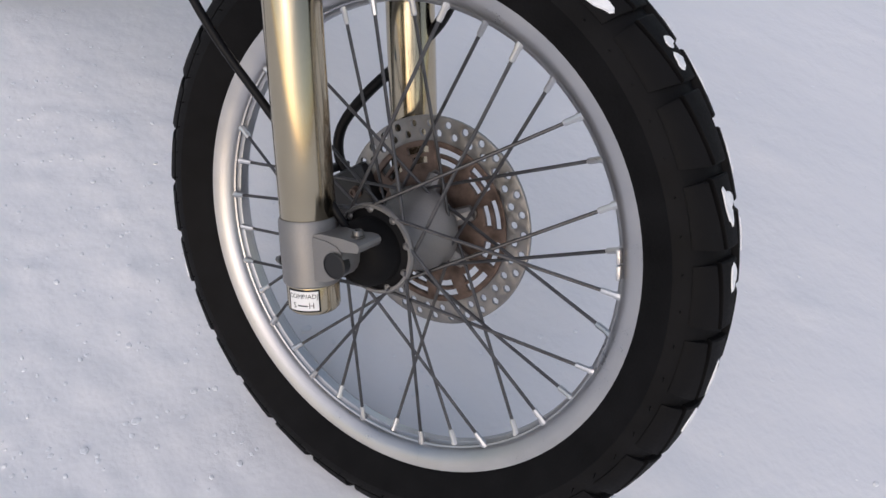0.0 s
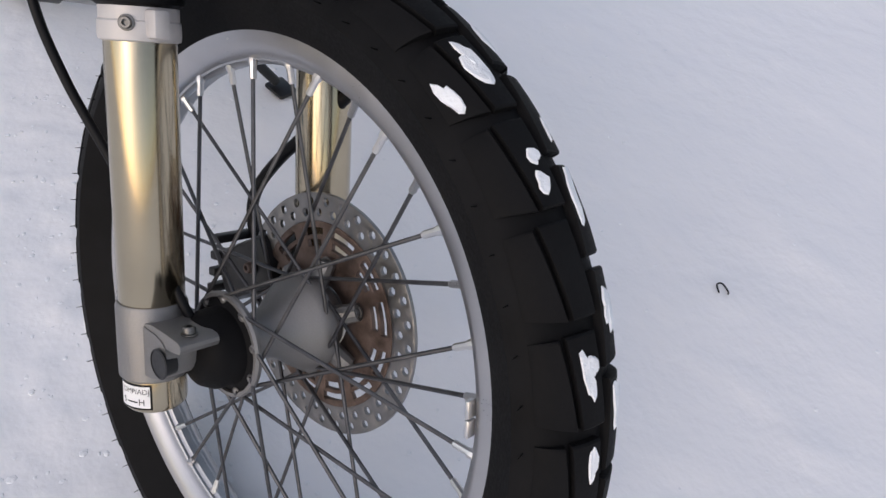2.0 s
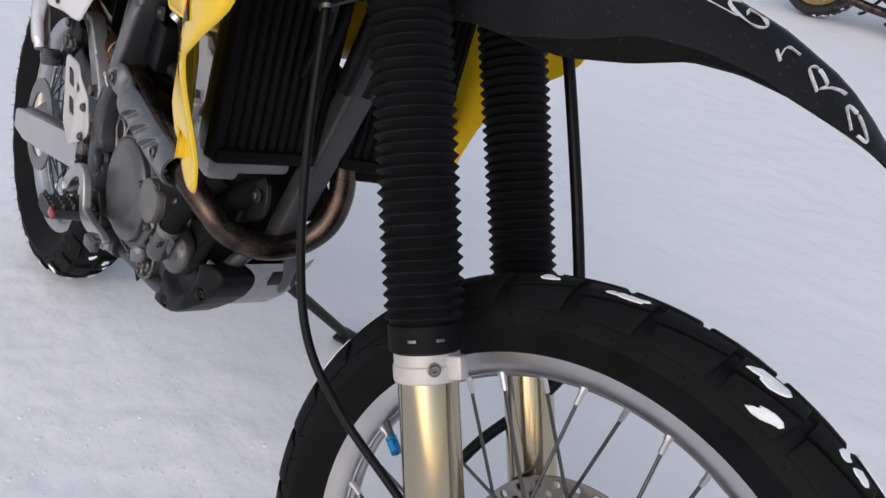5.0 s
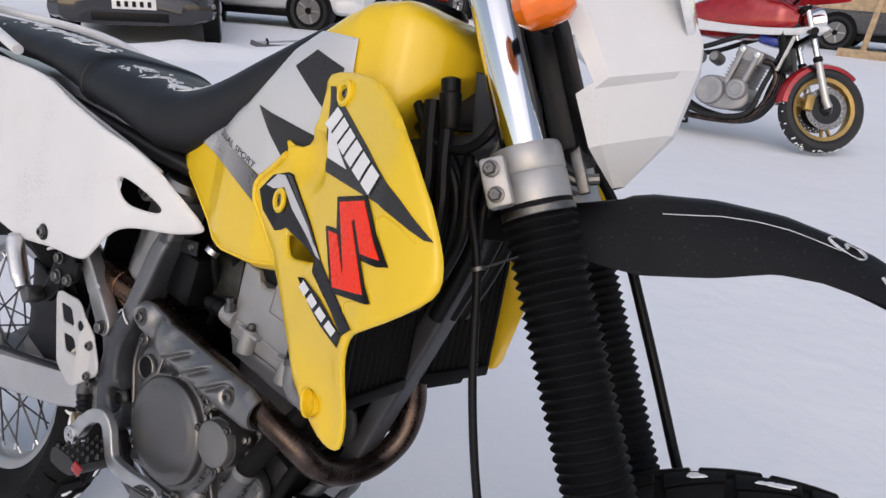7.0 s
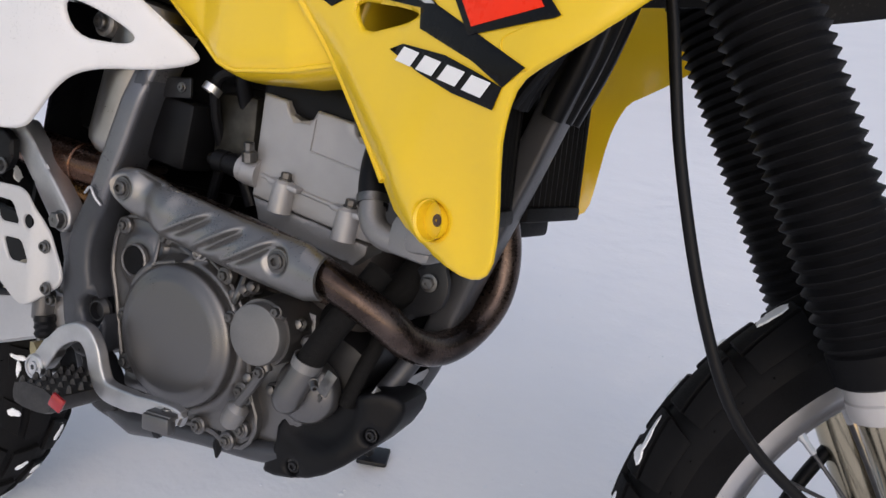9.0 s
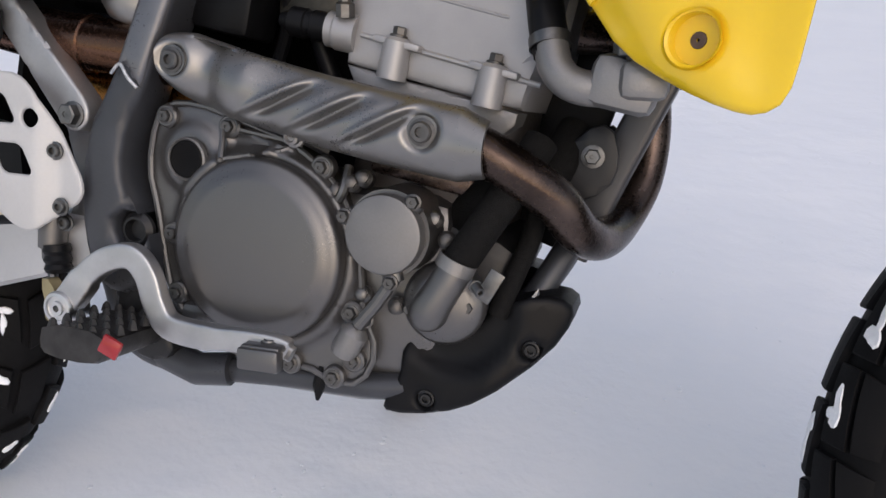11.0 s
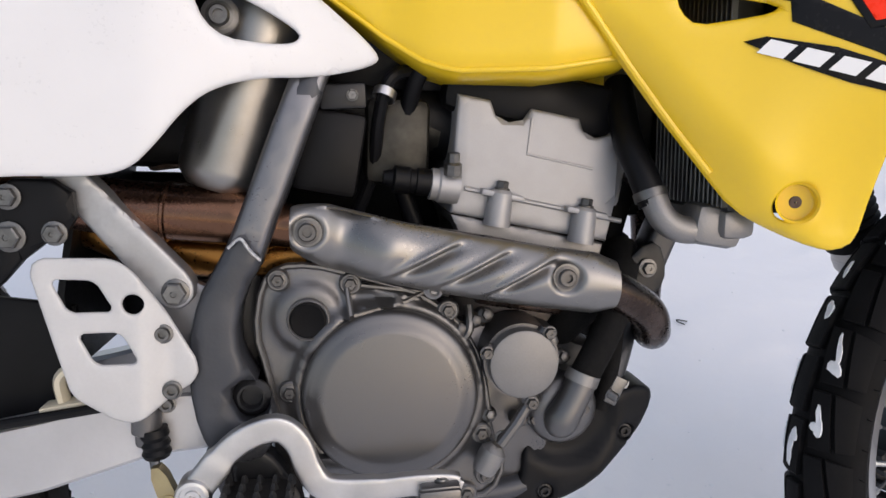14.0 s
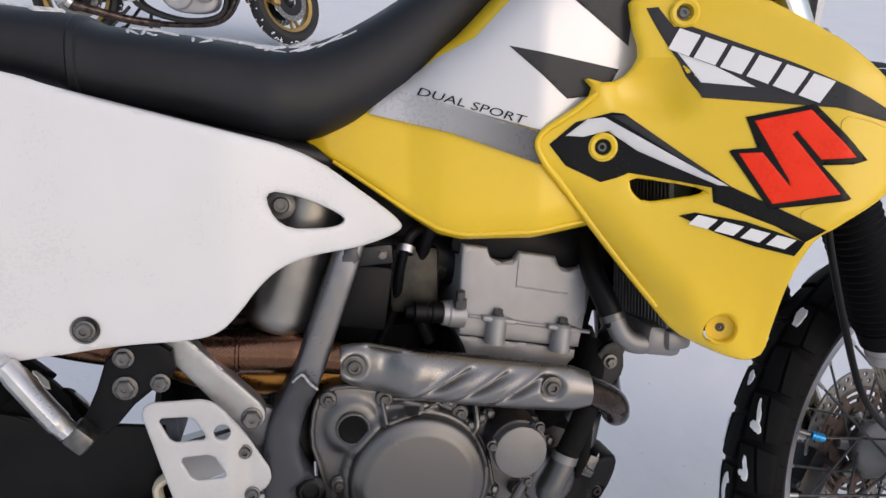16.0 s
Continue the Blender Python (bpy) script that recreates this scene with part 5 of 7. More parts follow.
for s in (-1, 1):
    rings = []
    for x, zt, zb, w in ((-0.965, 0.462, 0.412, 0.014), (-1.03, 0.462, 0.404, 0.016), (-1.12, 0.440, 0.374, 0.017), (-1.30, 0.402, 0.335, 0.016), (-1.45, 0.368, 0.305, 0.015), (-1.53, 0.350, 0.305, 0.014)):
        rings.append([(x, -s * -0.094 + w * a, z) for a, z in ((-1, zb + 0.004), (-0.7, zb), (0.7, zb), (1, zb + 0.004), (1, zt - 0.004), (0.7, zt), (-0.7, zt), (-1, zt - 0.004))])
    part("arm", loft(rings), mat("swing_arm_alloy", (0.50, 0.50, 0.51), 0.45, 0.75, 0.08, 14), swing, "silver aluminium swing arm", sharp=30)
part("cross_tube", sweep([(-1.03, -0.09, 0.435), (-1.03, 0.09, 0.435)], 0.026, 18), CAST, swing)
part("chain_slider", sweep(spline([(-1.105, -0.094, 0.448), (-1.108, -0.094, 0.470), (-1.098, -0.094, 0.480), (-1.090, -0.094, 0.476)], 5), 0.0055, 8, 1.6), CREAM, swing, "cream nylon cable guide")
part("slider_base", block((0.045, 0.022, 0.006), Matrix.Translation((-1.100, -0.096, 0.449)) @ pose(0, 0, 0, 0, -10, 0), 0.002), CREAM, swing)
part("brake_pipe", sweep([(-1.06, -0.112, 0.452), (-1.30, -0.112, 0.412), (-1.44, -0.105, 0.38)], 0.0045, 10), BLACKP, swing, "black brake pipe")
mc = empty("rear_master_cylinder", BIKE)
part("body", lathe([(0.008, -0.026), (0.009, -0.024), (0.0095, -0.016), (0.0125, -0.014), (0.0128, 0.016), (0.009, 0.020)], axis((-1.032, -0.116, 0.444), (0.04, 0, 1)), 20), PAINTCAST, mc, "grey cast master cylinder")
part("boot", lathe([(0.0105, -0.052), (0.0125, -0.048), (0.0105, -0.044), (0.0125, -0.040), (0.0105, -0.036), (0.0125, -0.032), (0.0115, -0.026)], axis((-1.029, -0.118, 0.460), (-0.1, 0, 1)), 18), BLACKP, mc, "black rubber boot")
part("push_rod", sweep([(-1.026, -0.122, 0.410), (-1.022, -0.128, 0.396)], 0.0045, 10), BOLT, mc)
part("clevis", loft([[(x, -0.130 + w, z) for x, z in rounded([(-1.028, 0.405), (-1.016, 0.406), (-1.004, 0.378), (-1.007, 0.367), (-1.017, 0.368)], 1)] for w in (-0.006, 0.006)]), BRASS, mc, "yellow passivated clevis")
part("clevis_pin", capbolt((-1.012, -0.136, 0.374), (0, -1, 0), 0.006, 0.005), BRASS, mc)
heel = [(-1.111, 0.573), (-1.105, 0.583), (-1.048, 0.583), (-1.033, 0.573), (-1.016, 0.547), (-0.986, 0.494), (-0.988, 0.479), (-1.004, 0.469), (-1.031, 0.447), (-1.048, 0.448), (-1.083, 0.470), (-1.095, 0.513)]


def heel_y(x, z):
    return -0.141 + 0.010 * max(0.0, min(1.0, (x + 1.028) / 0.018))


hg = part("heel_guard", relief(soft(heel, 0.006), heel_y, 0.003, 0.0022, 0.0045, [soft([(-1.096, 0.566), (-1.062, 0.565), (-1.048, 0.540), (-1.083, 0.539)], 0.005),
    soft([(-1.077, 0.522), (-1.044, 0.523), (-1.030, 0.497), (-1.064, 0.496)], 0.005), disc_outline((-1.034, 0.546), 0.0082, 18)]), mat("satin_alloy", (0.52, 0.52, 0.52), 0.6, 0.35, 0.06, 18, 0.15, 400, 0.0003), BIKE, "satin aluminium heel guard")
for x, z in ((-1.013, 0.520), (-1.007, 0.472)):
    part("guard_bolt", capbolt((x, -0.1325, z), (0, -1, 0), 0.0062, 0.005), BOLT, hg)
part("guard_bolt", capbolt((-1.015, -0.118, 0.455), (0, -1, 0), 0.006, 0.006), BOLT, hg)
peg = empty("passenger_footpeg", BIKE)
part("bracket", relief(rounded([(-1.136, 0.644), (-1.079, 0.644), (-1.076, 0.604), (-1.109, 0.589), (-1.141, 0.552), (-1.163, 0.544), (-1.176, 0.556), (-1.156, 0.584)], 1), lambda x, z: -0.135, 0.010, 0.003), BLACKP, peg, "black footpeg bracket")
for x, z, r in ((-1.124, 0.630, 0.0105), (-1.124, 0.599, 0.0125), (-1.091, 0.602, 0.0100)):
    part("bracket_bolt", hexbolt((x, -0.136, z), (0, -1, 0), r * 0.75, 0.008, 1.3), BOLT, peg)
part("peg", sweep(spline([(-1.226, -0.160, 0.640), (-1.216, -0.162, 0.630), (-1.189, -0.164, 0.592), (-1.172, -0.162, 0.568)], 6), [0.008, 0.0105, 0.0115, 0.0115, 0.0115, 0.010], 12, 1.3), ALU, peg, "folded aluminium passenger footpeg")
part("peg_hinge", block((0.024, 0.03, 0.022), Matrix.Translation((-1.164, -0.150, 0.558)) @ pose(0, 0, 0, 0, 45, 0), 0.004), BOLT, peg)
part("inner_mudguard", relief([(-1.32, 0.575), (-1.21, 0.543), (-1.10, 0.530), (-1.085, 0.42), (-1.20, 0.40), (-1.30, 0.43)], lambda x, z: -0.074, 0.006, 0.002, 0.03), BLACKP, BIKE, "black inner mudguard plate")
part("mud_flap", loft([[(x, y, z) for y in (-0.085, 0.085)] + [(x - 0.006, y, z) for y in (0.085, -0.085)] for x, z in ((-1.06, 0.80), (-1.085, 0.66), (-1.105, 0.54), (-1.098, 0.475))]), BLACKP, BIKE, "black plastic inner mud flap")
part("shock_spring", join(*[hoop([(0.026 + 0.005 * math.cos(a), 0.005 * math.sin(a)) for a in [2 * math.pi * i / 8 for i in range(8)]], axis((-1.00 - 0.022 * k * 0.15, 0.0, 0.50 + 0.022 * k), (-0.15, 0, 1)), 24) for k in range(12)]), RUST, BIKE, "rusty brown shock absorber spring")


# ---- engine ----
eng = empty("engine", BIKE)
part("crankcase", block((0.27, 0.175, 0.165), Matrix.Translation((-0.800, 0.000, 0.435)), 0.02), PAINTCAST, eng, "grey painted crankcase")
part("crankcase_front", block((0.10, 0.16, 0.12), Matrix.Translation((-0.675, 0.000, 0.445)) @ pose(0, 0, 0, 0, 20, 0), 0.02), SATIN, eng, "black crankcase front")
part("left_cover", lathe([(0.085, 0.08), (0.085, 0.105), (0.075, 0.118), (0.002, 0.120)], axis((-0.80, 0, 0.45), (0, 1, 0)), 40), PAINTCAST, eng, "grey left engine cover")
CASE = [(-0.944, 0.512), (-0.938, 0.555), (-0.924, 0.570), (-0.896, 0.572), (-0.862, 0.564), (-0.813, 0.551), (-0.785, 0.537), (-0.761, 0.516), (-0.744, 0.487), (-0.735, 0.447), (-0.732, 0.416), (-0.716, 0.385), (-0.728, 0.355), (-0.755, 0.351), (-0.780, 0.361), (-0.830, 0.357), (-0.877, 0.364), (-0.916, 0.399), (-0.927, 0.444), (-0.934, 0.479)]


def case_y(x, z):
    """The right cover: a flat flange, a raised rib round the clutch, a boss round the plug."""
    y = -0.098
    d = math.hypot(x + 0.825, z - 0.456)
    y -= 0.007 * math.exp(-((d - 0.083) / 0.006) ** 2) + 0.006 / (1 + math.exp((d - 0.083) / 0.003))
    e = math.hypot(x + 0.898, z - 0.525)
    y -= 0.007 / (1 + math.exp((e - 0.030) / 0.0025))
    for ax, az, bx, bz in ((-0.865, 0.553, -0.80, 0.545), (-0.862, 0.528, -0.82, 0.540), (-0.866, 0.553, -0.862, 0.525)):
        t = max(0.0, min(1.0, ((x - ax) * (bx - ax) + (z - az) * (bz - az)) / ((bx - ax) ** 2 + (bz - az) ** 2)))
        y -= 0.0055 * math.exp(-(math.hypot(x - ax - t * (bx - ax), z - az - t * (bz - az)) / 0.0032) ** 2)
    return y


part("right_cover", relief(rounded(CASE, 1), case_y, 0.035, 0.004, 0.0034), PAINTCAST, eng, "grey painted right engine cover", sharp=60)
part("clutch_cover", lathe([(0.0780, 0.0), (0.0780, 0.013), (0.0770, 0.0165), (0.0735, 0.0190), (0.0700, 0.0200), (0.0660, 0.0215), (0.0620, 0.0235), (0.0580, 0.0240), (0.001, 0.0242)], axis((-0.8250, -0.100, 0.4570), (0, -1, 0)), 96), PAINTCAST, eng, "satin grey round clutch cover", sharp=60)
part("clutch_step", block((0.10, 0.016, 0.02), Matrix.Translation((-0.845, -0.109, 0.392)), 0.006), PAINTCAST, eng)
for x, z in ((-0.924, 0.559), (-0.862, 0.556), (-0.861, 0.527), (-0.914, 0.458), (-0.740, 0.416), (-0.775, 0.532), (-0.735, 0.375), (-0.752, 0.357), (-0.908, 0.405), (-0.793, 0.362)):
    part("bolt_boss", lathe([(0.0105, 0.0), (0.0100, 0.008), (0.0085, 0.0095), (0.001, 0.0095)], axis((x, -0.095, z), (0, -1, 0)), 18), PAINTCAST, eng)
    part("cover_bolt", hexbolt((x, -0.1035, z), (0, -1, 0), 0.0055, 0.0055, 1.3), mat("dull_bolt", (0.115, 0.112, 0.11), 0.45, 0.9, 0.2, 150) if x == -0.924 else bpy.data.materials["dull_bolt"], eng)
for ax, az, bx, bz in ((-0.865, 0.556, -0.797, 0.548), (-0.859, 0.530, -0.812, 0.541), (-0.865, 0.553, -0.861, 0.530), (-0.797, 0.548, -0.812, 0.541)):
    part("cover_rib", sweep([(ax, case_y(ax, az) + 0.0012, az), (bx, case_y(bx, bz) + 0.0012, bz)], 0.0027, 8), PAINTCAST, eng)
rim = [(x, -0.0985, z) for x, z in rounded(CASE, 1)]
part("cover_rim", sweep(rim + rim[:1], 0.0030, 8), PAINTCAST, eng)
part("plug_ring", lathe([(0.0190, 0.0), (0.0186, 0.004), (0.0172, 0.0055), (0.0162, 0.0040), (0.0158, 0.001)], axis((-0.898, -0.1065, 0.525), (0, -1, 0)), 32, False), CAST, eng)
part("timing_plug", lathe([(0.0160, 0.0), (0.0158, 0.0036), (0.0140, 0.0042), (0.0130, 0.0036), (0.001, 0.0036)], axis((-0.898, -0.1070, 0.525), (0, -1, 0)), 32), RUBBER, eng, "black round plug")
part("breather_plug", lathe([(0.0085, 0), (0.0085, 0.004), (0.0065, 0.005), (0.0065, 0.010), (0.0045, 0.0115), (0.0030, 0.009), (0.0005, 0.009)], axis((-0.791, -0.119, 0.555), (0, -1, 0)), 16), CAST, eng, "bright plug")
part("pipe_behind", sweep([(-0.86, -0.094, 0.563), (-0.80, -0.100, 0.556), (-0.775, -0.09, 0.545)], 0.006, 10), SATIN, eng)
flt = part("oil_filter_cover", lathe([(0.0315, 0.0), (0.0315, 0.013), (0.0305, 0.0155), (0.0280, 0.0165), (0.001, 0.0168)], axis((-0.709, -0.113, 0.489), (0, -1, 0)), 48), mat("bare_cover_alloy", (0.20, 0.197, 0.195), 0.5, 0.75, 0.12, 25, 0.2, 500, 0.0004), eng, "round bare alloy oil filter cover")
for x, z in ((-0.687, 0.517), (-0.7425, 0.499), (-0.700, 0.4525)):
    ear = sweep([(-0.709 + (x + 0.709) * 0.7, -0.118, 0.489 + (z - 0.489) * 0.7), (x, -0.118, z)], 0.0085, 14, 0.8)
    part("cover_ear", ear, PAINTCAST, eng)
    part("ear_bolt", hexbolt((x, -0.125, z), (0, -1, 0), 0.0052, 0.006, 1.25), bpy.data.materials["dull_bolt"], eng)
part("filter_housing", lathe([(0.036, 0.0), (0.0345, 0.045)], axis((-0.709, -0.072, 0.489), (0, -1, 0)), 36), PAINTCAST, eng)
part("oil_pipe", sweep([(-0.698, -0.120, 0.456), (-0.712, -0.121, 0.432), (-0.726, -0.121, 0.412)], 0.0052, 10), PAINTCAST, eng)
part("oil_pipe_end", lathe([(0.010, -0.012), (0.012, -0.006), (0.012, 0.010), (0.006, 0.016)], axis((-0.735, -0.115, 0.395), (0.5, 0, 1)), 16), CAST, eng)
part("drain_bolt", capbolt((-0.7225, -0.114, 0.416), (0, -1, 0), 0.0055, 0.006), BOLT, eng)
pump = part("water_pump", lathe([(0.034, 0.0), (0.034, 0.012), (0.030, 0.018), (0.020, 0.022), (0.001, 0.023)], axis((-0.664, -0.086, 0.436), (0.1, -1, 0)), 36), PAINTCAST, eng, "grey water pump cover")
part("pump_outlet", sweep(spline([(-0.676, -0.112, 0.418), (-0.668, -0.118, 0.436), (-0.658, -0.118, 0.456), (-0.651, -0.116, 0.472)], 5), [0.004, 0.010, 0.0132, 0.0150, 0.0158, 0.0155, 0.0150, 0.0146, 0.0144, 0.0142, 0.0142, 0.0142, 0.0142, 0.0142, 0.0142, 0.0142], 18), PAINTCAST, eng, "cast pump outlet")
part("pump_hose", sweep(spline([(-0.654, -0.117, 0.466), (-0.644, -0.115, 0.485), (-0.632, -0.112, 0.508), (-0.618, -0.102, 0.535), (-0.604, -0.08, 0.57)], 6), 0.0138, 18), HOSE, BIKE, "black braided coolant hose")
part("hose_clamp", hoop([(0.0146, -0.005), (0.0157, -0.005), (0.0157, 0.005), (0.0146, 0.005)], axis((-0.6515, -0.1165, 0.473), (0.33, 0.05, 0.9)), 28), CAST, BIKE, "bright hose clamp")
part("clamp_screw", capbolt((-0.632, -0.132, 0.463), (0.6, -0.6, -0.3), 0.004, 0.010), BOLT, BIKE)
part("clamp_tab", block((0.012, 0.002, 0.026), Matrix.Translation((-0.622, -0.124, 0.462)) @ pose(0, 0, 0, 0, 25, 0), 0.0008), BOLT, BIKE)
for x, z in ((-0.643, 0.437), (-0.690, 0.428)):
    part("pump_bolt", hexbolt((x, -0.100, z), (0, -1, 0), 0.0052, 0.006, 1.3), bpy.data.materials["dull_bolt"], eng)
rng = random.Random(4)
for i, (x, z) in enumerate(((-0.775, 0.500), (-0.765, 0.512), (-0.752, 0.520), (-0.68, 0.500), (-0.668, 0.485), (-0.742, 0.525), (-0.735, 0.43), (-0.705, 0.425))):
    part("banjo_fitting", join(lathe([(0.0075, 0), (0.0075, 0.012), (0.005, 0.014)], axis((x, -0.088, z), (0.2, -1, 0.2)), 12), lathe([(0.005, 0.010), (0.005, 0.018), (0.003, 0.019)], axis((x, -0.088, z), (0.2, -1, 0.2)), 6)), bpy.data.materials["dull_bolt"] if i % 3 else BOLT, eng)
part("oil_line", sweep(spline([(-0.755, -0.095, 0.535), (-0.755, -0.104, 0.515), (-0.765, -0.102, 0.500)], 5), 0.004, 8), BOLT, eng)
part("cylinder", loft([[(x, y, z) for x, y in [(-0.70 + 0.072 * math.copysign(abs(math.cos(a)) ** 0.4, math.cos(a)) + (z - 0.55) * 0.1, 0.068 * math.copysign(abs(math.sin(a)) ** 0.4, math.sin(a))) for a in [2 * math.pi * i / 28 for i in range(28)]]] for z in (0.49, 0.53, 0.575, 0.605)]),
    mat("brown_grey_cylinder", (0.085, 0.075, 0.07), 0.5, 0.7, 0.2, 40), eng, "brownish grey cylinder", sharp=50)
part("cylinder_rib", block((0.09, 0.012, 0.020), Matrix.Translation((-0.700, -0.070, 0.535)) @ pose(0, 0, 0, 0, 8, 0), 0.004), BROWN, eng)
base = [(-0.766, 0.604), (-0.762, 0.592), (-0.640, 0.567), (-0.627, 0.580), (-0.625, 0.590), (-0.772, 0.616)]
part("head_gasket_flange", relief(base, lambda x, z: -0.076, 0.15, 0.002, 0.012), CAST, eng, "grey cylinder head flange")
head = [(-0.768, 0.724), (-0.757, 0.7225), (-0.738, 0.719), (-0.733, 0.706), (-0.720, 0.700), (-0.706, 0.703), (-0.700, 0.713), (-0.655, 0.7055), (-0.650, 0.694), (-0.638, 0.688), (-0.625, 0.691), (-0.618, 0.699), (-0.598, 0.6955), (-0.604, 0.662), (-0.622, 0.592), (-0.700, 0.605), (-0.772, 0.617), (-0.771, 0.66)]
part("cylinder_head", relief(head, lambda x, z: -0.078 + 0.010 * max(0.0, min(1.0, (x + 0.622 - (z - 0.60) * 0.16) / 0.004)), 0.15, 0.0035, 0.010), SILVERP, eng, "silver painted cylinder head", sharp=40)
part("cast_line", sweep([(-0.700, -0.0785, 0.704), (-0.703, -0.0785, 0.672), (-0.640, -0.0785, 0.660)], 0.0012, 6), SILVERP, eng)
part("cast_line", sweep([(-0.760, -0.0785, 0.640), (-0.61, -0.0785, 0.612)], 0.0025, 8), SILVERP, eng)
part("rubber_cover", block((0.18, 0.14, 0.05), Matrix.Translation((-0.69, 0.0, 0.722)) @ pose(0, 0, 0, 0, 9, 0), 0.012), BLACKP, eng, "black rubber engine cover")
for x, z in ((-0.726, 0.6405), (-0.646, 0.626)):
    part("head_stud_boss", lathe([(0.0125, 0.0), (0.0110, 0.030), (0.0085, 0.033), (0.001, 0.033)], axis((x - 0.004, -0.083, z - 0.034), (0.12, 0, 1)), 18), SILVERP, eng)
    part("boss_wing", block((0.040, 0.014, 0.006), Matrix.Translation((x, -0.083, z - 0.006)) @ pose(0, 0, 0, 0, 10, 0), 0.002), SILVERP, eng)
    part("head_bolt", hexbolt((x, -0.083, z - 0.001), (0.12, 0, 1), 0.0055, 0.008, 1.3), bpy.data.materials["dull_bolt"], eng)
part("intake_fitting", lathe([(0.016, 0.0), (0.016, 0.018), (0.0145, 0.020), (0.0145, 0.026), (0.010, 0.028)], axis((-0.765, -0.072, 0.640), (-1, -0.05, 0.12)), 22), SILVERP, eng, "silver thermostat housing")
part("fitting_cap", lathe([(0.0125, 0.0), (0.0125, 0.014), (0.011, 0.015), (0.011, 0.020), (0.0125, 0.021), (0.0125, 0.034), (0.009, 0.036), (0.006, 0.044)], axis((-0.790, -0.074, 0.6435), (-1, -0.05, 0.10)), 18), BLACKP, eng, "black sensor plug")
part("sensor", lathe([(0.008, 0.0), (0.008, 0.010), (0.0055, 0.012), (0.0055, 0.020)], axis((-0.772, -0.085, 0.652), (0, -0.2, 1)), 8), BOLT, eng)

# ---- things behind the spar ----
part("regulator_box", block((0.056, 0.05, 0.074), Matrix.Translation((-0.881, -0.066, 0.669)) @ pose(0, 0, 0, 0, 8, 0), 0.006), BLACKP, BIKE, "black electrical box")
part("box_tab", block((0.040, 0.004, 0.022), Matrix.Translation((-0.870, -0.094, 0.717)) @ pose(0, 0, 0, 0, -4, 0), 0.003), SATIN, BIKE)
part("tab_bolt", hexbolt((-0.862, -0.096, 0.718), (0, -1, 0), 0.0045, 0.004, 1.2), BOLT, BIKE)
part("carburettor", join(lathe([(0.026, -0.05), (0.028, -0.03), (0.030, 0.0), (0.026, 0.05)], axis((-0.828, -0.02, 0.70), (-1, 0, 0.1)), 24), block((0.06, 0.08, 0.08), Matrix.Translation((-0.82, -0.02, 0.68)), 0.01)), mat("dirty_carb_alloy", (0.05, 0.048, 0.042), 0.5, 0.8, 0.4, 60), BIKE, "dirty grey carburettor")
part("intake_boot", sweep([(-0.745, -0.01, 0.69), (-0.80, -0.015, 0.705), (-0.95, -0.02, 0.72)], 0.034, 18), BLACKP, BIKE, "black rubber intake boot")
part("airbox", block((0.24, 0.11, 0.20), Matrix.Translation((-1.00, 0.012, 0.750)), 0.02), BLACKP, BIKE, "black airbox")
for x, z in ((-0.834, 0.720),):
    part("hose_clip", hoop([(0.009, -0.004), (0.0105, -0.004), (0.0105, 0.004), (0.009, 0.004)], axis((x, -0.082, z), (0.3, 0.4, 0.9)), 16), ALU, BIKE)
part("breather_hose", sweep(spline([(-0.80, -0.04, 0.60), (-0.815, -0.045, 0.645), (-0.812, -0.050, 0.70), (-0.80, -0.07, 0.745), (-0.76, -0.05, 0.76)], 6), 0.0085, 12), BLACKP, BIKE, "black breather hose")
part("fuel_hose", sweep(spline([(-0.80, -0.060, 0.745), (-0.828, -0.078, 0.735), (-0.838, -0.070, 0.70), (-0.842, -0.050, 0.65), (-0.86, -0.04, 0.60)], 6), 0.006, 10), BLACKP, BIKE, "black fuel hose")
# five added black fillers: they stand for the shade in engine and frame gaps
part("downtube_gap_fill", block((0.075, 0.008, 0.20), Matrix.Translation((-0.605, 0.035, 0.575)) @ pose(0, 0, 0, 0, 14, 0), 0.003), BLACKP, BIKE, "added black sheet standing for shade behind the downtube")
part("tank_gap_fill", block((0.15, 0.10, 0.12), Matrix.Translation((-0.84, 0.005, 0.785)), 0.01), BLACKP, BIKE, "added black block standing for shade under the tank")
part("left_engine_shade", block((0.26, 0.012, 0.20), Matrix.Translation((-0.84, 0.085, 0.50)), 0.004), BLACKP, BIKE, "added black sheet standing for shade left of the engine")
part("rear_engine_shade", block((0.05, 0.14, 0.16), Matrix.Translation((-0.965, 0.0, 0.50)), 0.01), SATIN, BIKE, "added black block standing for shade behind the engine")
part("rear_frame_shade", block((0.17, 0.012, 0.16), Matrix.Translation((-1.03, 0.080, 0.560)), 0.004), BLACKP, BIKE, "added black sheet standing for shade behind the frame")
part("lower_hose", sweep(spline([(-0.672, -0.050, 0.480), (-0.655, -0.066, 0.510), (-0.630, -0.066, 0.532), (-0.600, -0.050, 0.545), (-0.585, -0.020, 0.580)], 6), 0.017, 14), HOSE, BIKE, "black hose in front of the cylinder")
part("wiring_loom", sweep(spline([(-0.622, -0.085, 0.430), (-0.612, -0.080, 0.465), (-0.604, -0.066, 0.500), (-0.606, -0.050, 0.545)], 6), 0.0085, 12), HOSE, BIKE, "taped black wiring loom")
for y in (-0.026, 0.004, 0.030):
    part("cable_run", sweep(spline([(-0.425, y, 0.955), (-0.432, y * 1.3, 0.88), (-0.452, y * 1.2, 0.80), (-0.476, y, 0.735)], 6), 0.011, 12), BLACKP, BIKE, "black cable on the downtube")
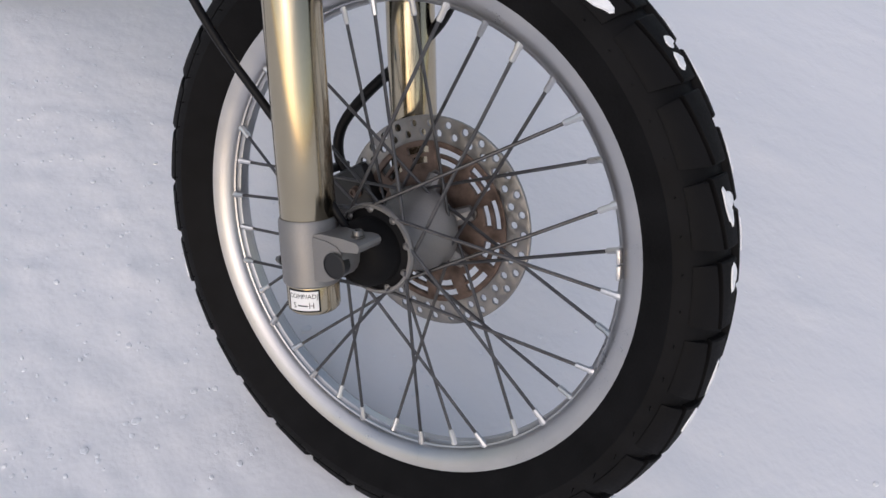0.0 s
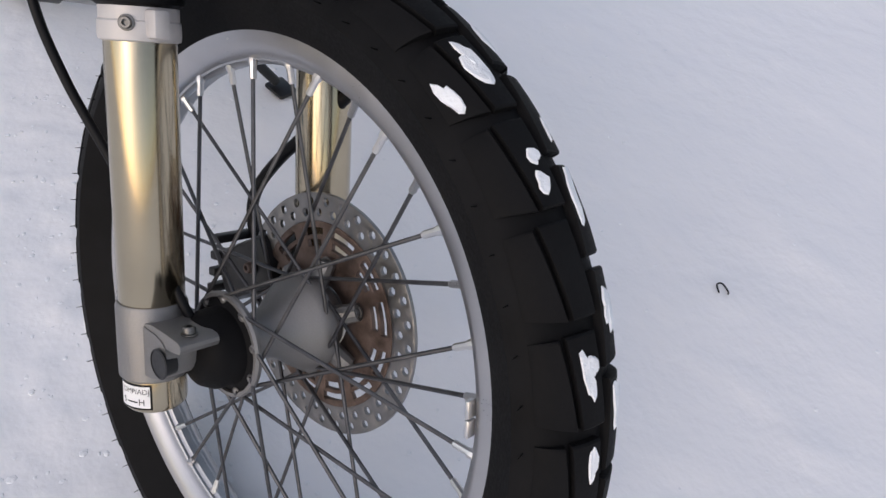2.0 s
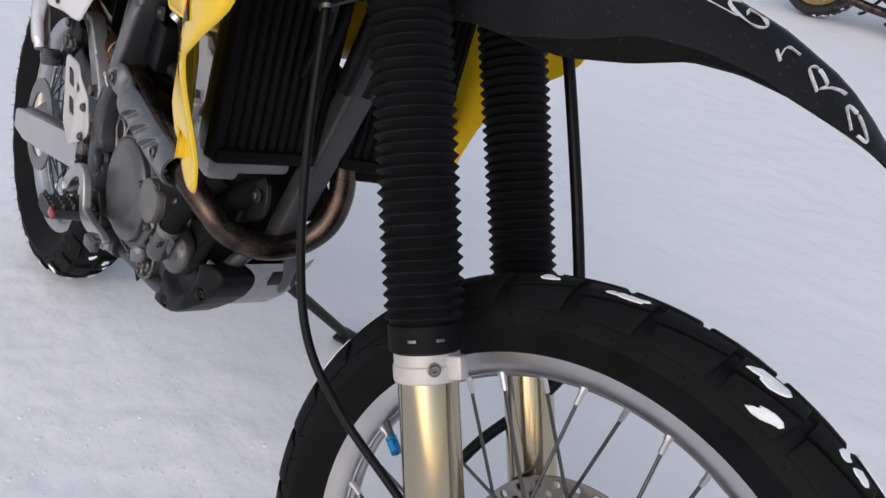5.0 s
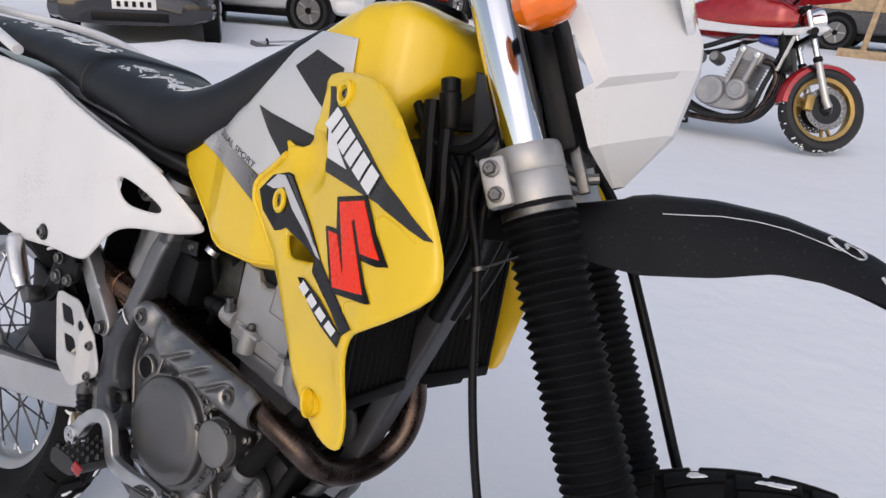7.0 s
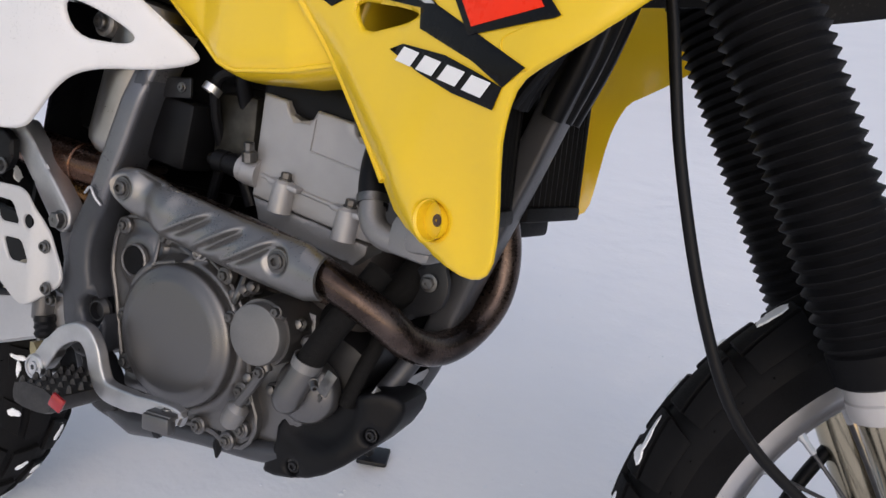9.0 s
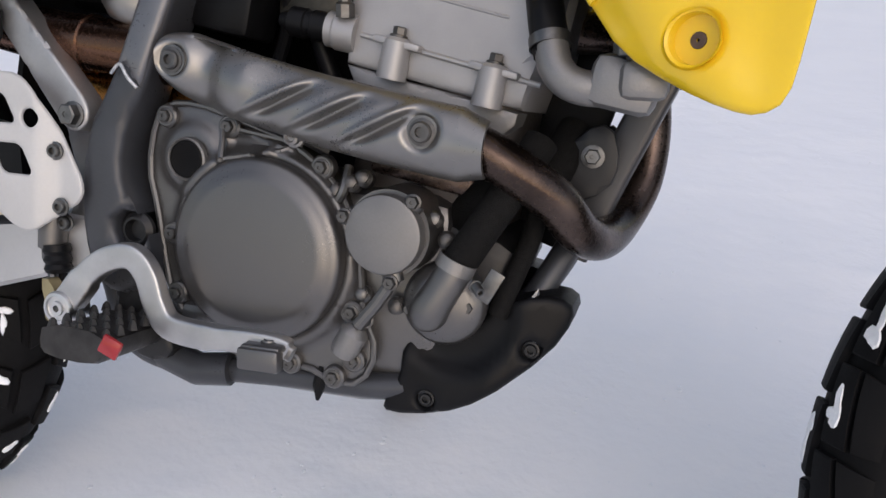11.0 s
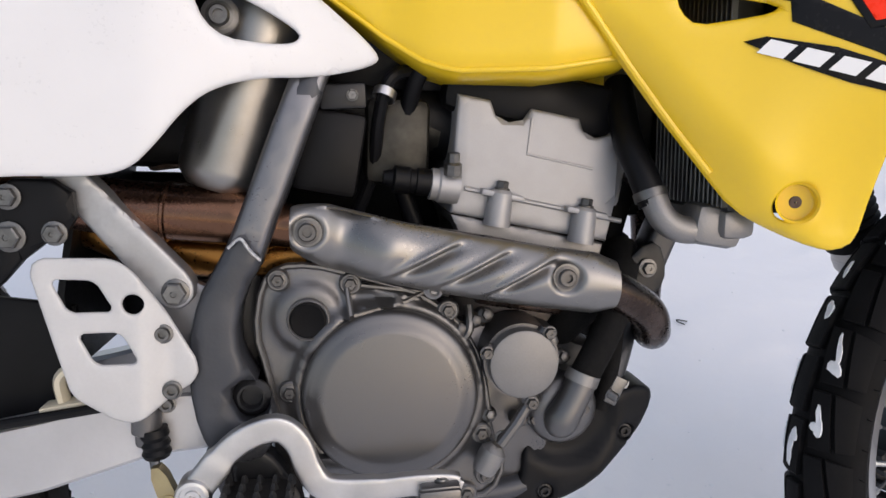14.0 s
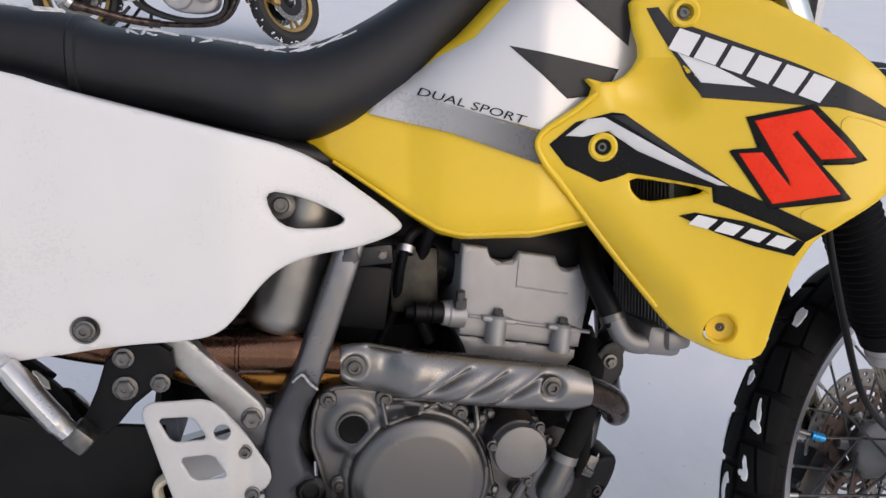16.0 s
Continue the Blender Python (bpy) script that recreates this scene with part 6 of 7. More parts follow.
# one more added black sheet, for the shade inside the frame's left side
part("left_frame_shade", block((0.34, 0.012, 0.16), Matrix.Translation((-0.86, 0.075, 0.67)), 0.004), BLACKP, BIKE, "added black sheet standing for shade inside the frame's left")

# ---- exhaust ----
exh = empty("exhaust", BIKE)
pipe = spline([(-0.605, 0.010, 0.662), (-0.565, 0.024, 0.662), (-0.541, 0.040, 0.640), (-0.529, 0.050, 0.592), (-0.529, 0.042, 0.543), (-0.541, 0.014, 0.508), (-0.553, -0.030, 0.495), (-0.568, -0.072, 0.505), (-0.590, -0.100, 0.532), (-0.645, -0.120, 0.563), (-0.70, -0.120, 0.577), (-0.80, -0.112, 0.592), (-0.90, -0.098, 0.604)], 8)
part("header_pipe", sweep(pipe, 0.0176, 20), BROWN, exh, "brown heat-stained header pipe", sharp=60)
rear = spline([(-0.885, -0.100, 0.603), (-0.93, -0.092, 0.607), (-0.96, -0.086, 0.611), (-1.018, -0.082, 0.6145), (-1.08, -0.080, 0.620), (-1.16, -0.085, 0.635), (-1.26, -0.10, 0.67)], 6)
part("mid_pipe", sweep(rear, [0.0195] * 6 + [0.023] * 6 + [0.0245] * 30, 24), COPPER, exh, "copper-coloured heat-tinted pipe", sharp=60)
part("pipe_weld", hoop([(0.0236, -0.003), (0.0262, -0.0012), (0.0262, 0.0012), (0.0236, 0.003)], axis((-1.018, -0.082, 0.6145), (-1, 0.03, 0.06)), 32), COPPER, exh)
part("lower_pipe", sweep(spline([(-0.90, -0.06, 0.575), (-0.97, -0.055, 0.572), (-1.04, -0.05, 0.578), (-1.10, -0.045, 0.60)], 5), 0.020, 18), mat("orange_tinted_pipe", (0.26, 0.12, 0.03), 0.3, 1, 0.3, 12), exh, "orange heat-tinted pipe")
part("muffler", sweep([(-1.20, -0.095, 0.70), (-1.45, -0.098, 0.80), (-1.72, -0.10, 0.90)], 0.044, 28), ALU, exh, "silver muffler")
part("expansion_can", lathe([(0.010, -0.010), (0.030, -0.006), (0.0385, 0.004), (0.0400, 0.012), (0.0400, 0.16), (0.030, 0.17)], axis((-0.975, -0.068, 0.640), (0.26, 0.0, 0.96)), 36), mat("dull_canister_steel", (0.30, 0.29, 0.275), 0.36, 1, 0.12, 30, 0.1, 400, 0.0002), exh, "brushed silver canister")


def shield_frame(t):
    """Along the heat shield from its rear bolt to its front end: the middle and the half height."""
    x = -0.912 + 0.279 * t
    return x, 0.607 - 0.0450 * t - 0.006 * math.sin(math.pi * t), 0.0165 + 0.0115 * min(1.0, t * 9) ** 0.6 * (1 - 0.10 * t) - 0.006 * max(0.0, (t - 0.93) / 0.07)


outline = [(x, z + h) for x, z, h in [shield_frame(i / 24) for i in range(25)]] + [(x, z - h) for x, z, h in [shield_frame(i / 24) for i in range(24, -1, -1)]]


def shield_y(x, z):
    t = max(0.0, min(1.0, (x + 0.912) / 0.279))
    _, c, h = shield_frame(t)
    v = max(-1.0, min(1.0, (z - c) / h))
    y = -0.112 - 0.026 * math.sqrt(max(0.0, 1 - 0.85 * v * v)) - 0.012 * t
    # three slanted dents and a pinched neck
    for k in range(3):
        u = (t - 0.415 - 0.150 * k) - 0.140 * v
        y += 0.0085 * math.exp(-(u / (0.034 if u > 0 else 0.015)) ** 2) * math.exp(-((v - 0.0) / 0.60) ** 4)
        y -= 0.0030 * math.exp(-((u + 0.030) / 0.016) ** 2) * math.exp(-(v / 0.70) ** 4)
    y += 0.010 * math.exp(-((t - 0.155 - 0.02 * v) / 0.055) ** 2) * (1 if v < 0.9 else 0)
    y -= 0.004 * math.exp(-((t - 0.29 - 0.03 * v) / 0.05) ** 2)
    for bx, bz in ((-0.8975, 0.6050), (-0.6795, 0.5700)):
        d = math.hypot(x - bx, z - bz)
        y += 0.006 * math.exp(-(d / 0.0135) ** 6)
    return y


rings = []
for i in range(241):
    x, c, h = shield_frame(i / 240)
    skin = [(x, shield_y(x, c + h * v), c + h * v) for v in [-1 + j / 22 for j in range(45)]]
    rings.append(skin + [(x, y + 0.004, c + (z - c) * 0.96) for x, y, z in skin[::-4]])
hs = part("heat_shield", loft(rings), SHIELD, exh, "grey embossed steel heat shield", sharp=75)
for bx, bz in ((-0.8975, 0.6050), (-0.6795, 0.5700)):
    y = shield_y(bx, bz)
    part("shield_washer", lathe([(0.0125, 0), (0.0120, 0.0012), (0.0085, 0.0014)], axis((bx, y - 0.0002, bz), (0, -1, 0)), 24), BOLT, exh)
    part("shield_bolt", capbolt((bx, y - 0.001, bz), (0, -1, 0), 0.0078, 0.0055), bpy.data.materials["dull_bolt"], exh)
part("exhaust_flange", block((0.022, 0.075, 0.065), Matrix.Translation((-0.607, -0.010, 0.655)) @ pose(0, 0, 0, 0, 8, 0), 0.006), CAST, exh)

# ---- brake pedal and rider's footpeg ----
ped = empty("brake_pedal", BIKE)
arm = spline([(-0.983, -0.147, 0.3960), (-0.961, -0.147, 0.4240), (-0.940, -0.147, 0.4390), (-0.919, -0.147, 0.4430), (-0.904, -0.147, 0.4300), (-0.895, -0.147, 0.4070), (-0.881, -0.148, 0.3910), (-0.847, -0.150, 0.3890), (-0.805, -0.152, 0.3930), (-0.778, -0.152, 0.3930), (-0.766, -0.152, 0.3890)], 6)
part("arm", sweep(arm, [0.0125] * 5 + [0.0108] * 40 + [0.0095] * 14 + [0.006] * 4, 24, 0.62, power=0.3), mat("forged_alloy", (0.50, 0.50, 0.505), 0.45, 1, 0.12, 40, 0.2, 400, 0.0003), ped, "bare forged aluminium brake pedal", sharp=28)
part("pivot_boss", lathe([(0.0148, -0.012), (0.0148, 0.009), (0.0135, 0.0110), (0.0110, 0.0115), (0.0105, 0.0095), (0.0065, 0.0095), (0.0060, 0.0115), (0.0030, 0.0115), (0.0028, 0.004), (0.0004, 0.004)], axis((-0.988, -0.147, 0.3890), (0, -1, 0)), 32), ALU, ped, "round pivot boss")
part("toe_pad", join(block((0.036, 0.012, 0.018), Matrix.Translation((-0.786, -0.166, 0.386)) @ pose(0, 0, 0, 0, -4, 0), 0.003), block((0.034, 0.026, 0.006), Matrix.Translation((-0.786, -0.156, 0.394)) @ pose(0, 0, 0, 0, -4, 0), 0.0025)), PAINTCAST, ped, "folded grey toe pad")
part("pad_bolt", capbolt((-0.784, -0.157, 0.397), (0, -0.1, 1), 0.005, 0.003), BOLT, ped)
rp = empty("rider_footpeg", BIKE)
body = loft([[(x, y, z + dz) for x, z in rounded([(-0.972, 0.366), (-0.965, 0.358), (-0.922, 0.358), (-0.910, 0.366), (-0.907, 0.386), (-0.968, 0.386)], 1)] for y, dz in ((-0.120, 0), (-0.135, 0), (-0.186, 0.002), (-0.192, 0.004))])
part("body", body, mat("black_peg_steel", (0.035, 0.034, 0.034), 0.5, 0.5, 0.4, 60), rp, "black serrated steel footpeg")
tooth = mesh_of(lathe([(0.0046, 0), (0.0030, 0.006), (0.0012, 0.0085)], Matrix.Identity(4), 5), "tooth", bpy.data.materials["black_peg_steel"])
for i in range(5):
    for j in range(5):
        shared("tooth", tooth, rp, Matrix.Translation((-0.964 + 0.0132 * i, -0.186 + 0.0150 * j, 0.384)))
part("hanger", relief(rounded([(-0.965, 0.412), (-0.935, 0.415), (-0.905, 0.375), (-0.900, 0.350), (-0.93, 0.340), (-0.958, 0.36)], 1), lambda x, z: -0.118, 0.02, 0.004), SATIN, rp, "black footpeg hanger")
part("red_tab", block((0.017, 0.004, 0.016), Matrix.Translation((-0.904, -0.190, 0.380)) @ pose(0, 0, 0, 0, 25, 8), 0.0015), REDP, rp, "red plastic tab")
part("peg_mount", sweep([(-0.935, -0.09, 0.343), (-0.885, -0.10, 0.337), (-0.855, -0.095, 0.341)], 0.015, 12), FRAMEG, rp)
part("drain_spike", sweep([(-0.766, -0.095, 0.362), (-0.767, -0.097, 0.345), (-0.768, -0.097, 0.331)], [0.004, 0.0062, 0.0015], 8), BLACKP, BIKE, "black rubber drain tube")


# ---- snow ----
def snow_height(x, y):
    """Trodden snow: low swells, lumps, a few dents; it lies level under the bike."""
    v = Vector((x, y, 0))
    near = 1 / (1 + ((x * x + y * y) / 30.0))
    h = 0.010 * (noise.noise(v * 1.3) + 0.5 * noise.noise(v * 3.1)) * near
    lump = noise.noise(v * 9.0 + Vector((4, 7, 1)))
    h += 0.006 * max(0.0, lump - 0.15) * near
    h -= 0.012 * max(0.0, noise.noise(v * 5.0 + Vector((9, 2, 3))) - 0.45) * near
    h += 0.12 * max(0.0, noise.noise(v * 0.23 + Vector((1, 5, 2)))) * min(1.0, max(0.0, (math.hypot(x, y - 1) - 5) / 6.0))
    # a ridge of shovelled snow before the cars, and the tyres' beds
    d = (x + 7.0) * 0.62 + (y - 5.0) * 0.78
    e = -(x + 7.0) * 0.78 + (y - 5.0) * 0.62
    h += 0.16 * math.exp(-(e / 0.35) ** 2) * (0.7 + 0.9 * noise.noise(v * 2.4)) * (1 if -3 < d < 3.5 else 0)
    # trodden crust with scuffs on the near side, smoother beyond
    m = 1 / (1 + math.exp((y - 0.25 + 0.35 * noise.noise(v * 1.1)) * 7))
    c = noise.noise(v * 26 + Vector((3, 1, 8)))
    h += m * near * (0.011 * max(0.0, c - 0.16) + 0.0035 * noise.noise(v * 41))
    tread = noise.noise(Vector((x * 3.2 + y * 1.2, y * 3.2 - x * 1.2, 5.0)))
    h -= near * 0.0055 * max(0.0, tread - 0.18) * (0.6 + 0.8 * max(0.0, math.sin((x * 0.8 + y * 0.6) * 230)))
    h -= 0.012 * math.exp(-((x + 0.01) / 0.16) ** 2 - ((y - 0.03) / 0.10) ** 2)
    return h - 0.004


def spaced(a, b, fine, far):
    """Coordinates fine between a and b, and ever wider beyond."""
    out = list(np.arange(a, b + fine / 2, fine))
    step, lo, hi = fine, a, b
    while hi < far:
        step *= 1.06
        lo, hi = lo - step, hi + step
        out = [lo] + out + [hi]
    return out


gx, gy = spaced(-2.2, 1.2, 0.016, 900), spaced(-1.0, 2.2, 0.016, 900)
gv = [(x, y, snow_height(x, y) if abs(x) < 60 and abs(y) < 60 else -0.004) for y in gy for x in gx]
n = len(gx)
gf = [(j * n + i, j * n + i + 1, (j + 1) * n + i + 1, (j + 1) * n + i) for j in range(len(gy) - 1) for i in range(n - 1)]
gm = bpy.data.meshes.new("ground")
gm.from_pydata(gv, [], gf)
gm.materials.append(SNOW)
gm.polygons.foreach_set("use_smooth", [True] * len(gm.polygons))
tagged(new("ground", gm), "trodden white snow with scuffs and crumbs", "snow", kind="structure")
crumbs = bmesh.new()
rng = random.Random(21)
for k in range(1500):
    x, y = (rng.uniform(-2.2, 1.2), rng.uniform(-0.9, 2.6)) if k < 800 else (rng.uniform(-1.0, 0.15), rng.gauss(-0.15, 0.28))
    r = rng.uniform(0.0012, 0.0042) * (2.0 if rng.random() < 0.06 else 1.0)
    bmesh.ops.create_icosphere(crumbs, subdivisions=1, radius=r, matrix=Matrix.Translation((x, y, snow_height(x, y) + r * 0.1)) @ Matrix.Diagonal((rng.uniform(0.7, 1.4), rng.uniform(0.7, 1.4), 0.45, 1)))
tagged(part("snow_crumbs", crumbs, SNOWPACK), "small white snow crumbs on the ground", "snow", kind="stuff")
twig = part("wire_bit", sweep(spline([(-0.055, 0.925, 0.004), (-0.069, 0.932, 0.007), (-0.068, 0.944, 0.006), (-0.051, 0.943, 0.004), (-0.045, 0.936, 0.006)], 5), 0.0015, 6), BLACKP)
tagged(twig, "small bent dark wire lying on the snow", "wire")


# ---- the other motorcycle, parked parallel beyond ----
OTHER = new("motorcycle")
OTHER.matrix_world = pose(-2.385, 5.24, 0, -9, 0, 0)
tagged(OTHER, "red, white and blue road motorcycle with gold wheels parked on snow", "motorcycle")
STEER = Matrix.Translation((1.44, 0, 0.30)) @ pose(0, 0, 0, 0, -24, 0) @ pose(0, 0, 0, 0, 0, 40)
ROAD = Matrix.Translation((0, 0, 0.302))
ROADRUBBER = mat("road_tyre_rubber", (0.012, 0.012, 0.013), 0.6, 0, 0.3, 30, 0.2)
FORKS = mat("silver_fork_paint", (0.55, 0.54, 0.52), 0.35, 0.6, 0.1)


def road_wheel(name, m, half, arms, seed):
    """A cast gold wheel with a road tyre, discs and snow in its tread."""
    w = empty(name, OTHER)
    prof = [(0.222, -half * 0.72), (0.245, -half), (0.275, -half * 0.96), (0.292, -half * 0.66), (0.299, -half * 0.3), (0.300, 0), (0.299, half * 0.3), (0.292, half * 0.66), (0.275, half * 0.96), (0.245, half), (0.222, half * 0.72), (0.215, 0)]
    part("tyre", hoop(prof, YAX, 72), ROADRUBBER, w, "black road tyre caked with snow", m)
    h = half * 0.75
    part("rim", hoop([(0.228, -h), (0.228, -h + 0.006), (0.205, -h + 0.012), (0.200, 0), (0.205, h - 0.012), (0.228, h - 0.006), (0.228, h), (0.196, h - 0.008), (0.188, 0), (0.196, -h + 0.008)], YAX, 72), GOLDW, w, "gold cast wheel rim", m)
    for k in range(arms):
        a = 2 * math.pi * k / arms + 0.5
        for s in (-0.16, 0.16):
            part("wheel_arm", sweep([(0.045 * math.cos(a), 0, 0.045 * math.sin(a)), (0.196 * math.cos(a + s), 0, 0.196 * math.sin(a + s))], [0.016, 0.011], 8, 1.3), GOLDW, w, m=m)
    part("hub", lathe([(0.02, -0.09), (0.045, -0.06), (0.055, -0.03), (0.055, 0.03), (0.045, 0.06), (0.02, 0.09)], YAX, 24), SATIN, w, m=m)
    for y in (-0.068, 0.064):
        ring = relief(disc_outline((0, 0), 0.148, 48), lambda x, z: y, 0.005, 0.0008, 0.03, [disc_outline((0, 0), 0.108, 36)] + [disc_outline((r * math.cos(b), r * math.sin(b)), 0.005, 8) for i in range(20) for r, b in ((0.120, i * math.pi / 10), (0.136, (i + 0.5) * math.pi / 10))])
        part("brake_disc", ring, DISCM, w, "drilled steel brake disc", m)
        part("disc_carrier", hoop([(0.05, y + 0.001), (0.085, y + 0.001), (0.110, y + 0.002), (0.110, y + 0.005), (0.05, y + 0.005)], YAX, 36), SATIN, w, m=m)
    rng = random.Random(seed)
    bits = bmesh.new()
    for _ in range(120):
        a, s = rng.uniform(0, 2 * math.pi), rng.uniform(-0.85, 0.85)
        r = 0.300 - 0.012 * abs(s) ** 3
        bmesh.ops.create_icosphere(bits, subdivisions=1, radius=rng.uniform(0.006, 0.016), matrix=Matrix.Translation((r * math.cos(a), s * half, r * math.sin(a))) @ Matrix.Diagonal((1, 0.5, 0.45, 1)))
    tagged(part("snow_on_tyre", bits, SNOWPACK, w, "", m), "white snow stuck to the tyre", kind="stuff")
    return w


road_wheel("rear_wheel", ROAD, 0.080, 3, 4)
road_wheel("front_wheel", STEER, 0.060, 3, 6)
for s in (-1, 1):
    part("fork_slider", sweep([(0, 0.098 * s, 0), (-0.012, 0.098 * s, 0.05), (-0.012, 0.098 * s, 0.33)], [0.028, 0.026, 0.024, 0.022], 14), FORKS, OTHER, "silver fork slider", STEER)
    part("fork_tube", sweep([(-0.012, 0.098 * s, 0.33), (-0.012, 0.098 * s, 0.72)], 0.0205, 14), CHROME, OTHER, "chrome fork tube", STEER)
    part("dust_seal", lathe([(0.027, -0.02), (0.031, -0.015), (0.031, 0.012), (0.024, 0.02)], axis((-0.012, 0.098 * s, 0.34), (0, 0, 1)), 18), BLACKP, OTHER, m=STEER)
    part("brake_caliper", block((0.060, 0.045, 0.11), Matrix.Translation((-0.120, 0.075 * s, 0.060)) @ pose(0, 0, 0, 0, 25, 0), 0.012), GOLDW, OTHER, "gold brake caliper", STEER)
part("mudguard_stay", sweep([(-0.02, -0.10, 0.26), (-0.06, -0.07, 0.31), (-0.06, 0.07, 0.31), (-0.02, 0.10, 0.26)], 0.012, 8), BLACKP, OTHER, m=STEER)
guard = []
for i in range(22):
    a = radians(32 + 128 * i / 21)
    w = 0.072 * (1 - 0.35 * abs(i / 21 - 0.55))
    guard.append([((0.318 + d) * math.cos(a), y, (0.318 + d) * math.sin(a)) for y, d in ((-w, -0.040), (-w * 0.9, -0.010), (-w * 0.5, 0.008), (0, 0.012), (w * 0.5, 0.008), (w * 0.9, -0.010), (w, -0.040), (w * 0.86, -0.012), (0, 0.006), (-w * 0.86, -0.012))])
part("front_mudguard", loft(guard), REDP, OTHER, "glossy red front mudguard", STEER)
for h in (0.50, 0.70):
    part("yoke", block((0.07, 0.26, 0.035), Matrix.Translation((-0.03, 0, h)), 0.012), BLACKP, OTHER, m=STEER)
part("handlebar", sweep(spline([(-0.16, -0.36, 0.84), (-0.06, -0.20, 0.85), (-0.03, 0, 0.78), (-0.06, 0.20, 0.85), (-0.16, 0.36, 0.84)], 6), 0.013, 10), BLACKP, OTHER, "black handlebar", STEER)
part("headlamp", lathe([(0.02, -0.09), (0.07, -0.07), (0.095, -0.01), (0.098, 0.02), (0.085, 0.03), (0.01, 0.04)], axis((0.09, 0, 0.62), (1, 0, 0)), 28), CHROME, OTHER, "round chrome headlamp", STEER)
# engine
eng = empty("engine", OTHER)
part("crankcase", relief(rounded([(0.56, 0.36), (0.60, 0.26), (0.72, 0.20), (0.92, 0.21), (0.98, 0.28), (0.96, 0.38), (0.86, 0.42), (0.66, 0.45)], 2), lambda x, z: -0.17 + 0.25 * max(0.0, abs(x - 0.78) - 0.1), 0.34, 0.02, 0.02), SILVERP, eng, "silver painted crankcase")
part("clutch_cover", lathe([(0.105, 0), (0.105, 0.03), (0.095, 0.045), (0.07, 0.05), (0.06, 0.046), (0.01, 0.048)], axis((0.70, -0.165, 0.33), (0, -1, 0)), 36), SILVERP, eng, "silver clutch cover")
part("generator_cover", lathe([(0.075, 0), (0.075, 0.04), (0.065, 0.055), (0.045, 0.058), (0.04, 0.052), (0.01, 0.052)], axis((0.89, -0.165, 0.36), (0, -1, 0)), 32), SILVERP, eng, "round silver engine cover")
CYL = Matrix.Translation((0.86, 0, 0.40)) @ pose(0, 0, 0, 0, 16, 0)
part("cylinder_block", block((0.16, 0.33, 0.17), CYL @ Matrix.Translation((0, 0, 0.085)), 0.012), CAST, eng, "grey cylinder block")
for i in range(6):
    part("cooling_fin", block((0.185, 0.35, 0.007), CYL @ Matrix.Translation((0, 0, 0.03 + 0.024 * i)), 0.002, 1), CAST, eng)
part("cylinder_head", block((0.19, 0.36, 0.10), CYL @ Matrix.Translation((0, 0, 0.215)), 0.02), SILVERP, eng, "silver cylinder head")
for x in (-0.055, 0.055):
    part("engine_bracket", sweep([CYL @ Vector((x, -0.185, -0.02)), CYL @ Vector((x, -0.188, 0.24))], [0.020, 0.020], 10, 0.7), SILVERP, eng, "silver engine bracket")
    part("bracket_bolt", hexbolt(CYL @ Vector((x, -0.200, 0.235)), (0, -1, 0), 0.014, 0.014), CHROME, eng)
for i in range(4):
    y = -0.12 + 0.08 * i
    part("header_pipe", sweep(spline([(1.00, y, 0.58), (1.08, y, 0.56), (1.12, y, 0.47), (1.10, y * 0.95, 0.34), (1.02, y * 0.9, 0.20), (0.88, y * 0.8, 0.135), (0.62, y * 0.7, 0.125), (0.42, y * 0.6, 0.14)], 6), 0.021, 12), BROWN if i == 0 else SATIN, eng, "tarnished header pipe")
part("collector", sweep(spline([(0.55, -0.05, 0.125), (0.35, -0.10, 0.15), (0.15, -0.17, 0.20), (0.0, -0.20, 0.24)], 6), 0.030, 14), BROWN, eng, "tarnished exhaust link pipe")
part("silencer", sweep(spline([(0.00, -0.20, 0.24), (-0.12, -0.22, 0.34), (-0.50, -0.24, 0.56)], 8), [0.035, 0.055, 0.058, 0.058, 0.058, 0.050], 20), ALU, OTHER, "aluminium silencer")
part("radiator", block((0.05, 0.36, 0.30), Matrix.Translation((1.13, 0, 0.66)) @ pose(0, 0, 0, 0, -18, 0), 0.012), BLACKP, OTHER, "black oil cooler")
for y in (-0.19, 0.19):
    part("cooler_bracket", sweep([(1.19, y, 0.76), (1.13, y, 0.52)], 0.013, 4, 1.6), FORKS, OTHER, "silver bracket")
    part("frame_tube", sweep(spline([(1.16, y * 0.3, 0.86), (1.05, y * 0.6, 0.42), (0.98, y * 0.75, 0.20), (0.70, y * 0.8, 0.16), (0.42, y * 0.85, 0.26), (0.36, y * 0.85, 0.48)], 6), 0.019, 10), SATIN, OTHER, "black frame tube")
    part("top_tube", sweep(spline([(1.16, y * 0.3, 0.88), (0.80, y * 0.8, 0.72), (0.40, y * 0.8, 0.60), (-0.20, y * 0.7, 0.76)], 6), 0.019, 10), SATIN, OTHER, "black frame tube")
    part("swing_arm", sweep([(0.42, y * 0.75, 0.36), (0.0, y * 0.75, 0.30)], [0.030, 0.026], 8), SATIN if y > 0 else FORKS, OTHER, "swing arm")
    part("shock", sweep([(0.05, y * 0.95, 0.36), (0.10, y * 0.8, 0.66)], 0.026, 12), BLACKP, OTHER, "black shock absorber")
for x in (0.46, 0.60):
    part("carburettor", lathe([(0.03, -0.1), (0.045, -0.06), (0.045, 0.06), (0.03, 0.1)], axis((x + 0.08, -0.10, 0.56), (0, -1, 0.1)), 20), CAST, OTHER, "grey carburettor")
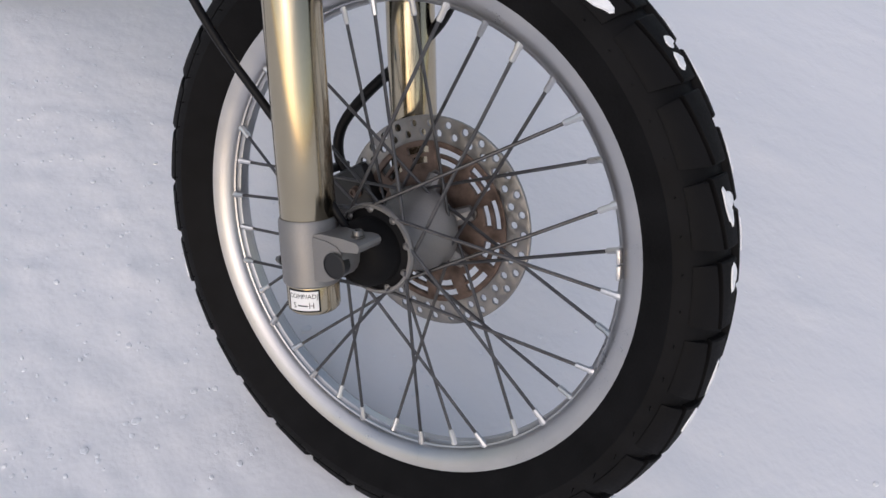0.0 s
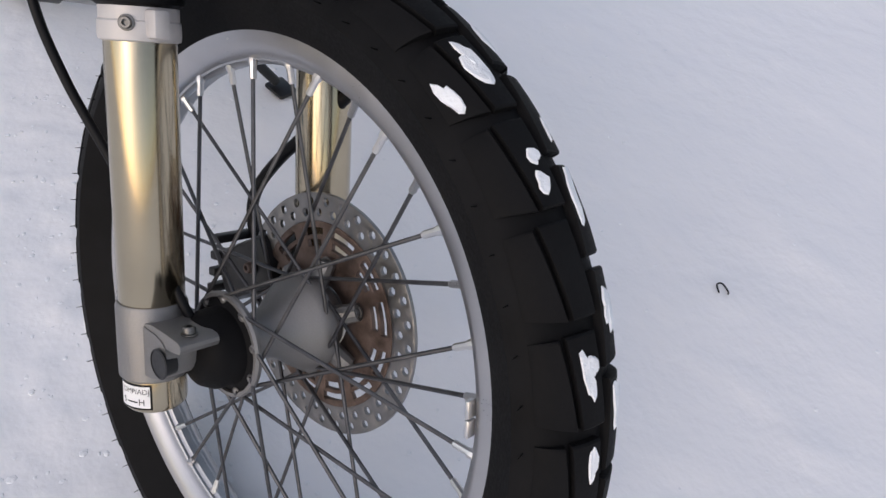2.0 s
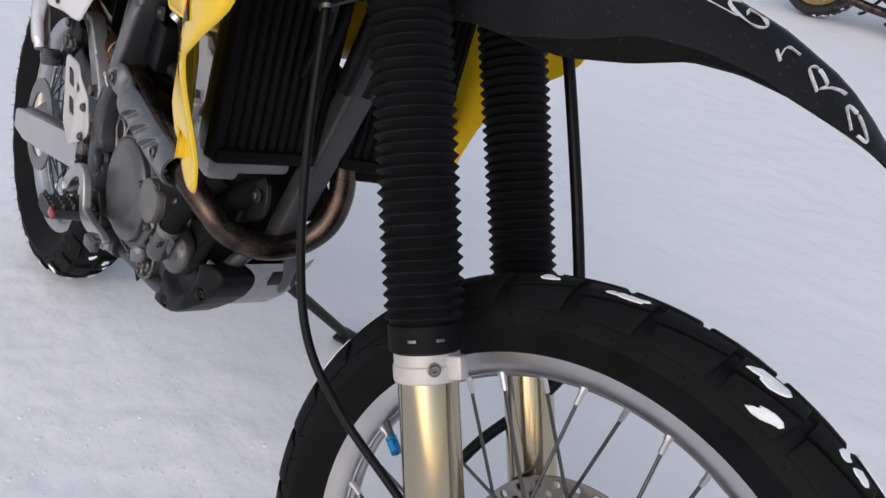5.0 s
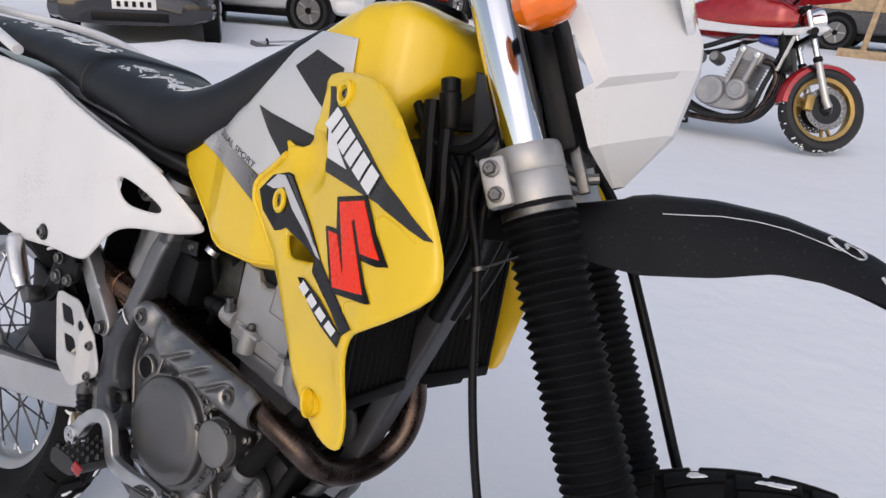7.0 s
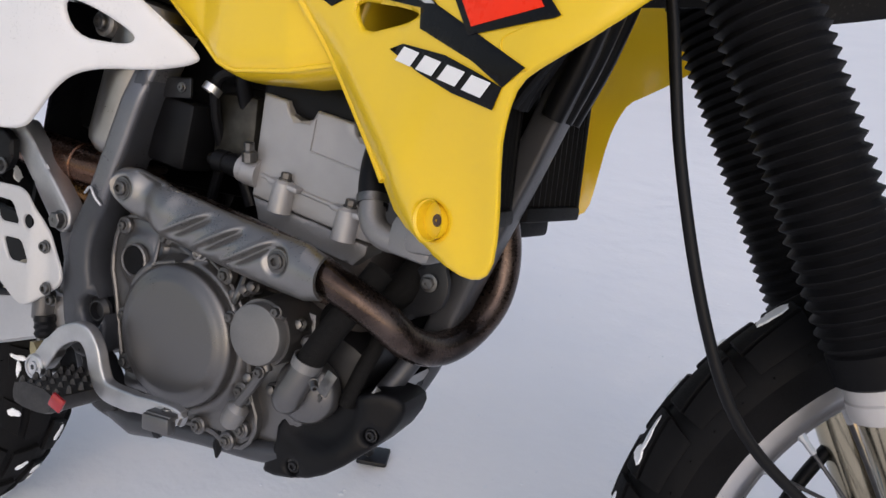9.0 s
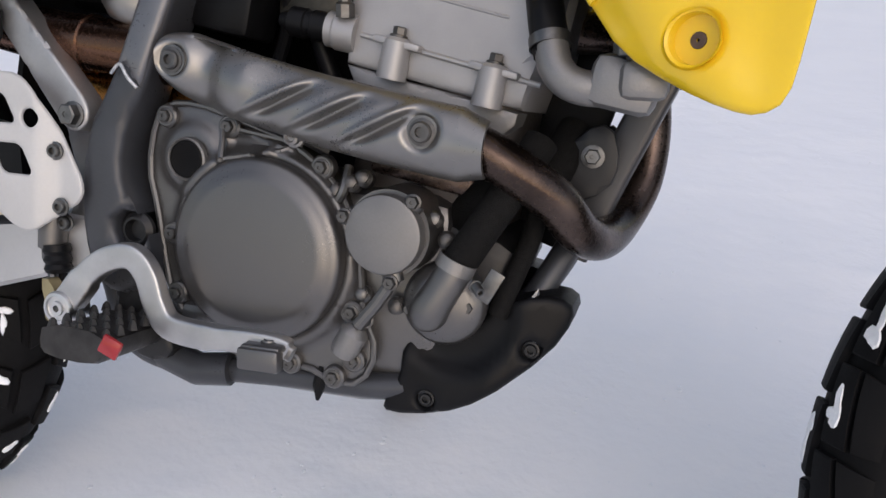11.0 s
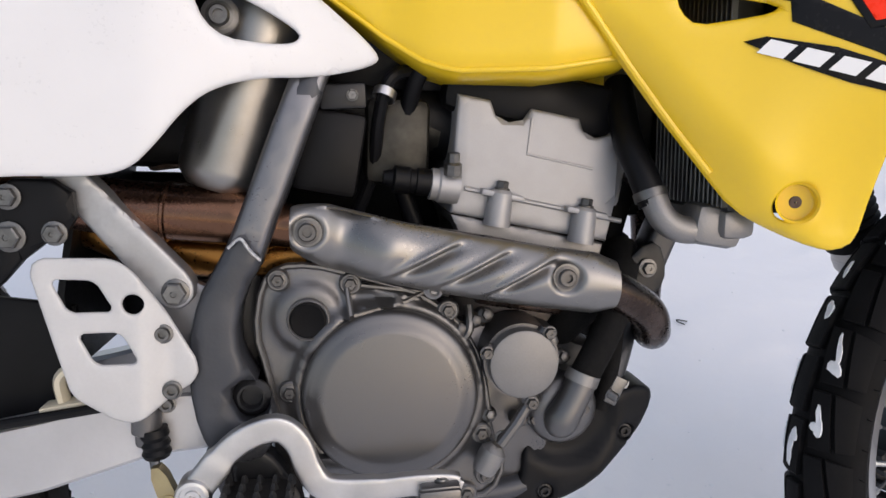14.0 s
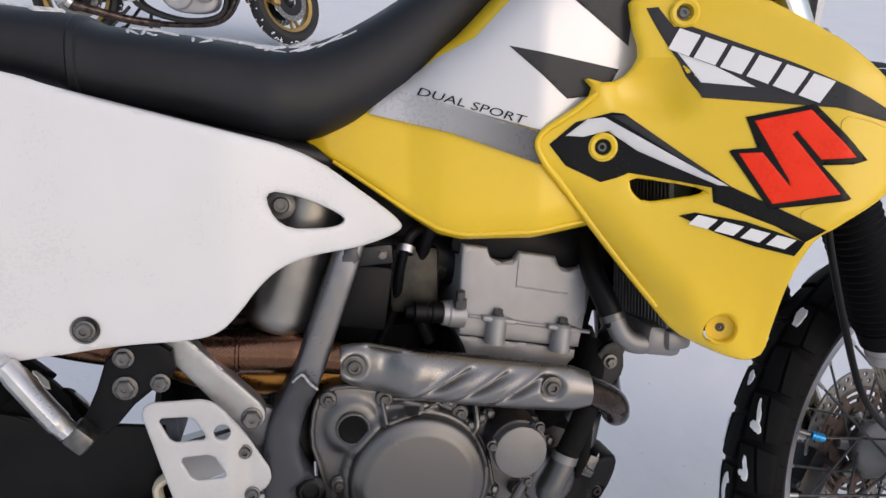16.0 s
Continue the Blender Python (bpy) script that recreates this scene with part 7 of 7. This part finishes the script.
body = [(0.30, 0.76, 0.86, 0.10), (0.42, 0.72, 0.95, 0.13), (0.60, 0.70, 1.02, 0.15), (0.85, 0.72, 1.05, 0.17), (1.05, 0.76, 1.02, 0.15), (1.16, 0.82, 0.96, 0.08)]
tankrings = []
for i in range(25):
    x = 0.30 + 0.86 * i / 24
    _, a, b, w = lerp_table(body, x)
    tankrings.append([(x, y, z) for y, z in egg(w, a, b, 3.0, 28)])
part("fuel_tank", loft(tankrings), REDP, OTHER, "red, white and blue fuel tank")
part("tank_panel", relief(rounded([(0.40, 0.74), (0.95, 0.745), (1.30, 0.785), (1.40, 0.83), (1.36, 0.86), (1.10, 0.80), (0.60, 0.80), (0.40, 0.84)], 1), lambda x, z: -0.19 + 0.10 * max(0.0, x - 1.0), 0.01, 0.004, 0.03), CARW, OTHER, "white lower fairing band")
part("cowl", relief(rounded([(0.90, 1.00), (1.10, 1.00), (1.36, 1.04), (1.45, 1.06), (1.30, 1.14), (1.00, 1.16)], 1), lambda x, z: -0.18 + 0.10 * max(0.0, x - 1.0), 0.02, 0.006, 0.03), REDP, OTHER, "red half fairing")
part("cowl", relief(rounded([(0.90, 1.00), (1.10, 1.00), (1.36, 1.04), (1.45, 1.06), (1.30, 1.14), (1.00, 1.16)], 1), lambda x, z: -0.18 + 0.10 * max(0.0, x - 1.0), 0.02, 0.006, 0.05), REDP, OTHER, "red half fairing", LEFTWARD)
part("blue_cover", block((0.15, 0.30, 0.06), Matrix.Translation((1.02, 0, 0.72)) @ pose(0, 0, 0, 0, 8, 0), 0.015), BLUEP, OTHER, "blue cover under the tank")
part("indicator", sweep([(1.26, -0.16, 0.80), (1.32, -0.26, 0.80)], [0.012, 0.026], 12), BLACKP, OTHER, "black indicator stalk")
part("seat", loft([[(x, y, z) for y, z in egg(w, a, b, 3, 24)] for x, a, b, w in ((-0.46, 0.86, 0.93, 0.07), (-0.30, 0.83, 0.93, 0.12), (0.0, 0.76, 0.86, 0.15), (0.20, 0.75, 0.83, 0.15), (0.36, 0.77, 0.86, 0.12))]), VINYL, OTHER, "black seat")
part("tail_cowl", loft([[(x, y, z) for y, z in egg(w, a, b, 3, 24)] for x, a, b, w in ((-0.56, 0.84, 0.90, 0.06), (-0.40, 0.76, 0.89, 0.10), (-0.10, 0.68, 0.79, 0.14), (0.30, 0.64, 0.76, 0.14))]), CARW, OTHER, "white and red tail cowl")
part("rear_mudguard", loft([[(x, y, z + dz) for y, dz in ((-0.08, 0), (0, 0.02), (0.08, 0), (0, 0.01))] for x, z in ((-0.30, 0.72), (-0.48, 0.66), (-0.62, 0.52))]), BLACKP, OTHER, "black rear mudguard")
part("footrest_plate", relief(rounded([(0.30, 0.40), (0.42, 0.44), (0.48, 0.34), (0.40, 0.26), (0.32, 0.30)], 1), lambda x, z: -0.20, 0.012, 0.003), FORKS, OTHER, "silver footrest plate")
part("chain", sweep([(0.38, 0.12, 0.36), (0.0, 0.12, 0.34), (0.0, 0.12, 0.26), (0.38, 0.12, 0.30)], 0.010, 6), STEEL, OTHER)
for a in ((0.36, -0.10, 0.24), (0.40, 0.10, 0.24)):
    part("centre_stand", sweep([a, (a[0] - 0.12, a[1] * 1.5, 0.10), (a[0] - 0.16, a[1] * 1.9, 0.09)], 0.012, 8), SATIN, OTHER, "black centre stand")
part("side_stand", sweep([(0.46, 0.16, 0.22), (0.42, 0.34, 0.062), (0.37, 0.36, 0.060)], 0.013, 8), SATIN, OTHER, "black side stand")


# ---- parked cars ----
def parked_car(place, paint, label, length, width, height, nose):
    """A parked car with its front towards +x: shell, bumpers, lamps, glass, wheels with covers."""
    car = new("car")
    car.matrix_world = place
    tagged(car, label, "car")
    rows = []
    for x, zb, zt, w in ((-length, 0.34, 0.80, 0.88), (-length + 0.06, 0.26, 0.98, 0.95), (-length * 0.75, 0.24, 1.02, 1.0), (-length * 0.5, 0.24, 1.02, 1.0), (-length * 0.3, 0.24, 1.0, 1.0), (-0.30, 0.25, nose, 0.97), (-0.08, 0.28, nose - 0.06, 0.90), (0, 0.36, nose - 0.18, 0.82)):
        rows.append([(x, y, z) for y, z in egg(width / 2 * w, zb, zt, 5, 28)])
    part("body", loft(rows), paint, car, "", sharp=50)
    roof = []
    for x, zt, w in ((-length * 0.93, 1.02, 0.86), (-length * 0.86, height - 0.05, 0.74), (-length * 0.6, height, 0.74), (-length * 0.42, height - 0.04, 0.73), (-length * 0.25, 1.02, 0.84)):
        roof.append([(x, y, z) for y, z in egg(width / 2 * w, 0.95, zt + 0.01, 4, 24)])
    part("cabin", loft(roof), GLASSD, car, "dark window band")
    part("roof_panel", block((length * 0.46, width * 0.68, 0.04), Matrix.Translation((-length * 0.65, 0, height - 0.01)), 0.015), paint, car)
    part("bumper", loft([[(x, y, z) for y, z in egg(width / 2 * w, 0.24, 0.56, 4, 24)] for x, w in ((-0.35, 0.985), (-0.12, 0.95), (0.02, 0.80), (0.05, 0.62))]), paint, car, "front bumper")
    part("lower_grille", block((0.06, width * 0.44, 0.10), Matrix.Translation((0.025, 0, 0.33)), 0.012), BLACKP, car, "black lower grille")
    part("sill", block((length * 0.55, width * 0.97, 0.10), Matrix.Translation((-length * 0.5, 0, 0.25)), 0.03), BLACKP, car, "black sill")
    plate = part("number_plate", block((0.012, 0.46, 0.11), Matrix.Translation((0.062, 0.05, 0.47)), 0.003), WHITE, car, "white number plate with dark bars")
    for k in range(5):
        part("plate_bar", block((0.004, 0.04, 0.06), Matrix.Translation((0.070, -0.11 + 0.08 * k, 0.47)), 0.001, 1), BLACKP, plate)
    for s in (-1, 1):
        part("fog_lamp", lathe([(0.05, 0), (0.05, 0.02), (0.01, 0.03)], axis((-0.01, s * width * 0.36, 0.40), (1, s * 0.3, 0)), 20), BLACKP, car, "dark fog lamp recess")
        part("headlamp", block((0.16, 0.36, 0.13), Matrix.Translation((-0.10, s * width * 0.36, nose - 0.20)) @ pose(0, 0, 0, 0, 0, -s * 18), 0.04), CLEAR, car, "clear headlamp")
        for x in (-0.78, -length + 0.80):
            wheel = empty("wheel", car)
            m = Matrix.Translation((x, s * (width / 2 - 0.09), 0.31))
            part("arch", lathe([(0.37, -0.09), (0.37, 0.094), (0.10, 0.094)], m @ YAX, 32), BLACKP, wheel, "black wheel arch")
            part("tyre", hoop([(0.19, -0.08), (0.29, -0.10), (0.312, -0.06), (0.312, 0.06), (0.29, 0.10), (0.19, 0.10)], m @ YAX, 40), ROADRUBBER, wheel)
            part("rim", hoop([(0.02, 0.085), (0.10, 0.098), (0.19, 0.100), (0.19, 0.05), (0.02, 0.05)], m @ YAX, 40) if s > 0 else hoop([(0.02, -0.085), (0.10, -0.098), (0.19, -0.100), (0.19, -0.05), (0.02, -0.05)], m @ YAX, 40), CAST, wheel, "grey wheel trim")
            for k in range(5):
                a = 2 * math.pi * k / 5
                part("rim_arm", sweep([(m.translation.x + 0.05 * math.cos(a), m.translation.y + s * 0.10, 0.31 + 0.05 * math.sin(a)), (m.translation.x + 0.18 * math.cos(a), m.translation.y + s * 0.104, 0.31 + 0.18 * math.sin(a))], 0.018, 6), ALU, wheel)
    return car


parked_car(pose(-7.95, 4.35, 0, 0, 0, -39), CARK, "black car parked behind a snow bank", 4.3, 1.85, 1.65, 0.92)
parked_car(pose(-8.05, 8.60, 0, 0, 0, 22), CARW, "white car parked at the snow bank", 4.2, 1.70, 1.5, 0.86)
parked_car(pose(-8.4, 13.2, 0, 0, 0, -20), mat("red_car_paint", (0.45, 0.03, 0.02), 0.2, 0, 0.08, coat=0.7), "red car standing beyond the white one", 4.0, 1.7, 1.5, 0.86)

# ---- timber, and what lies about ----
def plank(name, size, place, label):
    ob = part(name, block(size, Matrix.Identity(4), 0.006, 2), WOOD)
    ob.matrix_world = place
    tagged(ob, label, "timber", group="raw timber")
    return ob


plank("timber_beam", (3.4, 0.16, 0.14), pose(-0.65, 14.050, 0.06, 0, 0, -3), "pale raw timber beam lying on snow")
plank("timber_beam", (2.6, 0.14, 0.12), pose(-0.10, 13.750, 0.06, 0, 0, 5), "pale raw timber beam lying on snow")
plank("timber_beam", (1.5, 0.20, 0.10), pose(-0.60, 13.950, 0.20, 0, 0, -6), "pale sawn timber beam on other beams")
plank("timber_post", (0.09, 0.06, 1.3), pose(-1.92, 14.150, 0.62, 0, 6, 0), "raw timber prop leaning upright")
plank("timber_post", (0.09, 0.06, 1.3), pose(-0.25, 14.150, 0.62, 0, -4, 0), "raw timber prop standing upright")
plank("timber_board", (5.5, 0.05, 0.22), pose(-0.10, 14.203, 0.86, 0, 0, 0), "raw timber board nailed along the props")
plank("timber_board", (5.5, 0.05, 0.16), pose(-0.10, 14.203, 1.10, 0, 0, 0), "raw timber board nailed along the props")
parked_car(pose(0.90, 16.300, 0, 0, 0, 2), mat("grey_car_paint", (0.10, 0.10, 0.105), 0.3, 0.2, 0.1, coat=0.5), "dark grey car behind the timber", 4.4, 1.75, 1.5, 0.90)
stick = new("ski")
tagged(stick, "grey ski with its pole lying on the snow", "ski")
part("blade", sweep(spline([(-7.08, 5.30, 0.11), (-6.99, 5.45, 0.06), (-6.87, 5.99, 0.05), (-6.62, 7.12, 0.06)], 6), 0.03, 4, 1.0), mat("grey_ski", (0.10, 0.10, 0.11), 0.4), stick, "dark grey ski")
part("pole", sweep([(-7.08, 5.37, 0.10), (-6.68, 6.43, 0.13), (-6.36, 7.21, 0.15)], 0.012, 8), ALU, stick, "light metal pole")
part("basket", lathe([(0.01, 0), (0.05, 0.004), (0.05, 0.010), (0.01, 0.012)], axis((-7.03, 5.50, 0.10), (0.35, 0.9, 0.05)), 14), BLACKP, stick)
